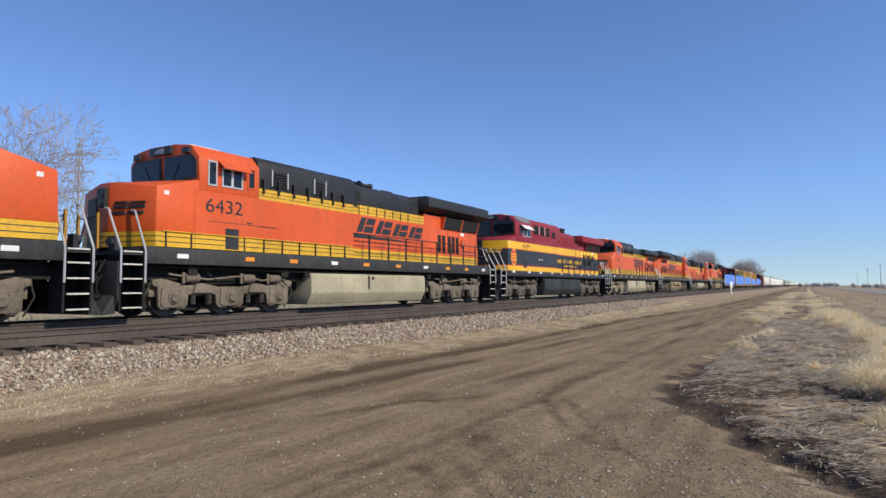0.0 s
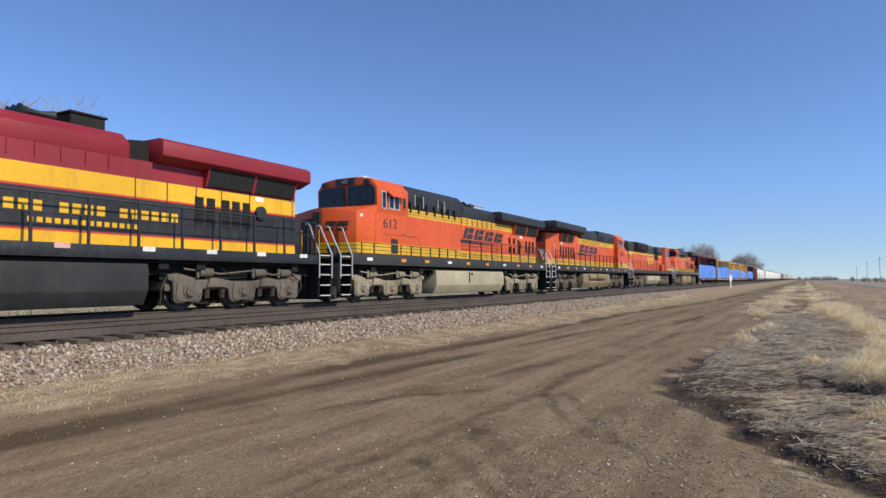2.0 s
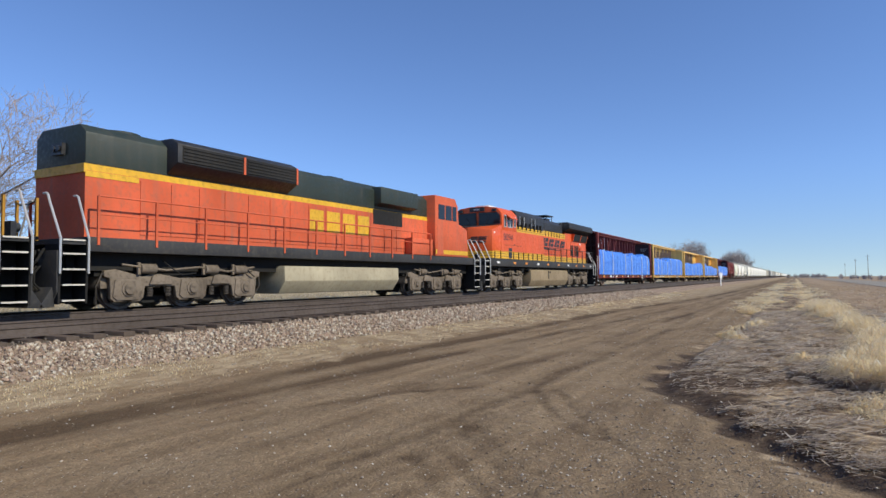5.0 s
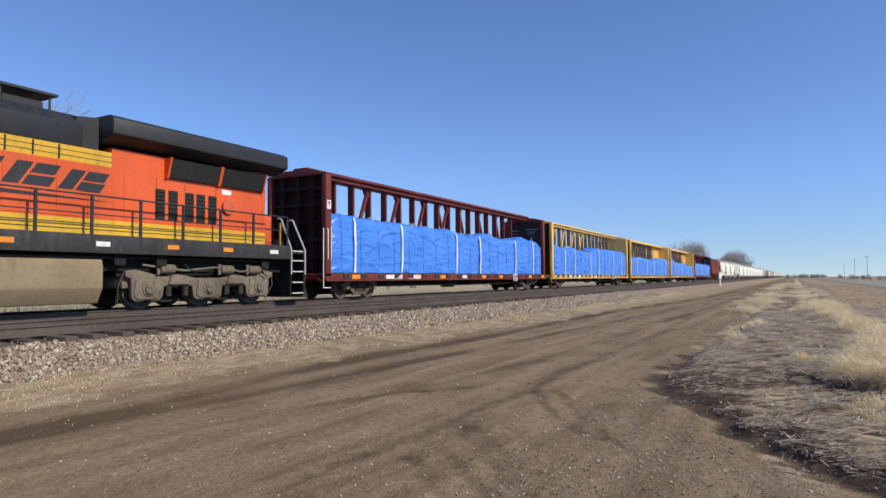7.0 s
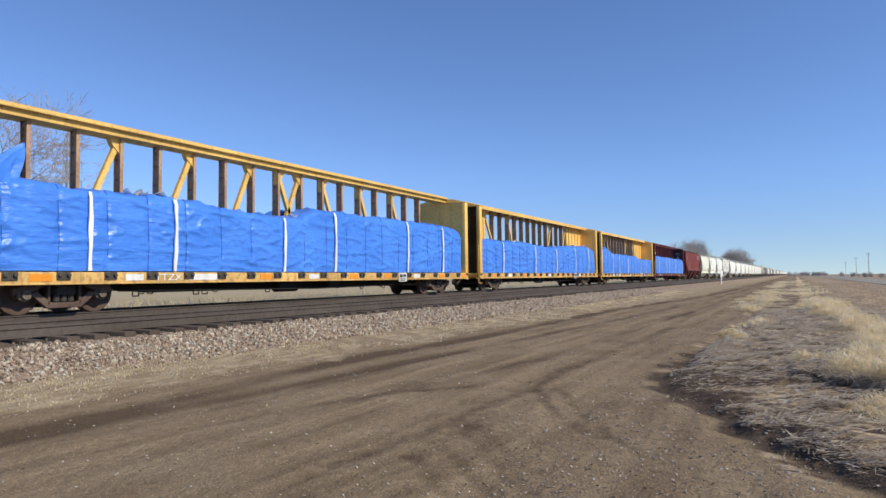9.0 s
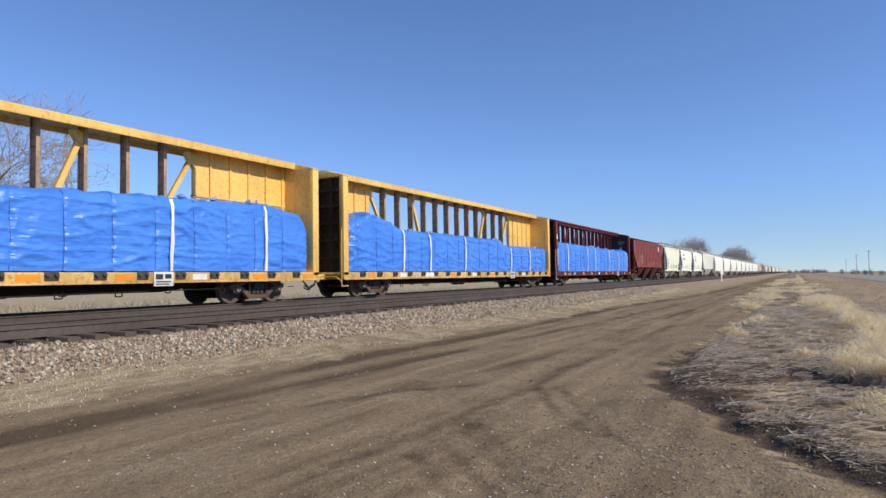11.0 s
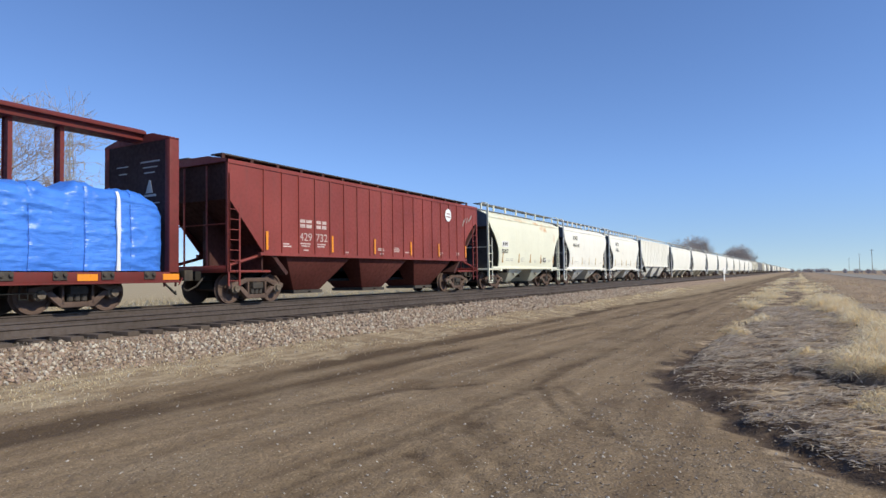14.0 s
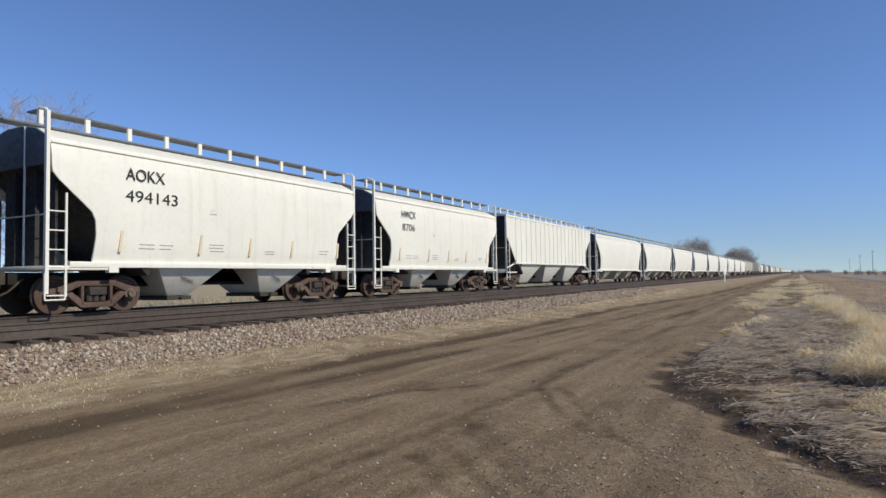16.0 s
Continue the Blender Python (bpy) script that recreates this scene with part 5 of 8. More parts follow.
    for s in (-1, 1):
        for y0, y1 in ((16.8, 18.1), (18.2, 19.45)) if reverse else ((16.8, 18.5), (18.6, 20.3)):
            m = Mesh()
            m.prism([(s * hx, 3.56), (s * (hx + 0.10), 3.56), (s * (hx + 0.26), 4.06), (s * hx, 4.06)], "y", y0, y1)
            part("radiator_grille", m, "grille", L)
            for y in (y0 - 0.06, y1):
                part("grille_frame", Mesh().prism([(s * hx, 3.53), (s * (hx + 0.12), 3.53), (s * (hx + 0.28), 4.09), (s * hx, 4.09)], "y", y, y + 0.06), body, L)
        for y0, z0, z1 in ((16.2, 2.92, 3.28), (16.2, 2.35, 2.75), (16.85, 2.92, 3.28), (16.85, 2.35, 2.75), (17.55, 2.35, 3.2), (18.75, 2.45, 3.2), (19.3, 2.45, 3.2), (19.85, 2.45, 3.2)) if old else [(16.15 + 0.57 * k, 2.40, 3.20) for k in range(6)] if reverse else [(y_, 2.38, 3.22) for y_ in (16.47, 16.88, 17.42, 17.82, 18.24)]:
            louvre_panel(L, hx, y0, y0 + 0.30, z0, z1, s, n=8, name="door_louvre")
        part("warning_panel", Mesh().box(min(s * hx, s * (hx + 0.008)), max(s * hx, s * (hx + 0.008)), 17.9 if old else 18.75, 18.3 if old else 19.1, 3.32, 3.46), "white", L)
        None if reverse else part("hose_reel", Mesh().lathe([(s * (hx + 0.01), 0.22), (s * (hx + 0.09), 0.22), (s * (hx + 0.10), 0.15)], 16), "faded_orange" if scheme == "orange" else "kblack", L, "", (0, 18.1 if old else 18.95, 2.95))
        for y in (14.6, 15.55, 16.5, 17.4, 18.5, 19.5 if reverse else 20.4):
            part("seam", Mesh().box(min(s * hx, s * (hx + 0.012)), max(s * hx, s * (hx + 0.012)), y, y + 0.025, 2.28, 3.5), "black" if scheme != "orange" else "faded_orange", L)
    part("rear_hood_end", Mesh().prism([(hx, 1.87), (0.5, 1.87), (0.5, 2.0), (hx, 2.0)], "y", 20.55, 20.58), sill, L)
    part("rear_headlight", Mesh().box(-0.2, 0.2, 20.55, 20.75, 3.5, 4.0).tube((-0.1, 20.76, 3.75), (-0.1, 20.8, 3.75), 0.08).tube((0.1, 20.76, 3.75), (0.1, 20.8, 3.75), 0.08), "kblack", L)
    None if reverse else part("sand_box", Mesh().box(-0.95, 0.95, 20.55, 21.0, 1.72, 2.9), body if scheme == "orange" else "kblack", L, "", (0, 0, 0), 0.03)
    for s in (-1, 1):
        if scheme == "orange":
            logo_blocks(L, hx + 0.013, 10.15 if reverse else 10.1 if old else 9.85, 2.92, s, width=5.1)
        else:
            for k in range(18):
                if k not in (6, 11):
                    part("emblem", Mesh().box(min(s * hx, s * (hx + 0.006)), max(s * hx, s * (hx + 0.006)), 10.6 + k * 0.30, 10.6 + k * 0.30 + 0.21, 2.42, 2.66), "gold", L)
            for k in range(14):
                part("emblem", Mesh().box(min(s * hx, s * (hx + 0.006)), max(s * hx, s * (hx + 0.006)), 12.0 + k * 0.2, 12.0 + k * 0.2 + 0.13, 2.16, 2.28), "gold", L)
            oct8 = [(2.05 + 0.42 * math.cos(math.pi / 8 + k * math.pi / 4), 2.48 + 0.50 * math.sin(math.pi / 8 + k * math.pi / 4)) for k in range(8)]
            oct6 = [(2.05 + 0.36 * math.cos(math.pi / 8 + k * math.pi / 4), 2.48 + 0.44 * math.sin(math.pi / 8 + k * math.pi / 4)) for k in range(8)]
            e = part("emblem", Mesh().prism(oct8, "x", s * 1.505, s * 1.515), "gold", L)
            part("emblem_field", Mesh().prism(oct6, "x", s * 1.514, s * 1.519), "red", e)
            for z in (2.28, 2.44, 2.60):
                part("emblem_bar", Mesh().box(min(s * 1.518, s * 1.523), max(s * 1.518, s * 1.523), 1.83, 2.27, z, z + 0.08), "gold", e)
    side_rail(L, ([5.0, 6.2, 7.4, 8.4] if reverse else []) + [9.45, 10.6, 11.9, 13.2, 14.5, 15.8, 17.1, 18.4, 19.7, 21.2], "black" if scheme == "orange" else "kblack")
    if reverse:
        L.rotation_euler[2] = math.pi
    return L


def emd_loco():
    """An older six-axle locomotive with flat green radiator flares, running long hood first."""
    L = thing("locomotive", "older orange and dark green locomotive with faded sides", "locomotive", "locomotives of the train")
    part("frame", Mesh().box(-1.46, 1.46, 0.95, 21.7, 1.45, 1.80), "sill", L, "", (0, 0, 0), 0.012)
    part("underframe", Mesh().box(-1.0, 1.0, 0.7, 21.9, 1.0, 1.44), "under", L)
    part("platform", Mesh().box(-1.46, 1.46, 0.25, 0.98, 1.60, 1.70), "sill", L)
    part("platform", Mesh().box(-1.46, 1.46, 21.68, 22.4, 1.60, 1.70), "sill", L)
    loco_steps(L, 0.26, 1), loco_steps(L, 22.4, -1)
    end_rails(L, 0.26, 1), end_rails(L, 22.4, -1)
    pilot(L, 0.22, 1, "sill"), pilot(L, 22.44, -1, "sill")
    coupler(L, 0.0, -1), coupler(L, 22.66, 1)
    loco_truck(L, 4.2, "truck"), loco_truck(L, 18.4, "truck")
    part("fuel_tank", Mesh().prism([(-1.38, 1.2), (-1.40, 0.7), (-1.1, 0.28), (1.1, 0.28), (1.40, 0.7), (1.38, 1.2)], "y", 7.7, 14.6), "tank", L, "", (0, 0, 0), 0.03)
    hx = 1.05
    stack(L, "hood_band", hx, 1.1, 17.6, [(1.80, 3.45, "faded_orange"), (3.45, 3.62, "yellow")])
    part("hood_roof", Mesh().prism([(hx, 3.62), (hx, 4.40), (0.8, 4.62), (-0.8, 4.62), (-hx, 4.40), (-hx, 3.62)], "y", 1.1, 17.6), "green", L, "", (0, 0, 0), 0.02)
    part("radiator_flare", Mesh().prism([(hx, 3.66), (1.50, 3.95), (1.50, 4.48), (1.2, 4.64), (-1.2, 4.64), (-1.50, 4.48), (-1.50, 3.95), (-hx, 3.66)], "y", 3.4, 8.2), "black", L, "", (0, 0, 0), 0.02)
    part("blower_duct", Mesh().prism([(hx, 3.75), (1.40, 3.85), (1.40, 4.52), (-1.40, 4.52), (-1.40, 3.85), (-hx, 3.75)], "y", 13.3, 16.2), "green", L, "", (0, 0, 0), 0.02)
    for s in (-1, 1):
        for k in range(2):
            louvre_panel(L, 1.50, 3.55 + k * 2.35, 5.75 + k * 2.35, 3.98, 4.44, s, n=5)
            part("grille_frame", Mesh().box(min(s * 1.50, s * 1.53), max(s * 1.50, s * 1.53), 5.76 + k * 2.34, 5.84 + k * 2.34, 3.94, 4.48), "faded_orange", L)
        part("sill_stripe", Mesh().box(min(s * 1.05, s * 1.062), max(s * 1.05, s * 1.062), 1.1, 2.55, 3.30, 3.44), "yellow", L)
        part("battery_box", Mesh().box(min(s * 1.10, s * 1.42), max(s * 1.10, s * 1.42), 15.6, 17.5, 1.82, 2.55), "faded_orange", L, "", (0, 0, 0), 0.02)
        part("intake_screen", Mesh().box(min(s * 1.06, s * 1.075), max(s * 1.06, s * 1.075), 13.2, 15.4, 3.0, 3.6), "grille", L)
        for k in range(14):
            part("hood_door", Mesh().box(min(s * hx, s * (hx + 0.02)), max(s * hx, s * (hx + 0.02)), 2.6 + k * 0.95, 3.52 + k * 0.95, 1.95, 3.38), "faded_orange", L)
        for k in range(4):
            m = Mesh().box(min(s * 1.07, s * 1.078), max(s * 1.07, s * 1.078), 9.3 + k * 0.95, 10.05 + k * 0.95, 2.48, 3.25)
            part("emblem", m, "yellow", L)
    for y in (2.6, 4.6, 6.6):
        part("radiator_fan", Mesh().lathe([(4.60, 0.62), (4.72, 0.62), (4.74, 0.5)], 20, "z"), "green", L, "", (0, y, 0))
    part("exhaust_stack", Mesh().box(-0.3, 0.3, 11.3, 12.2, 4.6, 4.78), "green", L)
    cab = Mesh().prism([(17.6, 1.80), (21.0, 1.80), (20.9, 3.2), (20.0, 3.45), (19.9, 4.3), (19.6, 4.66), (17.6, 4.66)], "x", -1.50, 1.50)
    part("cab", cab, "faded_orange", L, "", (0, 0, 0), 0.05)
    for s in (-1, 1):
        for y0, y1 in ((17.9, 18.5), (18.6, 19.2), (19.3, 19.7)):
            part("cab_window", Mesh().box(min(s * 1.50, s * 1.515), max(s * 1.50, s * 1.515), y0, y1, 3.55, 4.25), "glass", L)
        part("sill_stripe", Mesh().box(min(s * 1.50, s * 1.51), max(s * 1.50, s * 1.51), 17.6, 20.9, 1.9, 2.1), "yellow", L)
    part("windscreen", Mesh().box(-1.2, -0.1, 19.93, 19.98, 3.62, 4.2).box(0.1, 1.2, 19.93, 19.98, 3.62, 4.2), "glass", L)
    part("headlight", Mesh().box(-0.2, 0.2, 20.9, 21.0, 2.7, 3.1).tube((-0.1, 20.98, 2.9), (-0.1, 21.05, 2.9), 0.08).tube((0.1, 20.98, 2.9), (0.1, 21.05, 2.9), 0.08), "kblack", L)
    part("nose_stripe", Mesh().box(-1.4, 1.4, 20.98, 21.01, 1.9, 2.15), "yellow", L)
    part("hood_end_stripe", Mesh().box(-1.06, 1.06, 1.06, 1.10, 3.40, 3.62), "yellow", L)
    part("hood_end_light", Mesh().box(-0.22, 0.22, 1.0, 1.12, 3.9, 4.2).tube((-0.1, 0.96, 4.05), (-0.1, 1.02, 4.05), 0.08).tube((0.1, 0.96, 4.05), (0.1, 1.02, 4.05), 0.08), "kblack", L)
    part("cab_door", Mesh().box(1.50, 1.512, 17.75, 18.35, 1.9, 3.4), "faded_orange", L)
    for k in range(5):
        part("roof_hatch", Mesh().box(-0.5, 0.5, 8.6 + k * 1.7, 9.9 + k * 1.7, 4.60, 4.66), "green", L)
    side_rail(L, [1.2, 2.8, 4.4, 6.0, 7.6, 9.2, 10.8, 12.4, 14.0, 15.6, 17.2], "faded_orange")
    return L


# ------------------------------------------------------------------ centre-beam flat cars and their loads
def centerbeam(label, mat, boxed, marks, number="", L=23.0, plate_y=19.6):
    """A bulkhead flat car with a truss down the middle; front bulkhead at y = 0, rear at L."""
    C = thing("centerbeam_car", label, "flat car", "lumber cars of the train")
    deck = Mesh().box(-1.40, 1.40, 0.0, L, 0.86, 0.97).box(-0.5, 0.5, -0.4, L + 0.4, 0.70, 0.90)
    part("deck", deck, mat, C, "", (0, 0, 0), 0.01)
    for s in (-1, 1):
        part("side_sill", Mesh().box(min(s * 1.30, s * 1.42), max(s * 1.30, s * 1.42), 0.0, L, 0.70, 0.965).box(min(s * 1.42, s * 1.46), max(s * 1.42, s * 1.46), 0.0, L, 0.68, 0.715), "sillyellow" if mat == "cbyellow" else mat, C, "", (0, 0, 0), 0.008)
        pocket = Mesh().box(-0.02, 0.02, -0.16, 0.16, -0.10, 0.10).tube((0.0, -0.1, 0.02), (0.07, -0.1, 0.02), 0.05, 10).tube((0.0, 0.1, 0.02), (0.07, 0.1, 0.02), 0.05, 10).mesh("strap_winch", MAT["darktruck"], 0.01)
        for k in range(19):
            if abs(1.15 + k * 1.15 - plate_y - 0.3) < 0.5:
                continue
            o = part("strap_winch", pocket, None, C, at=(s * 1.43, 1.15 + k * 1.15, 0.88))
            if s < 0:
                o.rotation_euler[2] = math.pi
        for k in range(10):
            if abs(1.8 + k * 2.3 - plate_y - 0.3) < 0.6 or number and k == 1:
                continue
            part("reflector", Mesh().box(min(s * 1.421, s * 1.43), max(s * 1.421, s * 1.43), 1.55 + k * 2.3, 2.05 + k * 2.3, 0.76, 0.92), "reflector" if k % 3 != 1 else "white", C)
        dp = part("data_panel", Mesh().box(min(s * 1.425, s * 1.447), max(s * 1.425, s * 1.467), plate_y, plate_y + 0.60, 0.60, 0.98), "white", C, "white data plate", (0, 0, 0), 0.008)
        for k, (ya, w, z, h) in enumerate(((0.05, 0.22, 0.78, 0.14), (0.33, 0.20, 0.80, 0.12), (0.06, 0.46, 0.70, 0.035), (0.06, 0.40, 0.64, 0.03))):
            part("stencil", Mesh().box(min(s * 1.467, s * 1.471), max(s * 1.467, s * 1.471), plate_y + ya, plate_y + ya + w, z, z + h), "sill", dp)
        if mat == "cbred":
            em = part("emblem", Mesh().box(min(s * 1.42, s * 1.427), max(s * 1.42, s * 1.427), 0.06, 0.28, 3.30, 3.62), "plastic", C)
            part("emblem_mark", Mesh().box(min(s * 1.427, s * 1.431), max(s * 1.427, s * 1.431), 0.10, 0.24, 3.50, 3.56).box(min(s * 1.427, s * 1.431), max(s * 1.427, s * 1.431), 0.15, 0.19, 3.36, 3.50), "cbred", em)
            for y in (0.06, 0.24):
                part("grab_rail", Mesh().path([(s * 1.42, y, 1.45), (s * 1.47, y, 1.48), (s * 1.47, y, 2.55), (s * 1.42, y, 2.58)], 0.018), "plastic", C)
        part("ladder", Mesh().path([(s * 1.30, 0.42, 1.0), (s * 1.30, 0.42, 2.3)], 0.018).path([(s * 1.36, -0.06, 0.45), (s * 1.36, -0.06, 2.6)], 0.018).path([(s * 1.36, -0.06, 0.45), (s * 1.36, 0.35, 0.45)], 0.018), "white" if mat == "cbred" else mat, C)
    for y, d in ((0.0, 1), (L, -1)):
        y0, y1 = sorted((y, y + d * 0.30))
        plate = y + d * 0.24
        # faces turned from the sun take paint with the shade mixed in
        face_mat = "bulkred" if mat == "cbred" else "bulkyellow" if d > 0 else mat
        bh = part("bulkhead", Mesh().box(-1.24, 1.24, min(plate, plate + d * 0.05), max(plate, plate + d * 0.05), 0.9, 4.62), face_mat, C)
        for x, z, w, h in ((-0.85, 3.95, 0.5, 0.03), (-0.75, 3.75, 0.35, 0.03), (0.2, 4.0, 0.8, 0.04), (0.3, 3.85, 0.6, 0.03), (0.35, 3.7, 0.45, 0.03), (0.35, 3.05, 0.5, 0.06), (0.2, 2.85, 0.8, 0.03), (-0.8, 3.2, 0.3, 0.04)) if d < 0 and mat == "cbred" else ():
            part("stencil", Mesh().box(x, x + w, plate - 0.056, plate - 0.05, z, z + h), "hopgrey", bh)
        if d < 0 and mat == "cbred":
            part("stencil", Mesh().prism([(0.42, 3.15), (0.72, 3.15), (0.62, 3.5), (0.55, 3.5)], "y", plate - 0.056, plate - 0.05), "hopgrey", bh)
        for s in (-1, 1):
            part("corner_post", Mesh().box(min(s * 1.42, s * 1.22), max(s * 1.42, s * 1.22), y0, y1, 0.86, 4.60), mat, bh, "", (0, 0, 0), 0.012)
        part("top_cap", Mesh().prism([(-1.42, 4.56), (1.42, 4.56), (1.42, 4.62), (0.7, 4.80), (-0.7, 4.80), (-1.42, 4.62)], "y", y0, y1), mat, bh, "", (0, 0, 0), 0.01)
        for z in (1.5, 2.15, 2.8, 3.45, 4.05):
            part("rib", Mesh().box(-1.24, 1.24, min(y + d * 0.06, plate), max(y + d * 0.06, plate), z, z + 0.09), face_mat, bh)
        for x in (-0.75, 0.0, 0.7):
            part("rib", Mesh().box(x, x + 0.08, min(y + d * 0.04, plate), max(y + d * 0.04, plate), 0.9, 4.6), face_mat, bh)
        coupler(C, y - d * 0.72, -d)
        part("hand_brake", Mesh().lathe([(y - d * 0.02, 0.28), (y - d * 0.05, 0.28), (y - d * 0.06, 0.2)], 18, "y"), "darktruck", C, "", (-0.85, 0, 2.0))
    # top chord
    w, up = (0.60, 0.16) if boxed else (0.42, 0.17)
    chord = Mesh().prism([(x_, z_ + up) for x_, z_ in ((-w, 4.62), (-w, 4.69), (-0.3, 4.76), (0.3, 4.76), (w, 4.69), (w, 4.62))], "y", 0.28, L - 0.28)
    if boxed:
        chord.box(w - 0.05, w, 0.28, L - 0.28, 4.47 + up, 4.63 + up).box(-w, 0.05 - w, 0.28, L - 0.28, 4.47 + up, 4.63 + up)
    else:
        chord.box(-0.30, 0.30, 0.28, L - 0.28, 4.46 + up, 4.63 + up)
    part("top_chord", chord, mat, C, "", (0, 0, 0), 0.006)
    # posts and braces
    ys = [4.66 + 1.19 * k for k in range(12)] if boxed else [2.17 + 1.21 * k for k in range(16)]
    pm = Mesh().box(-0.12, 0.12, -0.02, 0.02, 0.95, 4.80).box(0.12, 0.14, -0.05, 0.05, 0.95, 4.80).box(-0.14, -0.12, -0.05, 0.05, 0.95, 4.80).mesh("post", MAT["postrust" if mat == "cbyellow" else mat])
    for y in ys:
        part("post", pm, None, C, at=(0, y, 0))
    braces = [(5.3, 3.5), (ys[3], ys[2]), (ys[8], ys[9]), (17.2, 18.85)] if boxed else [(ys[a], ys[b]) for a, b in ((1, 2), (3, 4), (5, 6), (7, 8), (8, 7), (10, 9), (12, 11), (14, 13))]
    for ya, yb in braces:           # foot, head
        m = Mesh()
        e = 1 if yb > ya else -1
        m.prism([(ya, 2.0), (ya + 0.15 * e, 2.0), (yb + 0.03 * e, 4.55), (yb - 0.12 * e, 4.55)], "x", -0.06, 0.06)
        m.prism([(yb + 0.05 * e, 4.64), (yb - 0.34 * e, 4.64), (yb - 0.24 * e, 4.42), (yb + 0.05 * e, 4.12)], "x", -0.09, 0.09)
        part("brace", m, mat, C)
    for s in (0, 1) if boxed else ():
        ya, yb = (0.28, 3.50) if s == 0 else (18.86, L - 0.28)
        ep = part("end_panel", Mesh().box(-0.10, 0.10, ya, yb, 0.95, 4.78), mat, C, "", (0, 0, 0), 0.006)
        k = ya + 0.5
        while k < yb:
            part("stiffener", Mesh().box(-0.15, 0.15, k, k + 0.08, 0.95, 4.78), mat, ep)
            k += 0.8
        part("stiffener", Mesh().box(-0.14, 0.14, ya, yb, 3.3, 3.36), mat, ep)
    if number:          # owner's initials and car number along the side sill
        lettering(number.split()[0], 0.22, "plastic", C, (1.434, 2.85, 0.76), 1, width=0.72)
        lettering(number.split()[1], 0.20, "plastic", C, (1.434, 3.98, 0.76), 1, width=0.84)
    elif marks:
        lettering(marks, 0.24, "plastic", C, (1.434, 5.1, 0.76), 1, width=0.85)
        part("stencil", Mesh().box(1.424, 1.432, 5.75, 6.75, 0.76, 0.93), "white", C)
    elif mat == "cbred":
        for k in range(9):
            part("stencil", Mesh().box(1.424, 1.432, 4.30 + 0.21 * k + (0.45 if k > 3 else 0), 4.44 + 0.21 * k + (0.45 if k > 3 else 0), 0.75, 0.93), "plastic", C)
    # under the deck
    m = Mesh().prism([(2.8, 0.72), (5.5, 0.42), (17.5, 0.42), (20.2, 0.72)], "x", -0.25, 0.25)
    for s in (-1, 1):
        m.path([(s * 1.2, 3.8, 0.50), (s * 1.2, 11.5, 0.42), (s * 1.2, 19.2, 0.50)], 0.018)
        for y in (4.2, 6.1, 6.4, 8.9, 14.0, 15.5, 18.8):
            m.path([(s * 1.2, y, 0.72), (s * 1.2, y, 0.36), (s * 1.2, y + 0.18, 0.36), (s * 1.2, y + 0.18, 0.72)], 0.016)
    part("underframe", m, "under", C)
    for y, d in ((-0.25, -1), (L + 0.25, 1)):          # hoses and levers below the coupler
        part("brake_hose", Mesh().path([(0.3, y, 0.8), (0.42, y + d * 0.25, 0.5), (0.34, y + d * 0.5, 0.34), (0.2, y + d * 0.6, 0.42)], 0.028), "under", C)
        part("uncoupling_lever", Mesh().path([(1.35, y - d * 0.2, 0.62), (1.25, y, 0.80), (0.3, y, 0.82)], 0.016), mat, C)
    part("brake_reservoir", Mesh().lathe([(9.6, 0.1), (9.66, 0.22), (10.6, 0.22), (10.66, 0.1)], 14, "y"), "under", C, "", (0.9, 0, 0.55))
    part("brake_valve", Mesh().box(0.75, 1.15, 12.2, 12.8, 0.45, 0.72), "under", C, "", (0, 0, 0), 0.03)
    freight_truck(C, 2.55), freight_truck(C, L - 2.55)
    return C


def fold(p, sharp=2.2):
    """1 along the crease lines of a noise field, falling off fast to the sides."""
    return max(0.0, 1.0 - sharp * abs(noise.noise(p))) ** 2


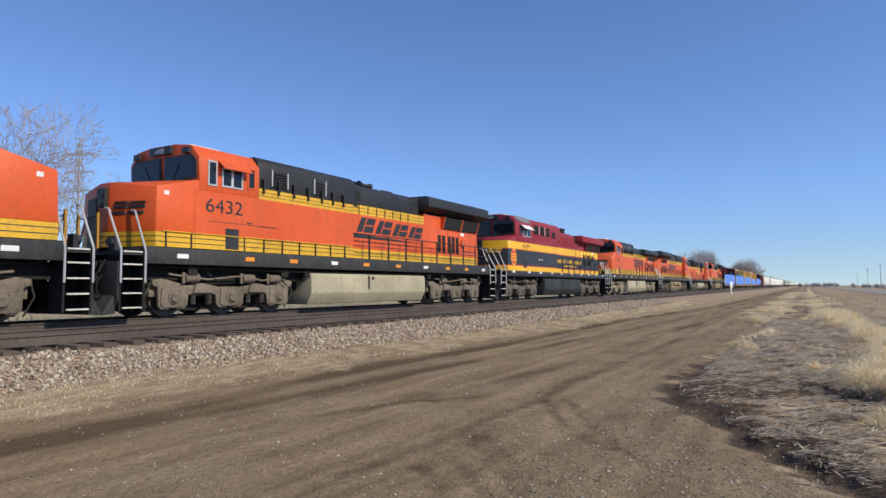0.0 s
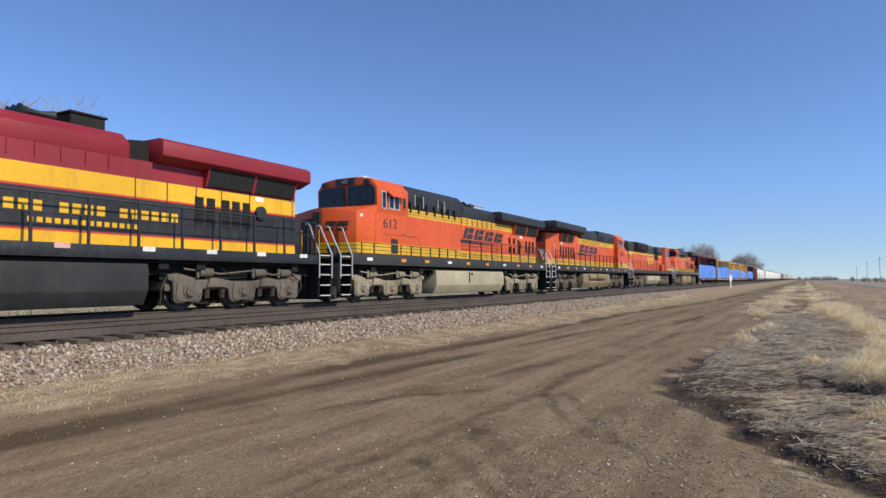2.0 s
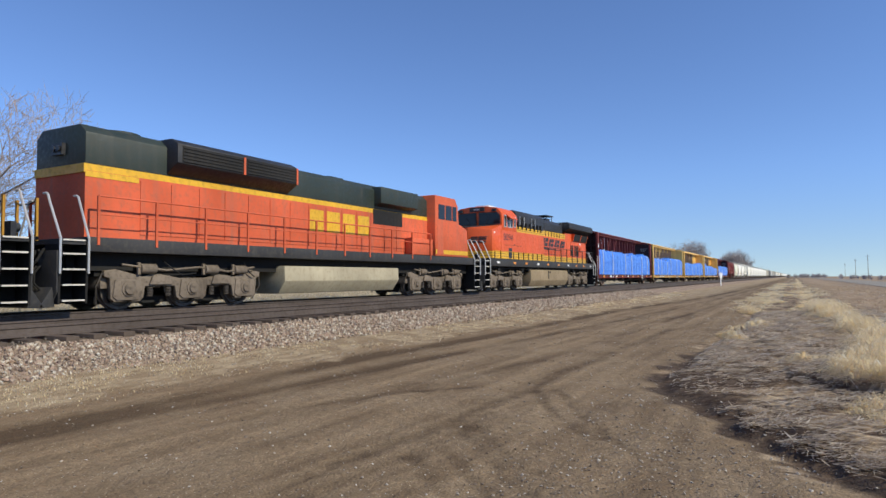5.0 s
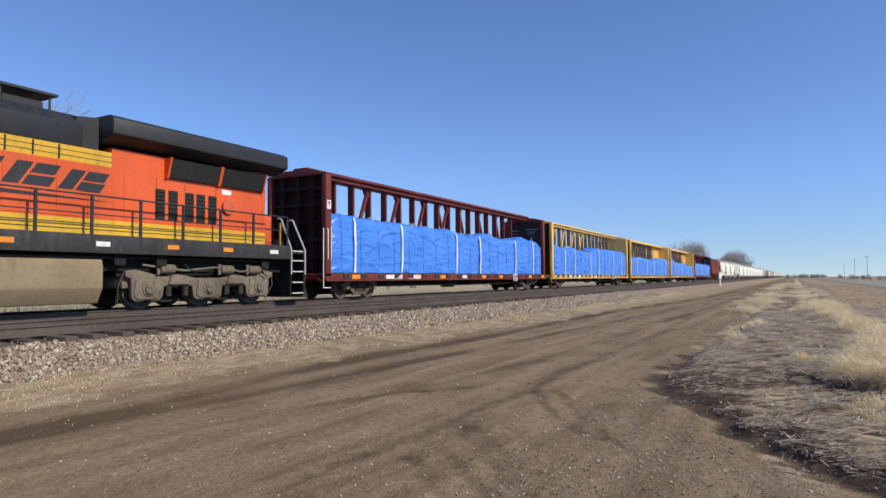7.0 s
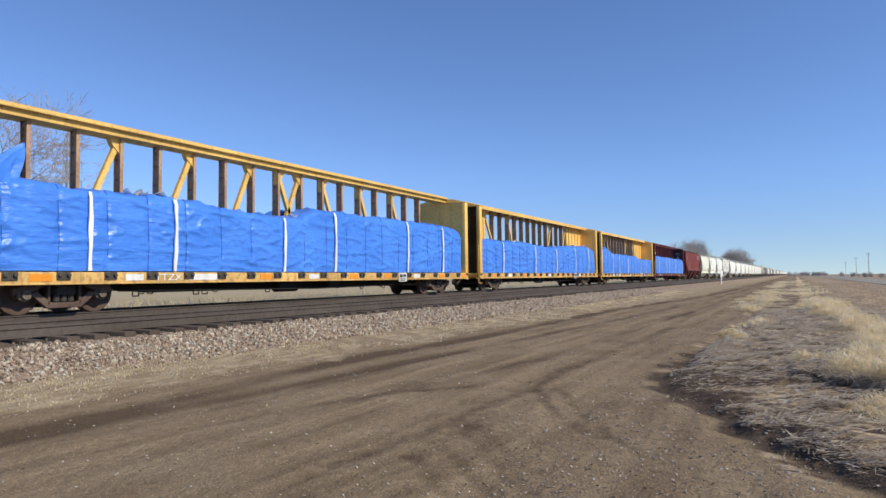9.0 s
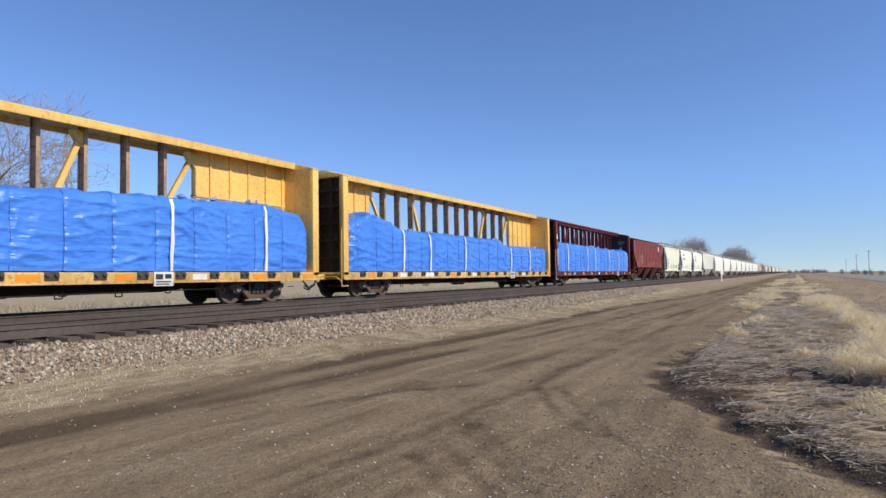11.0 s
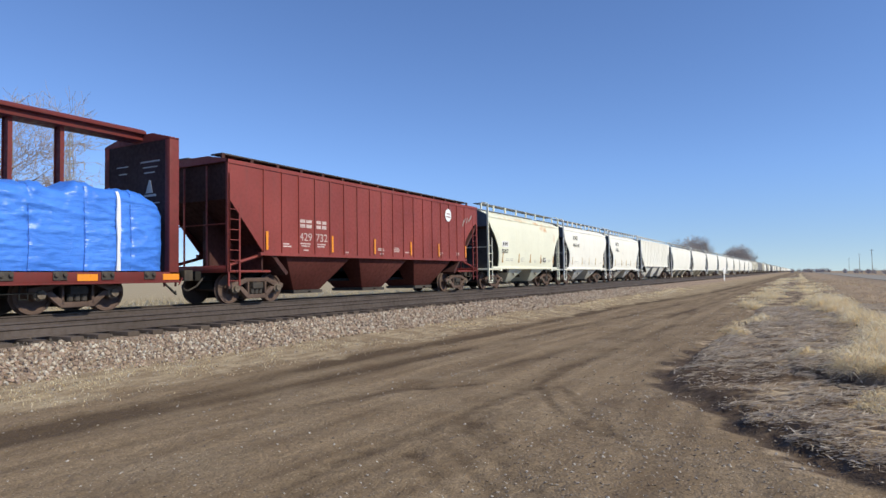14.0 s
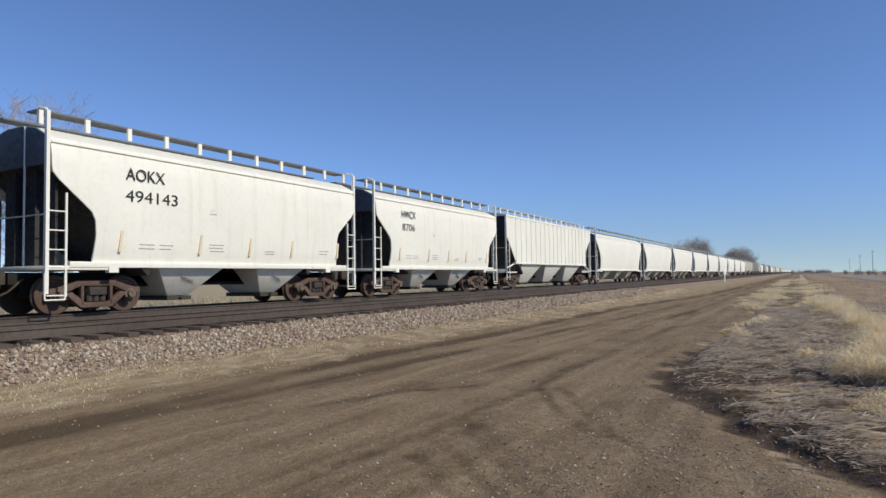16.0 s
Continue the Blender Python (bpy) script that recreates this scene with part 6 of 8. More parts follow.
def lumber_load(label, tops, straps, seed, flap=False, L=23.0):
    """Stacks of timber in a blue tarpaulin on the camera side of the beam and on the far side; tops: (y, height) along the car."""
    rng = random.Random(seed)
    T = thing("tarped_lumber", label, "lumber load", "tarped loads on the cars")
    y0, y1 = 0.42, L - 0.40
    cords = [1.0 + 1.195 * k + rng.uniform(-0.06, 0.06) for k in range(18)]
    loose = [0.5 + 0.5 * noise.noise(Vector((c * 0.31, seed, 0.5))) for c in cords]
    for side in (1, -1):
        vs, fs = [], []
        ny, nz, nt = 560, 40, 8
        ring = nz + nt + 1
        for j in range(ny + 1):
            y = y0 + (y1 - y0) * j / ny
            top = lerp_table(tops, y) + 0.02 * noise.noise(Vector((y * 2.6, 0, seed)))
            pull = sum(math.exp(-((y - sy) / 0.12) ** 2) for sy in straps)
            groove = sum(math.exp(-((y - q) / 0.045) ** 2) for q in cords)
            a = max([q for q in cords if q <= y], default=y0)
            b = min([q for q in cords if q > y], default=y1)
            puff = math.sin(math.pi * (y - a) / max(0.2, b - a)) ** 0.7
            slack = 0.4 + 0.6 * lerp_table(list(zip(cords, loose)), y)
            pinch = 0.16 * (max(0, 1 - (y - y0) / 0.45) ** 2 + max(0, 1 - (y1 - y) / 0.45) ** 2)
            gather = min(1.0, groove + pull)
            for i in range(ring):
                if i <= nz:
                    u = i / nz
                    x, z = 1.33 - pinch, 1.0 + (top - 1.0) * u
                    wide = noise.noise(Vector((y * 0.45, z * 0.9, seed + 3)))
                    lies = fold(Vector((y * 0.50 + 0.3 * z, z * 2.6, seed)), 4.0) * (0.35 + 0.65 * max(0.0, noise.noise(Vector((y * 0.8, z, seed + 7))) + 0.45))
                    slant = fold(Vector((y * 1.5 + z * 1.2, z * 2.2 - y * 0.8, seed + 2)), 3.0) * max(0.0, noise.noise(Vector((y * 0.6, z * 0.7, seed + 5))) + 0.25)
                    fine = fold(Vector((y * 2.0, z * 7.0, seed + 9)), 2.6) * gather
                    x += 0.045 * puff * math.sin(math.pi * min(1, u * 1.05)) * slack + 0.03 * wide
                    hair = fold(Vector((y * 0.9, z * 6.0 + 0.4 * y, seed + 12)), 3.5) * max(0.0, noise.noise(Vector((y * 0.5, z * 1.1, seed + 14))) + 0.3)
                    x += 0.055 * lies + 0.055 * slant + 0.030 * fine + 0.022 * hair - 0.045 * pull * (1 - 0.3 * u) - 0.030 * groove
                    x += 0.010 * noise.noise(Vector((y * 7, z * 9, seed)))
                    if u > 0.90:
                        x -= 0.10 * ((u - 0.90) / 0.10) ** 2
                else:
                    u = (i - nz) / nt
                    x = (1.23 - pinch) * (1 - u) + 0.24 * u
                    z = top + 0.05 * noise.noise(Vector((y * 1.7, x * 1.5, seed + 4))) + 0.07 * fold(Vector((y * 1.3, x * 1.6, seed + 1))) + 0.07 * math.sin(u * 3.1) - 0.03 * groove
                vs.append((x * side, y, z))
        for j in range(ny):
            for i in range(ring - 1):
                fs.append((j * ring + i, j * ring + i + 1, (j + 1) * ring + i + 1, (j + 1) * ring + i))
        for j in (0, ny):          # the ends close the bundle
            base = len(vs)
            vs.append((0.24 * side, y0 if j == 0 else y1, 1.0))
            fs.append(tuple(j * ring + i for i in range(ring)) + (base,))
        part("tarpaulin", Mesh().add(vs, fs), "tarp", T)
        if side == 1:
            for sy in straps:
                top = lerp_table(tops, sy)
                vs, fs = [], []
                for k in range(13):
                    u = k / 12
                    z = 1.0 + (top - 1.02) * u
                    xx = 1.378 + 0.035 * math.sin(math.pi * u) - (0.06 if k == 12 else 0)
                    yy = sy + 0.010 * math.sin(4 * u + sy) + 0.006 * math.sin(17 * u + 3 * sy)
                    w = 0.046 + 0.010 * math.sin(9 * u + sy)
                    vs += [(xx + 0.010, yy - w, z), (xx + 0.014, yy + w, z), (xx - 0.03, yy + w, z), (xx - 0.03, yy - w, z)]
                for k in range(12):
                    for c in range(4):
                        fs.append((4 * k + c, 4 * k + (c + 1) % 4, 4 * k + 4 + (c + 1) % 4, 4 * k + 4 + c))
                fs += [(0, 1, 2, 3), (48, 51, 50, 49)]
                part("strap", Mesh().add(vs, fs), "plastic", T, "white strap")
            for c in cords:
                if c > y1 - 0.1 or min(abs(c - q) for q in straps) < 0.25:
                    continue
                top = lerp_table(tops, c)
                part("cord", Mesh().path([(1.335, c, 1.0), (1.352, c + 0.02, 1 + 0.35 * (top - 1)), (1.345, c - 0.01, 1 + 0.75 * (top - 1)), (1.29, c, top - 0.03), (1.18, c, top + 0.05)], 0.006, 5), "cord", T)
        for end in (y0 - 0.02,) if side == 1 else ():          # white inner film peeping out at the ends
            top = lerp_table(tops, end)
            vs = []
            for k in range(7):
                for q in range(6):
                    zz = top - 0.62 + 0.11 * k
                    vs.append((0.80 + 0.105 * q + 0.03 * math.sin(5 * q + k), end + 0.05 + 0.05 * math.sin(3 * q + 2 * k + seed), zz + 0.04 * math.sin(4 * q + seed)))
            fs = [(k * 6 + q, k * 6 + q + 1, k * 6 + q + 7, k * 6 + q + 6) for k in range(6) for q in range(5)]
            n = len(vs)
            vs += [(x, y + 0.02, z) for x, y, z in vs]
            fs += [tuple(i + n for i in reversed(f)) for f in fs]
            part("inner_film", Mesh().add(vs, fs), "plastic", T, "white film at the open end")
    if flap:
        vs, fs = [], []
        n, rows = 20, 9
        for j in range(rows):
            v = j / (rows - 1)
            for i in range(n):
                a = 2 * math.pi * i / n
                r = (1 - v) ** 0.8 * (1 + 0.22 * math.sin(5 * a + 4 * v) + 0.15 * math.sin(9 * a)) + 0.03
                vs.append((0.95 - 0.10 * v + 0.34 * r * math.cos(a), 0.95 + 0.75 * v ** 1.4 + 0.55 * r * math.sin(a), 2.62 + 1.25 * v + 0.05 * math.sin(3 * a)))
        for j in range(rows - 1):
            for i in range(n):
                fs.append((j * n + i, j * n + (i + 1) % n, (j + 1) * n + (i + 1) % n, (j + 1) * n + i))
        fs.append(tuple(range((rows - 1) * n, rows * n)))
        part("loose_flap", Mesh().add(vs, fs), "tarp", T, "flap of tarpaulin blown up")
    for k in range(5):
        y = rng.uniform(3, 21)
        z = lerp_table(tops, y) + 0.02
        m = Mesh()
        w, l = rng.uniform(0.10, 0.22), rng.uniform(0.3, 0.7)
        pts = [(0.9 + 0.05 * math.sin(3 * u), y + l * u / 4, z + 0.05 + 0.09 * math.sin(1.9 * u + k)) for u in range(5)]
        vs = [(x + dx, yy, zz + (0.06 if dx else 0)) for x, yy, zz in pts for dx in (0, w)] + [(x + dx, yy, zz - 0.02) for x, yy, zz in pts for dx in (0, w)]
        fs = []
        for u in range(4):
            fs += [(2 * u, 2 * u + 1, 2 * u + 3, 2 * u + 2), (10 + 2 * u, 12 + 2 * u, 13 + 2 * u, 11 + 2 * u)]
        part("torn_film", m.add(vs, fs), "plastic", T, "scrap of white film")
    return T


# ------------------------------------------------------------------ covered hoppers
def running_board(parent, y0, y1, z, mat, postmat, simple=False, gap=1.1):
    m = Mesh()
    for x in (-0.75, 0.75):
        m.box(x - 0.24, x + 0.24, y0, y1, z - 0.02, z + 0.02)
    part("roof_walk", m, mat, parent)
    n = int((y1 - y0) / gap)
    if simple:
        m = Mesh()
        for k in range(n + 1):
            y = y0 + 0.05 + k * (y1 - y0 - 0.1) / n
            m.box(0.94, 1.0, y - 0.05, y + 0.05, z - 0.24, z)
        tagged(part("walk_supports", m, postmat, parent), kind="stuff")
        return
    pm = Mesh().box(-0.03, 0.03, -0.06, 0.06, -0.32, 0.0).mesh("walk_support", MAT[postmat])
    for k in range(n + 1):
        for x in (-0.97, 0.97):
            part("walk_support", pm, None, parent, at=(x, y0 + 0.05 + k * (y1 - y0 - 0.1) / n, z))


def ladder(parent, x, y, z0, z1, mat, rungs=8, w=0.42):
    m = Mesh().box(x - 0.02, x + 0.02, y - 0.025, y + 0.025, z0, z1).box(x - 0.02, x + 0.02, y + w - 0.025, y + w + 0.025, z0, z1 * 0.74)
    for k in range(rungs):
        z = z0 + 0.15 + k * (z1 * 0.74 - z0 - 0.2) / (rungs - 1)
        m.tube((x, y, z), (x, y + w, z), 0.014, 6)
    part("ladder", m, mat, parent)


def bays(parent, ys, mat, z_top, spread, depth=0.34, simple=False, foot=0.34):
    for yc in ys:
        m = Mesh()
        t, b = spread, foot
        vs = [(-1.35, yc - t, z_top), (1.35, yc - t, z_top), (1.35, yc + t, z_top), (-1.35, yc + t, z_top),
              (-0.70, yc - b, depth), (0.70, yc - b, depth), (0.70, yc + b, depth), (-0.70, yc + b, depth)]
        m.add(vs, [(0, 1, 2, 3), (4, 7, 6, 5), (0, 4, 5, 1), (1, 5, 6, 2), (2, 6, 7, 3), (3, 7, 4, 0)])
        h = part("hopper_bay", m, mat, parent, "", (0, 0, 0), 0.015)
        None if simple else part("outlet_gate", Mesh().box(-0.78, 0.78, yc - b - 0.06, yc + b + 0.06, depth - 0.12, depth - 0.004).tube((-0.9, yc, depth - 0.06), (0.9, yc, depth - 0.06), 0.03), "darktruck", h)


def ribbed_hopper(label, mat, length, panels, bay_ys, group="covered hoppers of the train", marks=True, simple=False, trim=None):
    """A flat-sided covered hopper with posts between the side panels; body ends at y = 0 and length."""
    H = thing("covered_hopper", label, "hopper car", group)
    L = length
    trim = trim or mat
    m = Mesh()
    top, bot, hip = 4.28, 1.58, 1.62
    for s in (-1, 1):
        side = [(0.10, top), (L - 0.05, top), (L - 0.05, 3.45), (L - 0.35, 3.36), (L - 0.8, 3.02), (L - 1.2, 2.66), (L - 1.38, 2.42), (L - 1.38, bot), (1.45, bot), (0.10, 3.1)]
        m.prism(side, "x", s * 1.40, s * 1.44)
    part("side", m, mat, H)
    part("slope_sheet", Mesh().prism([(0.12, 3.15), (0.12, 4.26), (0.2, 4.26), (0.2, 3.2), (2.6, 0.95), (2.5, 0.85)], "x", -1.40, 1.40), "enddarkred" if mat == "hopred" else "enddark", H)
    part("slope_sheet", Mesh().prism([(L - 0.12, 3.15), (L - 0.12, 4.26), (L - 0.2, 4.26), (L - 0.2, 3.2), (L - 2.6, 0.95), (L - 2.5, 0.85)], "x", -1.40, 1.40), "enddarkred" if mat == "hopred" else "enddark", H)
    part("roof", Mesh().prism([(-1.46, top - 0.03), (-1.46, top + 0.04), (-0.6, top + 0.20), (0.6, top + 0.20), (1.46, top + 0.04), (1.46, top - 0.03)], "y", 0.0, L), mat, H)
    part("side_sill", Mesh().box(1.36, 1.47, 1.3, L - 1.3, bot - 0.10, bot).box(-1.47, -1.36, 1.3, L - 1.3, bot - 0.10, bot).box(1.38, 1.47, 0.0, L, 4.20, 4.30).box(-1.47, -1.38, 0.0, L, 4.20, 4.30), trim, H)
    step = (L - 2.9) / panels
    if simple:
        posts = Mesh()
        for k in range(panels + 1):
            y = 1.45 + k * step
            posts.box(1.44, 1.475, y - 0.025, y + 0.025, bot, top - 0.06)
        tagged(part("side_posts", posts, mat, H), kind="stuff")
    for k in range(0 if simple else panels + 1):
        y = 1.45 + k * step
        for s in (-1, 1):
            part("side_post", Mesh().box(min(s * 1.44, s * 1.475), max(s * 1.44, s * 1.475), y - 0.025, y + 0.025, bot, top - 0.06), mat, H)
    running_board(H, 0.2, L - 0.2, 4.56 if mat == "hopred" else 4.74, "darktruck" if mat == "hopred" else "silver", "enddarkred" if mat == "hopred" else mat, simple)
    # dark panel added to close the bright triangle below the front slope sheet
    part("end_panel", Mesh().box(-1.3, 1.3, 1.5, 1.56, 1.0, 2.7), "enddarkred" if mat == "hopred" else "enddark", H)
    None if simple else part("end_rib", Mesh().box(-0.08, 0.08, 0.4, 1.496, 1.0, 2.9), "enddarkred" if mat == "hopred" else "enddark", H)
    for y, d in ((0.0, 1), (L, -1)):
        for s in ((1,) if simple else (-1, 1)):
            part("corner_post", Mesh().box(min(s * 1.36, s * 1.45), max(s * 1.36, s * 1.45), min(y, y + d * 0.09), max(y, y + d * 0.09), 0.95, 4.24), trim, H)
            ladder(H, s * 1.43, y + 0.05 if d > 0 else y - 0.5, 0.55, 3.9, trim)
            part("end_brace", Mesh().path([(s * 1.3, y + d * 1.5, 1.5), (s * 1.3, y + d * 0.1, 1.15)], 0.05), trim, H)
        part("end_sill", Mesh().box(-1.42, 1.42, min(y, y + d * 0.16), max(y, y + d * 0.16), 0.98, 1.16).box(-1.3, 1.3, min(y, y + d * 1.9), max(y, y + d * 1.9), 0.95, 1.02), trim, H, "", (0, 0, 0), 0.01)
        part("cross_rung", Mesh().path([(-1.35, y + d * 0.05, 2.4), (1.35, y + d * 0.05, 2.4)], 0.02).path([(-0.5, y + d * 0.05, 1.1), (-0.5, y + d * 0.05, 4.2)], 0.03).path([(0.5, y + d * 0.05, 1.1), (0.5, y + d * 0.05, 4.2)], 0.03), trim, H)
        None if simple else coupler(H, y - d * 0.5, -d)
    # second box is a dark filler for the shaded space between the bays
    part("centre_sill", Mesh().box(-0.3, 0.3, -0.2, L + 0.2, 0.72, 1.0).box(-0.30, 0.30, 2.6, L - 2.6, 0.62, 1.46), "under", H)
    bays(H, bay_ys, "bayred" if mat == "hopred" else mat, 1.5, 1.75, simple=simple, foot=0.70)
    freight_truck(H, 1.55, simple), freight_truck(H, L - 1.6, simple)
    if marks:
        for s in (1,):
            lettering("429", 0.38, "fadedwhite", H, (1.448, 3.42, 2.02), s, width=0.62)
            lettering("732", 0.38, "fadedwhite", H, (1.448, 4.25, 2.02), s, width=0.60)
            for k, (y, w) in enumerate(((3.12, 0.27), (3.45, 0.27), (3.98, 0.22), (4.27, 0.24))):
                part("owner_mark", Mesh().box(1.44, 1.448, y, y + w, 2.46, 2.58), "fadedwhite", H)
                part("owner_mark", Mesh().box(1.44, 1.448, y, y + w, 2.63, 2.74), "fadedwhite", H)
            for z, ya, yb in ((1.90, 3.15, 3.65), (1.90, 4.0, 4.45), (1.82, 3.2, 3.62), (1.82, 4.02, 4.4), (1.68, 3.3, 3.55), (1.86, 2.3, 2.6), (1.78, 2.25, 2.7), (1.86, 7.7, 8.1), (1.80, 7.7, 8.15), (1.66, 7.85, 8.1), (1.66, 5.6, 5.8), (1.92, 8.9, 9.2), (1.85, 8.8, 9.3), (1.78, 8.85, 9.25), (1.76, 9.7, 10.05), (1.82, 12.7, 13.0), (1.74, 12.7, 12.95), (1.84, 14.4, 14.7), (1.76, 14.4, 14.7)):
                part("stencil", Mesh().box(1.44, 1.447, ya, yb, z, z + 0.04), "fadedwhite", H)
            part("emblem", Mesh().lathe([(1.477, 0.30), (1.483, 0.30)], 24), "plastic", H, "", (0, 13.55, 3.66))
            part("emblem_mark", Mesh().box(1.484, 1.488, 13.36, 13.74, 3.56, 3.60).box(1.484, 1.488, 13.4, 13.7, 3.70, 3.74), "hopred", H)
            for k, (y, z, h) in enumerate(((15.05, 3.25, 0.25), (15.2, 3.45, 0.16), (15.45, 3.42, 0.24), (15.7, 3.5, 0.14), (15.9, 3.62, 0.2))):
                part("chalk_mark", Mesh().prism([(y, z), (y + 0.05, z - 0.02), (y + 0.16, z + h), (y + 0.10, z + h + 0.03)], "x", 1.477, 1.481), "hopgrey", H)
        for y in (1.52, 4.76, 7.4, 10.1, 12.55, 15.3):
            part("reflector", Mesh().box(1.478, 1.484, y, y + 0.1, 1.66, 2.25), "reflector", H)
    return H


def curved_hopper(label, mat, length, number="", owner="", bay_ys=(), group="covered hoppers of the train", simple=False, stain=False, arch="wide"):
    """A smooth-sided covered hopper with arched end openings; body ends at y = 0 and length."""
    H = thing("covered_hopper", label, "hopper car", group)
    L = length
    prof = [(1.38, 1.20), (1.45, 1.6), (1.49, 2.3), (1.50, 3.0), (1.47, 3.60), (1.40, 3.97)]
    ins = [(1.20, 1.34), (1.6, 1.33), (2.1, 1.26), (2.5, 1.08), (2.85, 0.80), (3.2, 0.46), (3.45, 0.22), (3.62, 0.10), (4.4, 0.10)]
    if arch == "low":
        ins = [(1.20, 1.10), (1.9, 1.16), (2.3, 1.12), (2.45, 1.02), (2.8, 0.60), (3.18, 0.16), (3.3, 0.10), (4.4, 0.10)]
    cols = 12
    m = Mesh()
    for s in (-1, 1):
        vs, fs = [], []
        zs = [1.20 + (3.97 - 1.20) * i / 16 for i in range(17)]
        for z in zs:
            x = lerp_table([(b, a) for a, b in prof], z)
            a = lerp_table(ins, z)
            for k in range(cols + 1):
                vs.append((s * x, a + (L - 2 * a) * k / cols, z))
        nrow = cols + 1
        for i in range(16):
            for k in range(cols):
                fs.append((i * nrow + k, i * nrow + k + 1, (i + 1) * nrow + k + 1, (i + 1) * nrow + k))
        n = len(vs)
        vs += [(x - s * 0.05, y, z) for x, y, z in vs]
        fs += [tuple(q + n for q in reversed(f)) for f in fs]
        edge = [i * nrow for i in range(17)]
        edge2 = [i * nrow + cols for i in range(17)]
        for e in (edge, edge2):
            fs += [(a, b, b + n, a + n) for a, b in zip(e, e[1:])]
        m.add(vs, fs)
    part("side", m, mat, H)
    part("roof", Mesh().prism([(-1.42, 3.93), (-1.40, 4.06), (-0.85, 4.34), (-0.3, 4.44), (0.3, 4.44), (0.85, 4.34), (1.40, 4.06), (1.42, 3.93)], "y", 0.08, L - 0.08), mat, H)
    part("top_seam", Mesh().box(1.40, 1.445, 0.1, L - 0.1, 3.94, 3.98).box(-1.445, -1.40, 0.1, L - 0.1, 3.94, 3.98), mat, H)
    part("side_sill", Mesh().box(1.30, 1.44, 0.55, L - 0.55, 1.10, 1.24).box(-1.44, -1.30, 0.55, L - 0.55, 1.10, 1.24), mat, H, "", (0, 0, 0), 0.01)
    for y, d in ((0.0, 1), (L, -1)):
        # end sheets and roof end carry their shade as dark paint
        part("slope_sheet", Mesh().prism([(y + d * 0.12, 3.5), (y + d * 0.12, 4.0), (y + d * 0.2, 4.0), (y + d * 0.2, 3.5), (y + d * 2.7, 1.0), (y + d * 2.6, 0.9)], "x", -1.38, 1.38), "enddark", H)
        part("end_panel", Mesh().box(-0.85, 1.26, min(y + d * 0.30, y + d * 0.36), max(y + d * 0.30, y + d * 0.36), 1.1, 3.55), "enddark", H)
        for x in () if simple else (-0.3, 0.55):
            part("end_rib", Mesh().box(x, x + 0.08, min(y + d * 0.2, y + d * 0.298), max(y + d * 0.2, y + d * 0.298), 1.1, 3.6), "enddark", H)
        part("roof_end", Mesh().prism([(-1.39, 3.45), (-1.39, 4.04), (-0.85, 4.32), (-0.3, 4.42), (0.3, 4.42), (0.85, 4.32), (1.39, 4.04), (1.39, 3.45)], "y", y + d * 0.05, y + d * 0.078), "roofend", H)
    running_board(H, 0.05, L - 0.05, 4.73, "walkgrey", mat, simple, 1.62 if stain else 1.05)
    for y, d in ((0.0, 1), (L, -1)):
        for s in ((1,) if simple else (-1, 1)):
            # far-side posts and ladders get the shaded colour too
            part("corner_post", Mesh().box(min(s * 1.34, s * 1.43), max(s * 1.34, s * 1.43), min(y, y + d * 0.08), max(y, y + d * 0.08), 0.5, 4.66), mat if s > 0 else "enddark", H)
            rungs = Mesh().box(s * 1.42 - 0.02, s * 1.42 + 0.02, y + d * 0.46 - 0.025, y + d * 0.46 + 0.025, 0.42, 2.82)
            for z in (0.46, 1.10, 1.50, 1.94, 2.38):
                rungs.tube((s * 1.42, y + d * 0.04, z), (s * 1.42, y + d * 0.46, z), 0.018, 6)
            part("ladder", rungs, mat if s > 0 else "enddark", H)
            part("grab_rail", Mesh().path([(s * 1.40, y + d * 0.03, 4.55), (s * 1.34, y + d * 0.03, 4.70), (s * 1.05, y + d * 0.03, 4.76)], 0.03), mat, H)
            part("sill_step", Mesh().path([(s * 1.42, y, 0.95), (s * 1.42, y, 0.36), (s * 1.42, y + d * 0.45, 0.36), (s * 1.42, y + d * 0.45, 0.95)], 0.02), mat, H)
            part("jacking_pad", Mesh().box(min(s * 1.3, s * 1.45), max(s * 1.3, s * 1.45), min(y + d * 1.5, y + d * 1.75), max(y + d * 1.5, y + d * 1.75), 0.98, 1.14), mat, H)
        part("end_sill", Mesh().box(-1.42, 1.42, min(y, y + d * 1.6), max(y, y + d * 1.6), 1.04, 1.14), mat, H, "", (0, 0, 0), 0.01)
        part("cross_rung", Mesh().path([(-1.35, y + d * 0.05, 2.3), (1.35, y + d * 0.05, 2.3)], 0.018).path([(0.45, y + d * 0.05, 1.1), (0.45, y + d * 0.05, 4.4)], 0.025), mat, H)
        None if simple else coupler(H, y - d * 0.5, -d)
    # sill, and a dark block added where shade fills the gap between bays
    part("centre_sill", Mesh().box(-0.3, 0.3, -0.2, L + 0.2, 0.72, 1.0).box(-0.30, 0.30, 2.6, L - 2.8, 0.62, 1.12), "under", H)
    bays(H, bay_ys, mat if not simple else "hopcream", 1.14, 1.12, simple=simple)
    freight_truck(H, 1.45, simple), freight_truck(H, L - 1.75, simple)
    if not simple:
        if stain:
            lettering(number, 0.34, "sill", H, (1.505, 2.06, 2.0), 1, width=0.92)
        elif number:
            lettering(owner, 0.44, "sill", H, (1.512, 2.45, 3.30), 1, width=1.12) if owner else None
            lettering(number, 0.42, "sill", H, (1.512, 2.66 if len(number) > 4 else 2.45, 2.76), 1, width=0.255 * len(number))
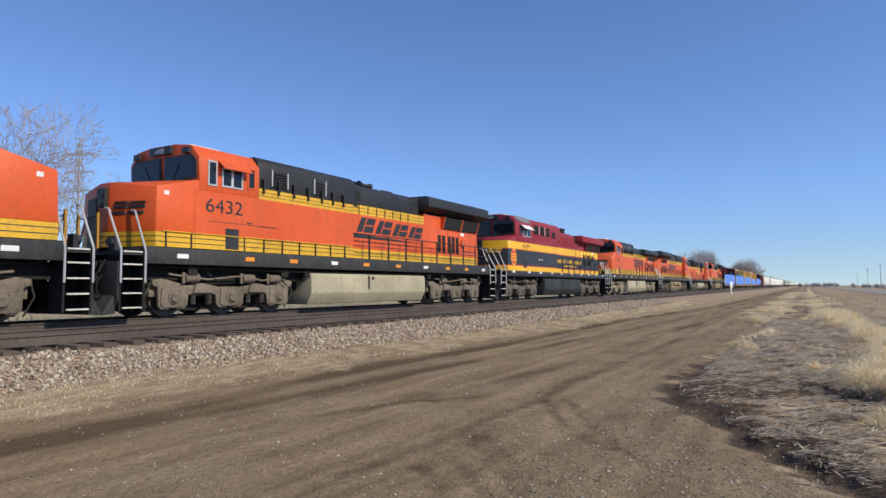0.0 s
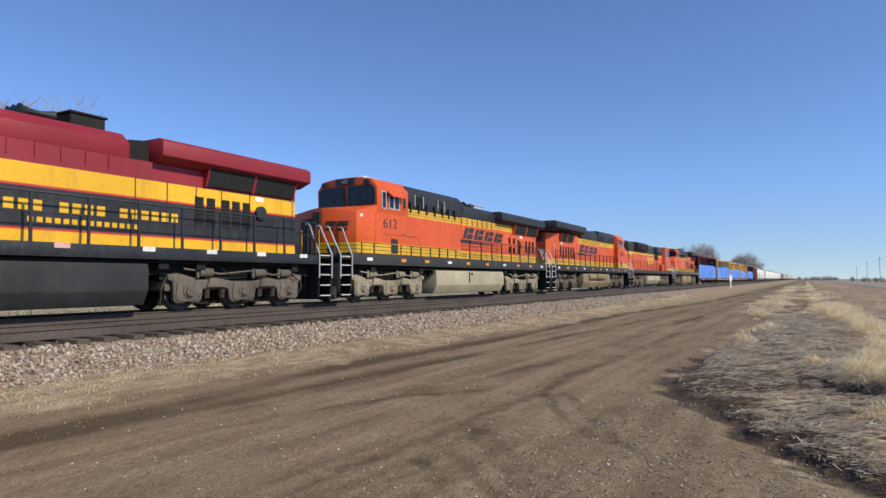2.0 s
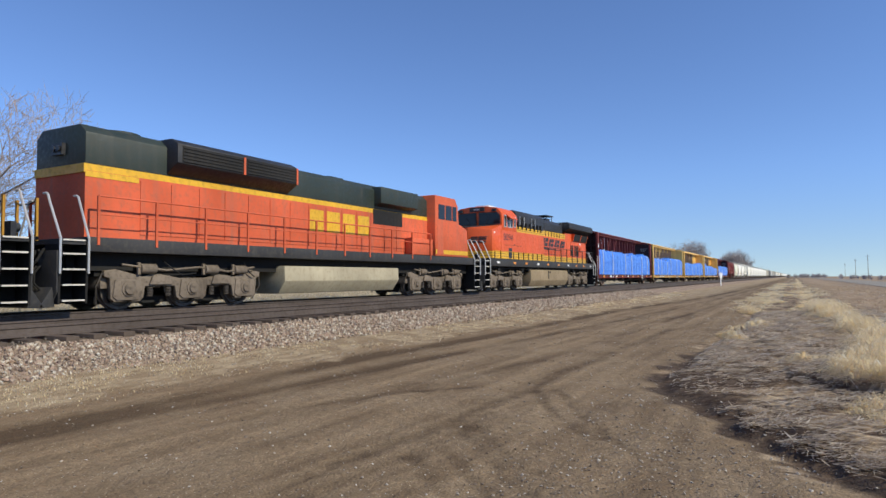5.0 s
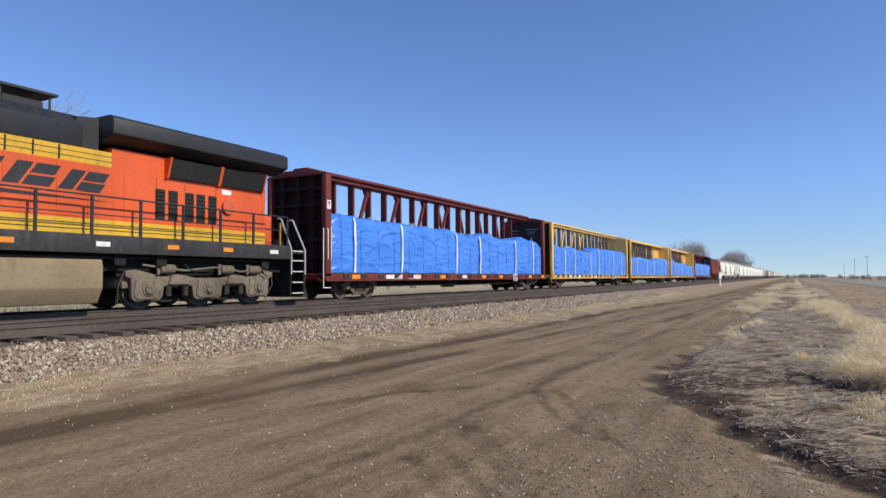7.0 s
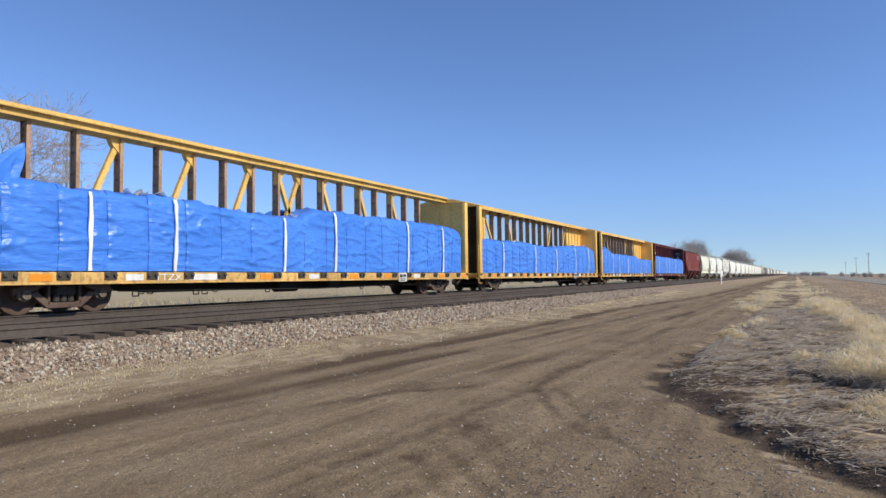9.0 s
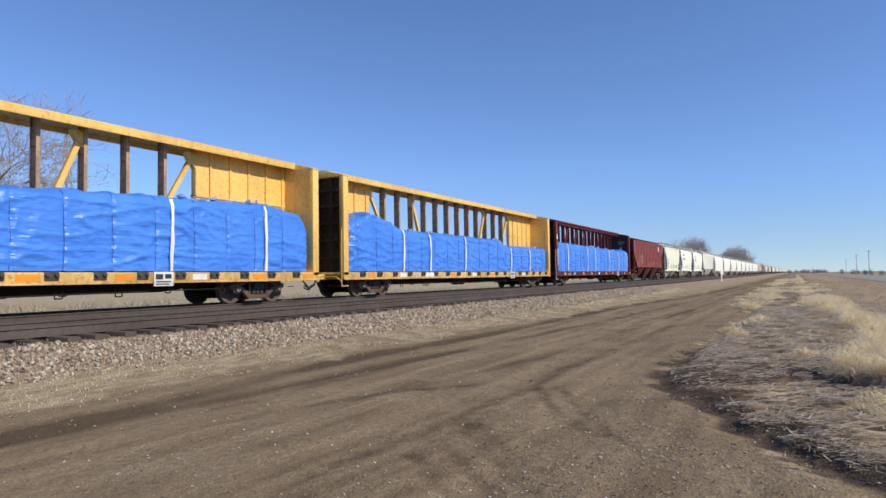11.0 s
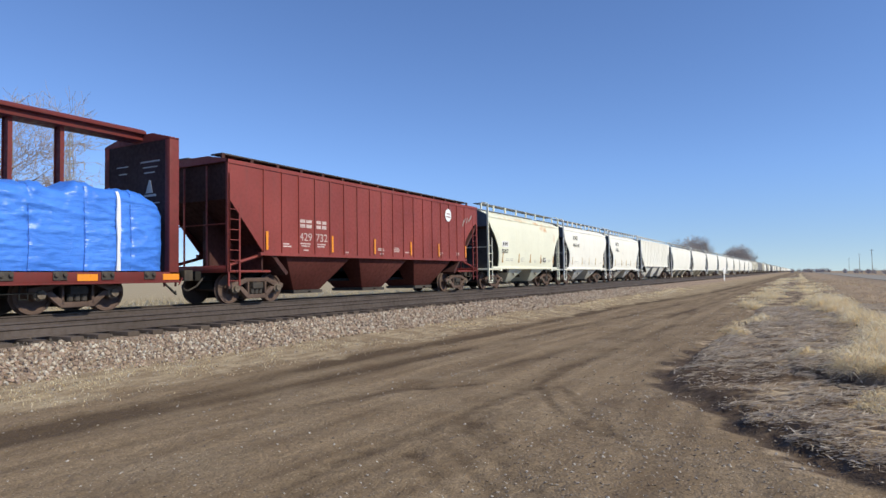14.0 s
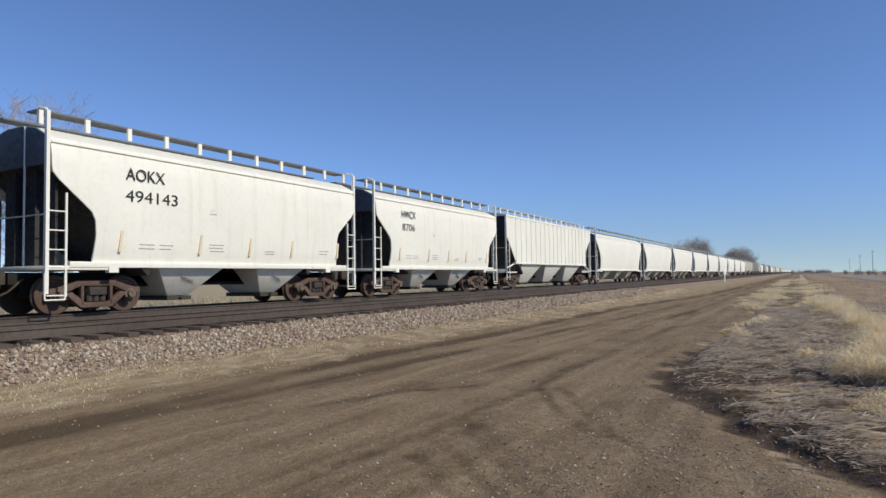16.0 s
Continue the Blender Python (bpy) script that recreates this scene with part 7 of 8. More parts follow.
        for y in (1.72, 4.13, 5.99, 7.83, 10.2):
            part("reflector", Mesh().prism([(y, 1.48), (y + 0.07, 1.48), (y + 0.13, 2.02), (y + 0.06, 2.02)], "x", 1.44, 1.496), "paleamber" if stain else "palerefl", H)
        for y, z, w in ((2.3, 1.58, 0.45), (2.9, 1.58, 0.35), (2.3, 1.68, 0.45), (2.9, 1.68, 0.4), (4.5, 1.75, 0.55), (4.5, 1.66, 0.5), (4.55, 1.57, 0.5), (6.7, 1.62, 0.4), (6.7, 1.54, 0.4), (9.3, 1.70, 0.5), (9.3, 1.60, 0.4)):
            part("stencil", Mesh().box(1.44, lerp_table([(1.2, 1.38), (1.6, 1.45), (2.3, 1.49), (3.0, 1.50)], z) + 0.006, y, y + w, z, z + 0.025), "hopgrey", H)
        for y, z, w, h in ((8.42, 1.56, 0.36, 0.30), (7.9 + 0.1, 1.60, 0.2, 0.16)) if stain else ((3.9 + 0.6, 2.62, 0.24, 0.2),):
            dpl = part("data_panel", Mesh().box(1.44, 1.495, y, y + w, z, z + h), "sill" if w > 0.3 else "hopgrey", H)
            part("stencil", Mesh().box(1.495, 1.499, y + 0.05, y + w * 0.5, z + 0.06, z + h - 0.06).box(1.495, 1.499, y + w * 0.62, y + w - 0.04, z + h * 0.5, z + h - 0.05), "white", dpl)
        for yc in bay_ys:          # scrawled chalk marks on the bays
            for k in range(5):
                part("chalk_mark", Mesh().path([(1.17 - 0.02 * k, yc - 0.25 + 0.1 * k, 0.92 - 0.03 * k), (1.12 - 0.02 * k, yc - 0.12 + 0.1 * k, 0.80 - 0.02 * k)], 0.012, 4), "hopgrey", H)
        if stain:
            part("patch", Mesh().box(1.46, 1.508, 1.68, 2.58, 2.36, 2.70), "white", H)
            for k in range(3):
                part("stencil", Mesh().box(1.50, 1.512, 1.78 + 0.24 * k, 1.93 + 0.24 * k, 2.44, 2.64), "sill", H)
    return H


# ------------------------------------------------------------------ grass
def blade_material(name, a, b_, c_):
    m, nt, b = shader(name, 0.7)
    geo = nt.nodes.new("ShaderNodeNewGeometry")
    c = blend(nt, ramp(nt, geo.outputs["Random Per Island"], 0, 0.6), a, b_)
    c = blend(nt, ramp(nt, geo.outputs["Random Per Island"], 0.75, 0.95), c, c_)
    nt.links.new(c, b.inputs["Base Color"])
    b.inputs["Specular IOR Level"].default_value = 0.25
    tr = nt.nodes.new("ShaderNodeBsdfTranslucent")
    nt.links.new(c, tr.inputs["Color"])
    mix = nt.nodes.new("ShaderNodeMixShader")
    mix.inputs[0].default_value = 0.55
    nt.links.new(b.outputs[0], mix.inputs[1])
    nt.links.new(tr.outputs[0], mix.inputs[2])
    nt.links.new(mix.outputs[0], nt.nodes["Material Output"].inputs["Surface"])
    return m


STRAW = blade_material("dry_straw", (0.94, 0.82, 0.56), (0.80, 0.665, 0.42), (0.96, 0.90, 0.74))
LITTER = blade_material("flattened_dead_grass", (0.77, 0.68, 0.55), (0.42, 0.335, 0.25), (0.88, 0.81, 0.70))
RUSTGRASS = blade_material("tan_dry_weeds", (0.56, 0.44, 0.30), (0.42, 0.31, 0.215), (0.74, 0.63, 0.44))


def add_blade(V, F, rng, base, h, lean, w):
    a = rng.uniform(0, 6.28)
    d = Vector((math.cos(a), math.sin(a), 0))
    side = Vector((-d.y, d.x, 0)) * w
    p0 = Vector(base)
    p1 = p0 + d * lean * 0.35 * h + Vector((0, 0, h * 0.6))
    p2 = p0 + d * lean * h + Vector((0, 0, h * (1 - 0.35 * lean)))
    n = len(V)
    V.extend([p0 - side, p0 + side, p1 + side * 0.8, p1 - side * 0.8, p2])
    F.extend([(n, n + 1, n + 2, n + 3), (n + 3, n + 2, n + 4)])


def add_arch(V, F, rng, base, length, a, w, up):
    """A long dry blade that rises, bends over and lies down with its tip."""
    d = Vector((math.cos(a), math.sin(a), 0))
    s = Vector((-d.y, d.x, 0.3)) * w
    p = Vector(base)
    pts = [p, p + d * 0.18 * length + Vector((0, 0, up * 0.75)), p + d * 0.50 * length + Vector((0, 0, up)), p + d * 0.80 * length + Vector((0, 0, up * 0.62)), p + d * length + Vector((0, 0, up * 0.15))]
    n = len(V)
    for q, k in zip(pts, (1, 1, 0.8, 0.6, 0.2)):
        V.extend([q - s * k, q + s * k])
    F.extend([(n + 2 * i, n + 2 * i + 1, n + 2 * i + 3, n + 2 * i + 2) for i in range(4)])


def mound(V, F, rng, x, y, r, h, n, w):
    lie = rng.gauss(-1.9, 0.5)
    for k in range(n):
        a, q = rng.uniform(0, 6.28), r * math.sqrt(rng.random())
        px, py = x + q * math.cos(a), y + q * math.sin(a)
        dome = 0.35 + 0.65 * (1 - (q / r) ** 2)
        add_arch(V, F, rng, (px, py, ground_z(px, py) - 0.02), h * rng.uniform(0.9, 1.9), rng.gauss(lie, 0.9), w * rng.uniform(0.7, 1.4), h * dome * rng.uniform(0.5, 1.1))


def grass_object(name, V, F, mat, label):
    me = bpy.data.meshes.new(name)
    me.from_pydata([tuple(v) for v in V], [], F)
    me.materials.append(mat)
    tagged(new(name, me), label, "grass", kind="stuff")


def tuft(V, F, rng, x, y, r, h, n, w=0.004):
    for k in range(n):
        a, q = rng.uniform(0, 6.28), r * math.sqrt(rng.random())
        px, py = x + q * math.cos(a), y + q * math.sin(a)
        add_blade(V, F, rng, (px, py, ground_z(px, py) - 0.02), h * rng.uniform(0.45, 1.1), rng.uniform(0.4, 1.6), w * rng.uniform(0.7, 1.4))


def build_grass():
    rng = random.Random(77)
    V, F = [], []
    # tall pale clumps behind the washed-out bank and on along the berm
    for k in range(150):
        x, y = rng.uniform(0.50, 3.2), rng.uniform(8.4, 17.0)
        if y < bank_y(x) + 0.30 or y > 12.6 and x < 0.9 + 0.12 * (y - 12.6):
            continue
        h = rng.uniform(0.14, 0.34)
        mound(V, F, rng, x, y, rng.uniform(0.20, 0.42), h, 130, 0.0045)
        tuft(V, F, rng, x, y, 0.22, h * 1.35, 70, 0.0035)
    for k in range(60):          # some in front of the bank
        x = rng.uniform(0.60, 2.0)
        y = bank_y(x) - rng.uniform(0.30, 1.6)
        mound(V, F, rng, x, y, rng.uniform(0.15, 0.30), rng.uniform(0.08, 0.18), 90, 0.004)
    for k in range(46):
        y = rng.uniform(17, 34)
        x = rng.gauss(lerp_table([(17, 1.45), (22, 1.25), (30, 1.0)], y), 0.22)
        h = rng.uniform(0.20, 0.44)
        mound(V, F, rng, x, y, rng.uniform(0.25, 0.45), h, 90, 0.006)
        tuft(V, F, rng, x, y, 0.28, h * 1.3, 60, 0.006)
    for k in range(9):
        y = rng.uniform(20, 60)
        mound(V, F, rng, rng.uniform(-1.2, 0.9) - 0.006 * y, y, rng.uniform(0.3, 0.7), rng.uniform(0.10, 0.20), 90, 0.006 + 0.00015 * y)
    for x, y, r, h in ((-1.85, 31.5, 0.35, 0.42), (-1.75, 30.2, 0.3, 0.3), (-1.55, 18.8, 0.28, 0.22), (-1.3, 17.2, 0.2, 0.18), (0.1, 11.9, 0.2, 0.24), (-1.0, 22.5, 0.3, 0.22), (-1.5, 40, 0.5, 0.4), (-1.9, 46, 0.6, 0.4)):
        mound(V, F, rng, x, y, r, h, 170, 0.006)
    for k in range(90):
        y = 34 + 120 * rng.random() ** 1.2
        x = rng.gauss(-2.1, 0.35) if rng.random() < 0.65 else rng.uniform(-0.5, 1.6)
        mound(V, F, rng, x, y, 0.9, rng.uniform(0.10, 0.26), 60, 0.014)
    grass_object("tall_dry_grass", V, F, STRAW, "pale yellow dry grass clumps on the berm")
    # flattened litter over dark soil
    V, F = [], []
    for k in range(120000):
        y = 4.6 + 25 * rng.random() ** 1.25
        x = edge_x(y) + 0.15 + 4.2 * rng.random() ** 1.1
        if 8.0 < y < 11 and x < -0.1 and rng.random() < 0.75:
            continue
        if fbm(x, y * 1.6, 1.5) + 0.6 * fbm(x + 3, y * 2.0, 4.5) < 0.06 and rng.random() < 0.88:
            continue
        z = ground_z(x, y)
        a = rng.gauss(0.1, 0.7)
        l = rng.uniform(0.03, 0.14) * (1 + 0.03 * y)
        w = rng.uniform(0.0018, 0.0055) * (1 + 0.09 * y)
        d = Vector((math.cos(a), math.sin(a), rng.uniform(-0.12, 0.30)))
        s = Vector((-d.y, d.x, rng.uniform(-0.3, 0.5))) * w
        p = Vector((x, y, z + rng.uniform(0.005, 0.05)))
        n = len(V)
        V.extend([p - s, p + s, p + d * l + s * 0.4, p + d * l - s * 0.4])
        F.append((n, n + 1, n + 2, n + 3))
    grass_object("flattened_grass", V, F, LITTER, "flattened pale dead grass over dark soil")
    # low verge beside the ballast
    V, F = [], []
    for k in range(15000):
        y = 1.8 + 60 * rng.random() ** 1.4
        x = rng.gauss(-8.95, 0.42)
        if fbm(x, y, 0.9) < -0.05:
            continue
        add_blade(V, F, rng, (x, y, ground_z(x, y) - 0.01), rng.uniform(0.02, 0.07), rng.uniform(0.5, 1.4), 0.004 * (1 + 0.05 * y))
    grass_object("verge_grass", V, F, STRAW, "thin dry grass along the foot of the ballast")
    # the berm's weeds further out
    V, F = [], []
    for k in range(16000):
        y = 14 + 110 * rng.random() ** 1.4
        x = rng.uniform(-0.3, 9.0)
        if fbm(x, y, 0.35) + 0.5 * fbm(x, y, 1.4) < 0.06:
            continue
        add_blade(V, F, rng, (x, y, ground_z(x, y) - 0.02), rng.uniform(0.03, 0.15) * (1 + 0.006 * y), rng.uniform(0.6, 1.8), 0.005 * (1 + 0.04 * y))
    grass_object("berm_weeds", V, F, RUSTGRASS, "reddish brown dry weeds on the berm")
    # field edge behind the tracks
    V, F = [], []
    for k in range(22000):
        y = -6 + 130 * rng.random() ** 1.5
        x = rng.uniform(-26.0, -19.6)
        add_blade(V, F, rng, (x, y, lerp_table(SECTION, x) - 0.03), rng.uniform(0.6, 1.35), rng.uniform(0.3, 1.1), 0.008 * (1 + 0.02 * y))
    grass_object("field_grass", V, F, STRAW, "tall tan grass in the field behind the tracks")


build_grass()


# ------------------------------------------------------------------ trees, poles and signs
MAT["bark"] = paint("grey_bark", (0.115, 0.095, 0.080), 0.9, (0.05, 0.042, 0.035), 0.5, 0.3)
MAT["twig"] = paint("brown_twigs", (0.37, 0.305, 0.265), 0.95, (0.24, 0.195, 0.17), 0.3, 0.2)
# far crowns: distance haze is put into the twig colour
MAT["fartwig"] = paint("hazed_far_twigs", (0.41, 0.365, 0.35), 0.95, (0.30, 0.265, 0.255), 0.3)
MAT["wood"] = paint("weathered_pole_wood", (0.26, 0.235, 0.215), 0.9, (0.08, 0.065, 0.05), 0.5, 0.2)
MAT["galv"] = paint("galvanised_steel", (0.34, 0.36, 0.38), 0.55, (0.2, 0.2, 0.2), 0.3, 0.1, 0.3)
MAT["signwhite"] = paint("white_sign_paint", (0.82, 0.82, 0.80), 0.5, (0.5, 0.45, 0.4), 0.2)


def bare_tree(x, y, height, seed, spread=0.75, levels=5, trunk=0.22, twig=0.02, label="bare grey-brown winter tree with fine twigs", kids=4, group="winter trees", crown_paint="twig"):
    """A tapered trunk with limbs that fork again and again into a ragged crown of twigs."""
    rng = random.Random(seed)
    T = thing("tree", label, "tree", group)
    T.location = (x, y, lerp_table(SECTION, x) - 0.1)
    wood, crown = Mesh(), Mesh()

    def grow(p, d, length, r, level):
        q = p
        n = 3 if level < 3 else 2
        for k in range(n):
            d = (d + Vector((rng.gauss(0, 0.16), rng.gauss(0, 0.16), rng.gauss(0.04, 0.10)))).normalized()
            e = q + d * (length / n)
            r2 = r * (1 - 0.30 / n * (k + 1))
            tgt = wood if level < 2 else crown
            if level >= levels - 1:
                tgt.tube(q, e, r, 3, max(r2, twig * 0.4), caps=False)
            else:
                tgt.tube(q, e, r, 6 if level < 2 else 4, r2, caps=False)
            q = e
            if level < levels and k > 0 or level == 0 and k > 0:
                for b in range(kids if level else kids + 1):
                    a = rng.uniform(0, 6.28)
                    u = d.orthogonal().normalized()
                    w = d.cross(u)
                    out = (u * math.cos(a) + w * math.sin(a)) * rng.uniform(0.5, 1.1) * spread + d * rng.uniform(0.5, 1.0)
                    grow(q, out.normalized(), length * rng.uniform(0.50, 0.78), max(twig, r2 * rng.uniform(0.45, 0.65)), level + 1)
    grow(Vector((0, 0, 0)), Vector((rng.gauss(0, 0.05), rng.gauss(0, 0.05), 1)), height * 0.42, trunk, 0)
    part("trunk", wood, "bark", T)
    part("crown", crown, crown_paint, T)
    return T


# brush colour greyed to carry the haze at the horizon
MAT["haze"] = paint("hazed_far_brush", (0.40, 0.375, 0.385), 0.95, (0.3, 0.28, 0.29), 0.3)


def wood_strip(x0, y0, n, seed, label, tall=(5, 9), mat="twig"):
    """A far belt of winter scrub: many small ragged trees in one mass."""
    rng = random.Random(seed)
    m = Mesh()
    low = lerp_table(SECTION, x0)
    for k in range(n):
        px, py = x0 + rng.uniform(-14, 10), y0 + rng.uniform(0, 1) * 60
        h = rng.uniform(*tall)
        m.tube((px, py, low - 0.3), (px + rng.gauss(0, 0.4), py, low + h * 0.6), 0.10, 4, 0.05, caps=False)
        for b in range(26):
            a, el = rng.uniform(0, 6.28), rng.uniform(0.2, 1.4)
            s = Vector((px, py, low + h * rng.uniform(0.02, 0.6)))
            e = s + Vector((math.cos(a) * math.cos(el), math.sin(a) * math.cos(el), math.sin(el))) * h * rng.uniform(0.25, 0.45)
            m.tube(s, e, 0.09, 3, 0.05, caps=False)
            for c in range(3):
                f = e + Vector((rng.gauss(0, 0.6), rng.gauss(0, 0.6), rng.gauss(0.3, 0.5)))
                m.tube(e if c else s.lerp(e, 0.6), f, 0.06, 3, 0.03, caps=False)
    me = m.mesh("far_scrub", MAT[mat], smooth=0)
    tagged(new("far_scrub", me), label, "woods", kind="stuff")


bare_tree(-43.8, 18.4, 15.0, 3, 0.85, 5, 0.18, 0.011, "bare winter tree with upswept twigs behind the tracks", 3)
bare_tree(-46.0, 12.0, 15.5, 5, 0.85, 5, 0.20, 0.011, "tall bare winter tree beyond the tracks", 3)
bare_tree(-26.6, 192.0, 13.4, 8, 1.0, 4, 0.28, 0.018, "round bare winter tree far beyond the tracks", 5, crown_paint="fartwig")
bare_tree(-24.6, 330.0, 15.5, 12, 1.35, 4, 0.36, 0.024, "spreading bare winter tree far beyond the tracks", 5, crown_paint="fartwig")
bare_tree(-24.0, 352.0, 8.0, 15, 1.2, 4, 0.25, 0.05, "smaller bare winter tree far beyond the tracks", crown_paint="fartwig")
for k in range(9):
    wood_strip(-34 - 1.0 * k, 420 + k * 120, 22, 40 + k, "brown winter scrub along the line far off", (6, 10) if k % 2 else (4, 8))
for k, (x, y, n) in enumerate(((8, 560, 22), (16, 600, 18), (48, 640, 22), (70, 620, 22), (92, 700, 22), (114, 680, 22), (136, 720, 22), (160, 700, 22), (184, 760, 22), (208, 740, 22), (232, 780, 22), (256, 760, 22), (284, 800, 22), (310, 780, 22), (338, 800, 22), (366, 820, 22))):
    wood_strip(x, y, n, 70 + k, "grey-brown bushes at the horizon", (1.8, 3.6) if k < 2 else (2.8, 5.2), "haze")


def utility_pole(x, y, h):
    P = thing("utility_pole", "thin wooden utility pole beside the far road", "pole", "utility poles")
    P.location = (x, y, -0.2)
    part("shaft", Mesh().tube((0, 0, 0), (0, 0, h), 0.15, 8, 0.10), "wood", P)
    part("crossarm", Mesh().box(-0.8, 0.8, -0.05, 0.05, h - 0.9, h - 0.78), "wood", P)
    for dx in (-0.7, 0.3, 0.7):
        part("insulator", Mesh().tube((dx, 0, h - 0.75), (dx, 0, h - 0.52), 0.05, 8), "silver", P)


utility_pole(31.5, 375.0, 12.0)
utility_pole(33.0, 470.0, 12.0)
utility_pole(38.0, 650.0, 12.0)


def lattice_tower(x, y, h):
    """A steel transmission tower: four tapering legs with bracing, a slim mast and three pairs of arms."""
    P = thing("transmission_tower", "grey steel lattice transmission tower with three arms", "pylon")
    P.location = (x, y, -0.2)
    P.rotation_euler[2] = radians(20)
    w = lambda z: lerp_table([(0, 3.6), (h * 0.62, 0.9), (h, 0.35)], z)
    for sx in (-1, 1):
        for sy in (-1, 1):
            part("leg", Mesh().path([(sx * w(z), sy * w(z), z) for z in (0, h * 0.62, h)], 0.14, 5), "galv", P)
    n = 11
    zs = [h * (1 - (1 - k / n) ** 1.35) for k in range(n + 1)]
    for a, b in zip(zs, zs[1:]):
        for s in (-1, 1):
            m = Mesh()
            m.tube((-w(a), s * w(a), a), (w(b), s * w(b), b), 0.08, 4).tube((w(a), s * w(a), a), (-w(b), s * w(b), b), 0.08, 4)
            m.tube((s * w(a), -w(a), a), (s * w(b), w(b), b), 0.08, 4).tube((s * w(a), w(a), a), (s * w(b), -w(b), b), 0.08, 4)
            part("brace", m, "galv", P)
    for z in (h * 0.68, h * 0.80, h * 0.92):
        for s in (-1, 1):
            part("arm", Mesh().tube((0, 0, z + 0.9), (s * 4.6, 0, z + 0.2), 0.10, 4).tube((0, 0.3, z), (s * 4.6, 0, z + 0.2), 0.10, 4).tube((0, -0.3, z), (s * 4.6, 0, z + 0.2), 0.10, 4), "galv", P)
            part("insulator", Mesh().tube((s * 4.5, 0, z + 0.2), (s * 4.5, 0, z - 1.7), 0.14, 6), "galv", P)


lattice_tower(-175.0, 103.5, 43.0)

sign = thing("trackside_marker", "white post sign beside the empty track", "sign")
sign.location = (-9.75, 104.0, 0.25)
sign.rotation_euler[2] = radians(50)
part("post", Mesh().box(-0.07, 0.07, -0.05, 0.05, 0, 1.2), "signwhite", sign)
part("board", Mesh().box(-0.25, 0.25, -0.08, -0.05, 1.05, 1.95), "signwhite", sign, "", (0, 0, 0), 0.01)

# the paved road beyond the berm
MAT["asphalt"] = paint("pale_worn_asphalt", (0.30, 0.275, 0.235), 0.97, (0.2, 0.18, 0.15), 0.4, 0.15)
MAT["asphalt"].node_tree.nodes["Principled BSDF"].inputs["Specular IOR Level"].default_value = 0.05
me = Mesh().box(10.4, 18.6, 5, 2400, 0.0, 0.09).mesh("highway", MAT["asphalt"], smooth=0)
tagged(new("highway", me), "pale worn asphalt road beyond the berm", "road", kind="structure")


# ------------------------------------------------------------------ the train, front couplers given by their place along the line at the start
TRAIN = []           # (thing, place at the start, height)


def place(ob, y, z=RAIL, turned=False):
    TRAIN.append((ob, y, z, turned))
    ob.location = (TX, y, z)


GE_NEW = "orange and black six-axle locomotive with yellow stripes"
place(ge_loco("locomotive", "orange locomotive with nose towards the next engine", "", reverse=True), 9.30, turned=True)
place(ge_loco("locomotive", GE_NEW + " and pale fuel tank", "6432"), 9.46)
place(ge_loco("locomotive", "deep red, yellow and black locomotive with dark tank", "4549", scheme="kcs", tank="darktank", truck="midtruck", top="stack"), 31.95)
place(ge_loco("locomotive", GE_NEW + " and silver exhaust stack", "612", top="silver", old=True, truck="paletruck"), 54.2)
place(ge_loco("locomotive", "orange locomotive running backwards with brown tank", "8008", reverse=True, tank="browntank", truck="midtruck", air_tanks=True, top="guard"), 98.68, turned=True)
place(emd_loco(), 98.75)
place(ge_loco("locomotive", "orange and black locomotive with fan guard on its roof", "8094", top="guard", tank="browntank"), 121.50)

load_label = "lumber stacks wrapped in blue tarpaulin with white straps"
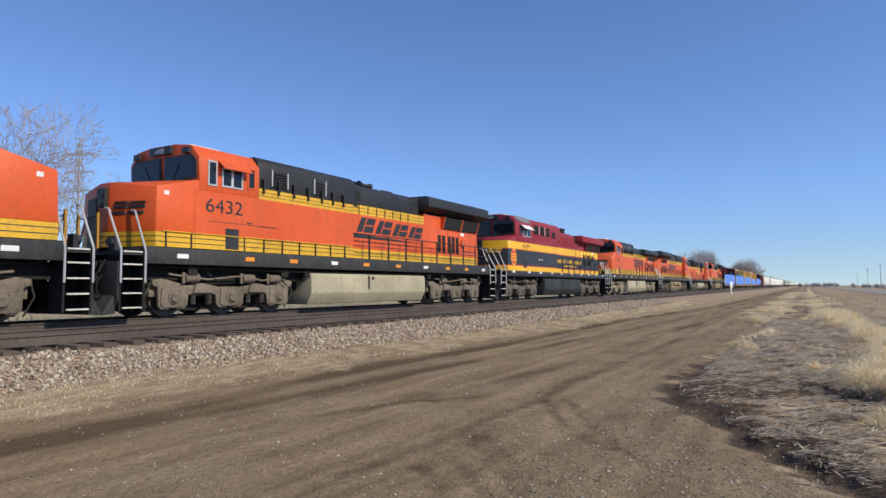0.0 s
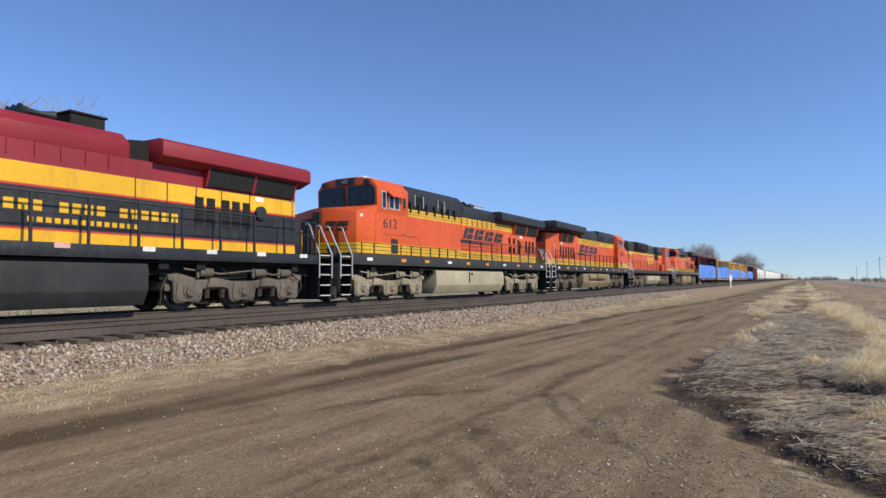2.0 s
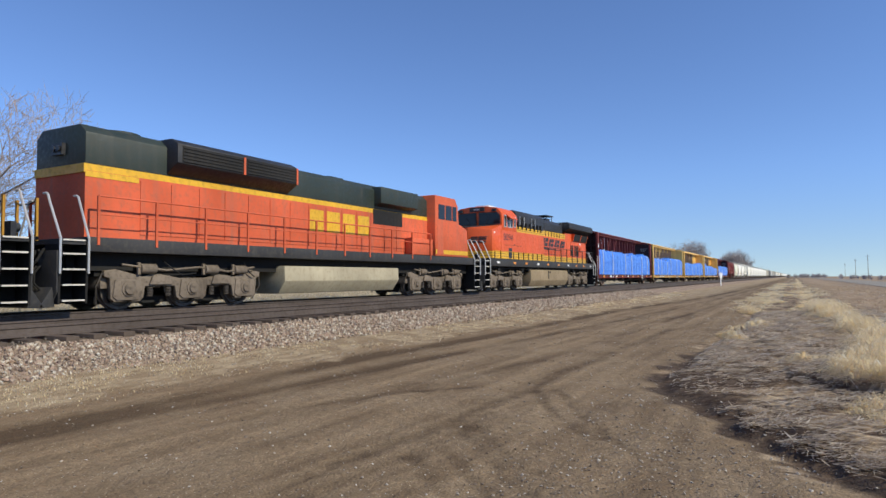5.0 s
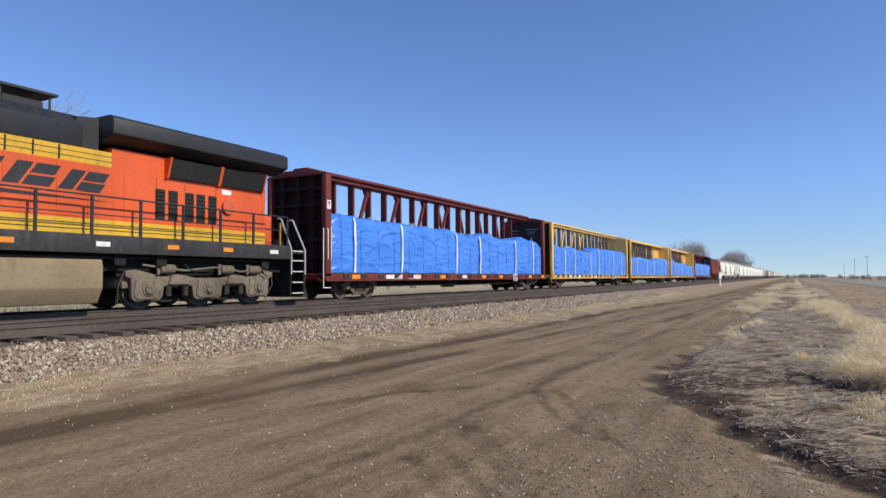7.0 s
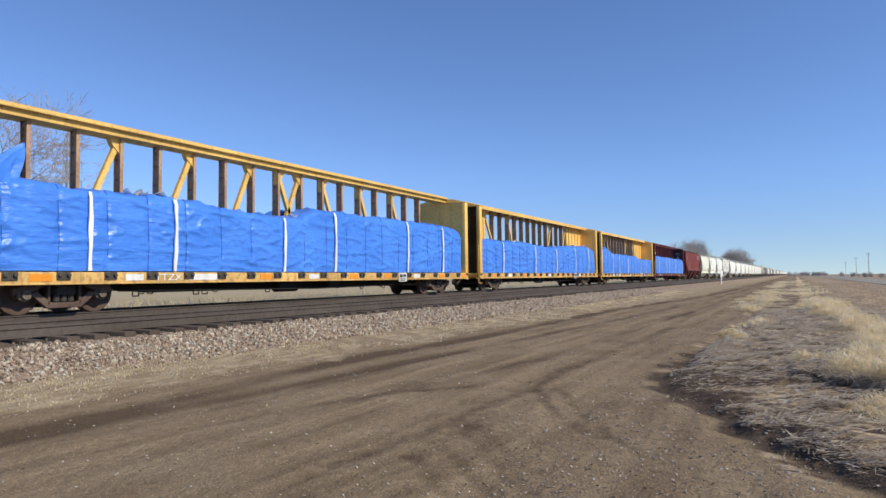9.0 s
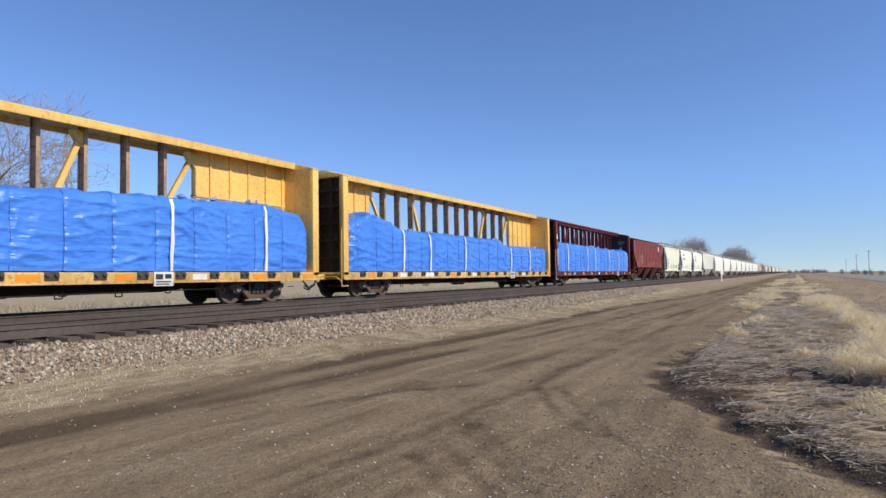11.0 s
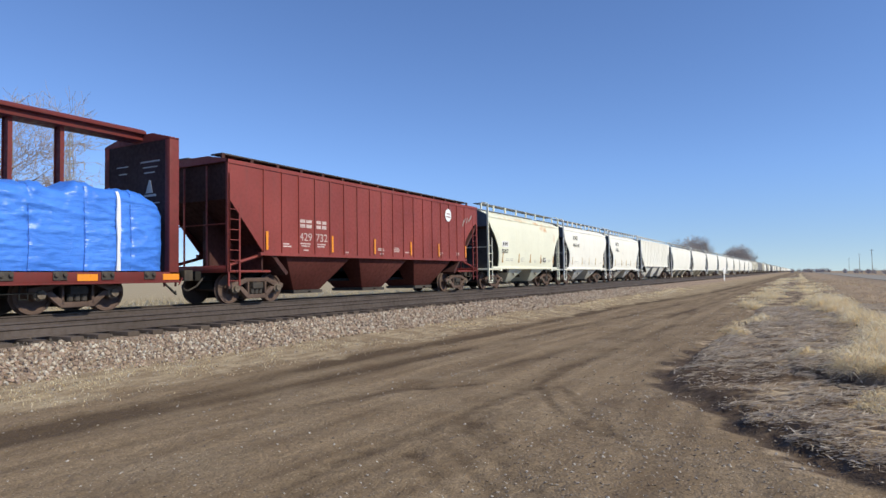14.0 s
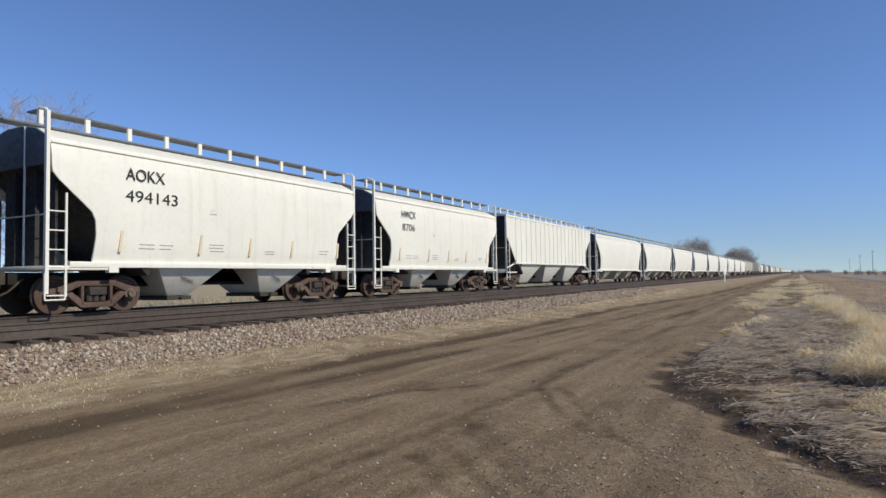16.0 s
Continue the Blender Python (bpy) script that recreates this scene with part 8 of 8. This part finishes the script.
# label, paint, boxed ends, side marks, car number, place, length, data plate, heights of the load, straps, loose flap
cars = [
    ("oxide red centre-beam lumber car with truss posts", "cbred", False, "", "", 144.75, 23.0, 17.35,
     [(0.3, 2.85), (0.8, 3.10), (1.6, 3.14), (2.7, 3.08), (4.6, 3.10), (7.4, 3.04), (7.8, 3.14), (8.4, 3.02), (9.8, 3.10), (10.1, 3.02), (11, 3.0), (11.5, 2.90), (12.1, 2.84), (12.6, 2.95), (13.3, 3.08), (14.2, 3.16), (15.4, 3.02), (16.4, 2.95), (17.5, 2.98), (18.3, 3.06), (19.5, 3.22), (20.5, 3.12), (21.8, 3.1), (22.4, 2.8), (22.7, 2.3)], [1.77, 5.13, 10.2, 12.93, 17.88, 20.82], False),
    ("yellow centre-beam lumber car with truss posts", "cbyellow", False, "TTZX", "", 169.24, 23.0, 16.4,
     [(0.3, 2.4), (0.7, 2.9), (1.7, 3.0), (2.6, 2.92), (4, 2.94), (5.5, 2.98), (7.1, 2.85), (9, 2.80), (10.4, 2.80), (11.0, 3.05), (11.4, 3.20), (14, 3.18), (18, 3.2), (21.5, 3.2), (22.3, 3.0), (22.7, 2.6)], [2.95, 5.35, 9.6, 12.25, 17.25, 20.4], True),
    ("yellow centre-beam lumber car with worn posts", "cbyellow", True, "", "", 193.66, 23.04, 16.4,
     [(0.3, 2.75), (7, 2.85), (12, 2.7), (15, 2.9), (21, 3.1), (22.2, 2.9), (22.7, 2.4)], [3.2, 8.4, 12.6, 17.0, 20.5], False),
    ("yellow centre-beam lumber car with closed end panels", "cbyellow", True, "TTZX", "", 218.12, 22.8, 15.75,
     [(0.3, 2.70), (0.9, 2.92), (1.6, 3.15), (1.9, 3.36), (2.05, 3.17), (2.5, 3.19), (3.5, 3.03), (3.9, 2.87), (4.4, 2.74), (6.5, 2.72), (10.2, 2.76), (14.8, 2.72), (15.8, 2.42), (19.9, 2.47), (22.7, 2.44)], [4.22, 6.5, 10.08, 16.04, 19.06], False),
    ("oxide red centre-beam lumber car with truss posts", "cbred", False, "", "NDYX 738530", 242.33, 22.75, 17.1,
     [(0.3, 2.95), (0.7, 3.12), (1.1, 3.10), (2.2, 3.03), (3.5, 3.06), (5.8, 3.05), (8.1, 2.98), (10, 3.02), (11.8, 2.98), (15, 2.95), (18.4, 2.88), (19.2, 2.93), (19.7, 2.85), (20.0, 3.04), (20.6, 3.01), (21.6, 2.97), (22.1, 2.82), (22.6, 2.3)], [2.66, 7.75, 10.0, 14.6, 18.0, 21.0], False),
]
for k, (label, mat, boxed, marks, number, y, length, plate_y, tops, straps, flap) in enumerate(cars):
    place(centerbeam(label, mat, boxed, marks, number, length, plate_y), y)
    place(lumber_load("lumber wrapped in blue tarpaulin with a loose flap" if flap else load_label, tops, straps, 11 + k, flap, length), y)

place(ribbed_hopper("oxide red ribbed covered hopper with white stencils", "hopred", 16.75, 17, (4.3, 8.3, 12.3)), 266.75)
place(curved_hopper("cream covered hopper with rust stains and dark lettering", "hopstained", 11.7, "33317", "", (4.15, 7.75), stain=True), 284.93)
place(curved_hopper("white smooth-sided covered hopper with dark lettering", "hopwhite", 11.4, "494143", "AOKX", (4.05, 7.55), arch="low"), 297.74)
place(curved_hopper("white smooth-sided covered hopper with small lettering", "hopwhite", 11.75, "8706", "HWCX", (4.1, 7.65), arch="low"), 310.4)
place(ribbed_hopper("white ribbed covered hopper", "hopwhite", 17.0, 17, (4.3, 8.5, 12.7), marks=False), 323.45)
far_a = curved_hopper("white smooth-sided covered hopper", "hopwhite", 17.4, "", "", (4.4, 8.7, 13.0), simple=True)
place(far_a, 342.1)
far_b = ribbed_hopper("cream ribbed covered hopper", "hopcream", 17.2, 12, (4.3, 8.6, 12.9), marks=False, simple=True)
far_c = ribbed_hopper("grey ribbed covered hopper", "hopgrey", 17.2, 12, (4.3, 8.6, 12.9), marks=False, simple=True)
place(far_b, 342.1 + 18.7 * 10)
place(far_c, 342.1 + 18.7 * 11)
for k in range(1, 78):
    if k in (10, 11):
        continue
    src = far_c if k in (12, 15, 18, 19, 24, 30, 31, 37) else far_b if k in (9, 13, 16, 22, 26, 33, 40, 45, 51) else far_a
    place(copy_thing(src, pose(TX, 0, RAIL)), 342.1 + 18.7 * k)


# ------------------------------------------------------------------ what moves
def motions():
    for ob, y, z, turned in TRAIN:
        walk(ob, [(t, pose(TX, y - SPEED * t, z, 0, 0, 180 if turned else 0)) for t in (0.0, 16.0)])
        keys = ob.animation_data
        for curve in keys.action.layers[0].strips[0].channelbag(keys.action_slot).fcurves:
            for k in curve.keyframe_points:
                k.interpolation = "LINEAR"
    for w, y, r, sign in WHEELS:
        a = math.degrees(SPEED / FPS / r) * sign
        walk(w, [(i / FPS, pose(0, y, r, a * i % 360)) for i in range(16 * FPS + 1)])


motions()
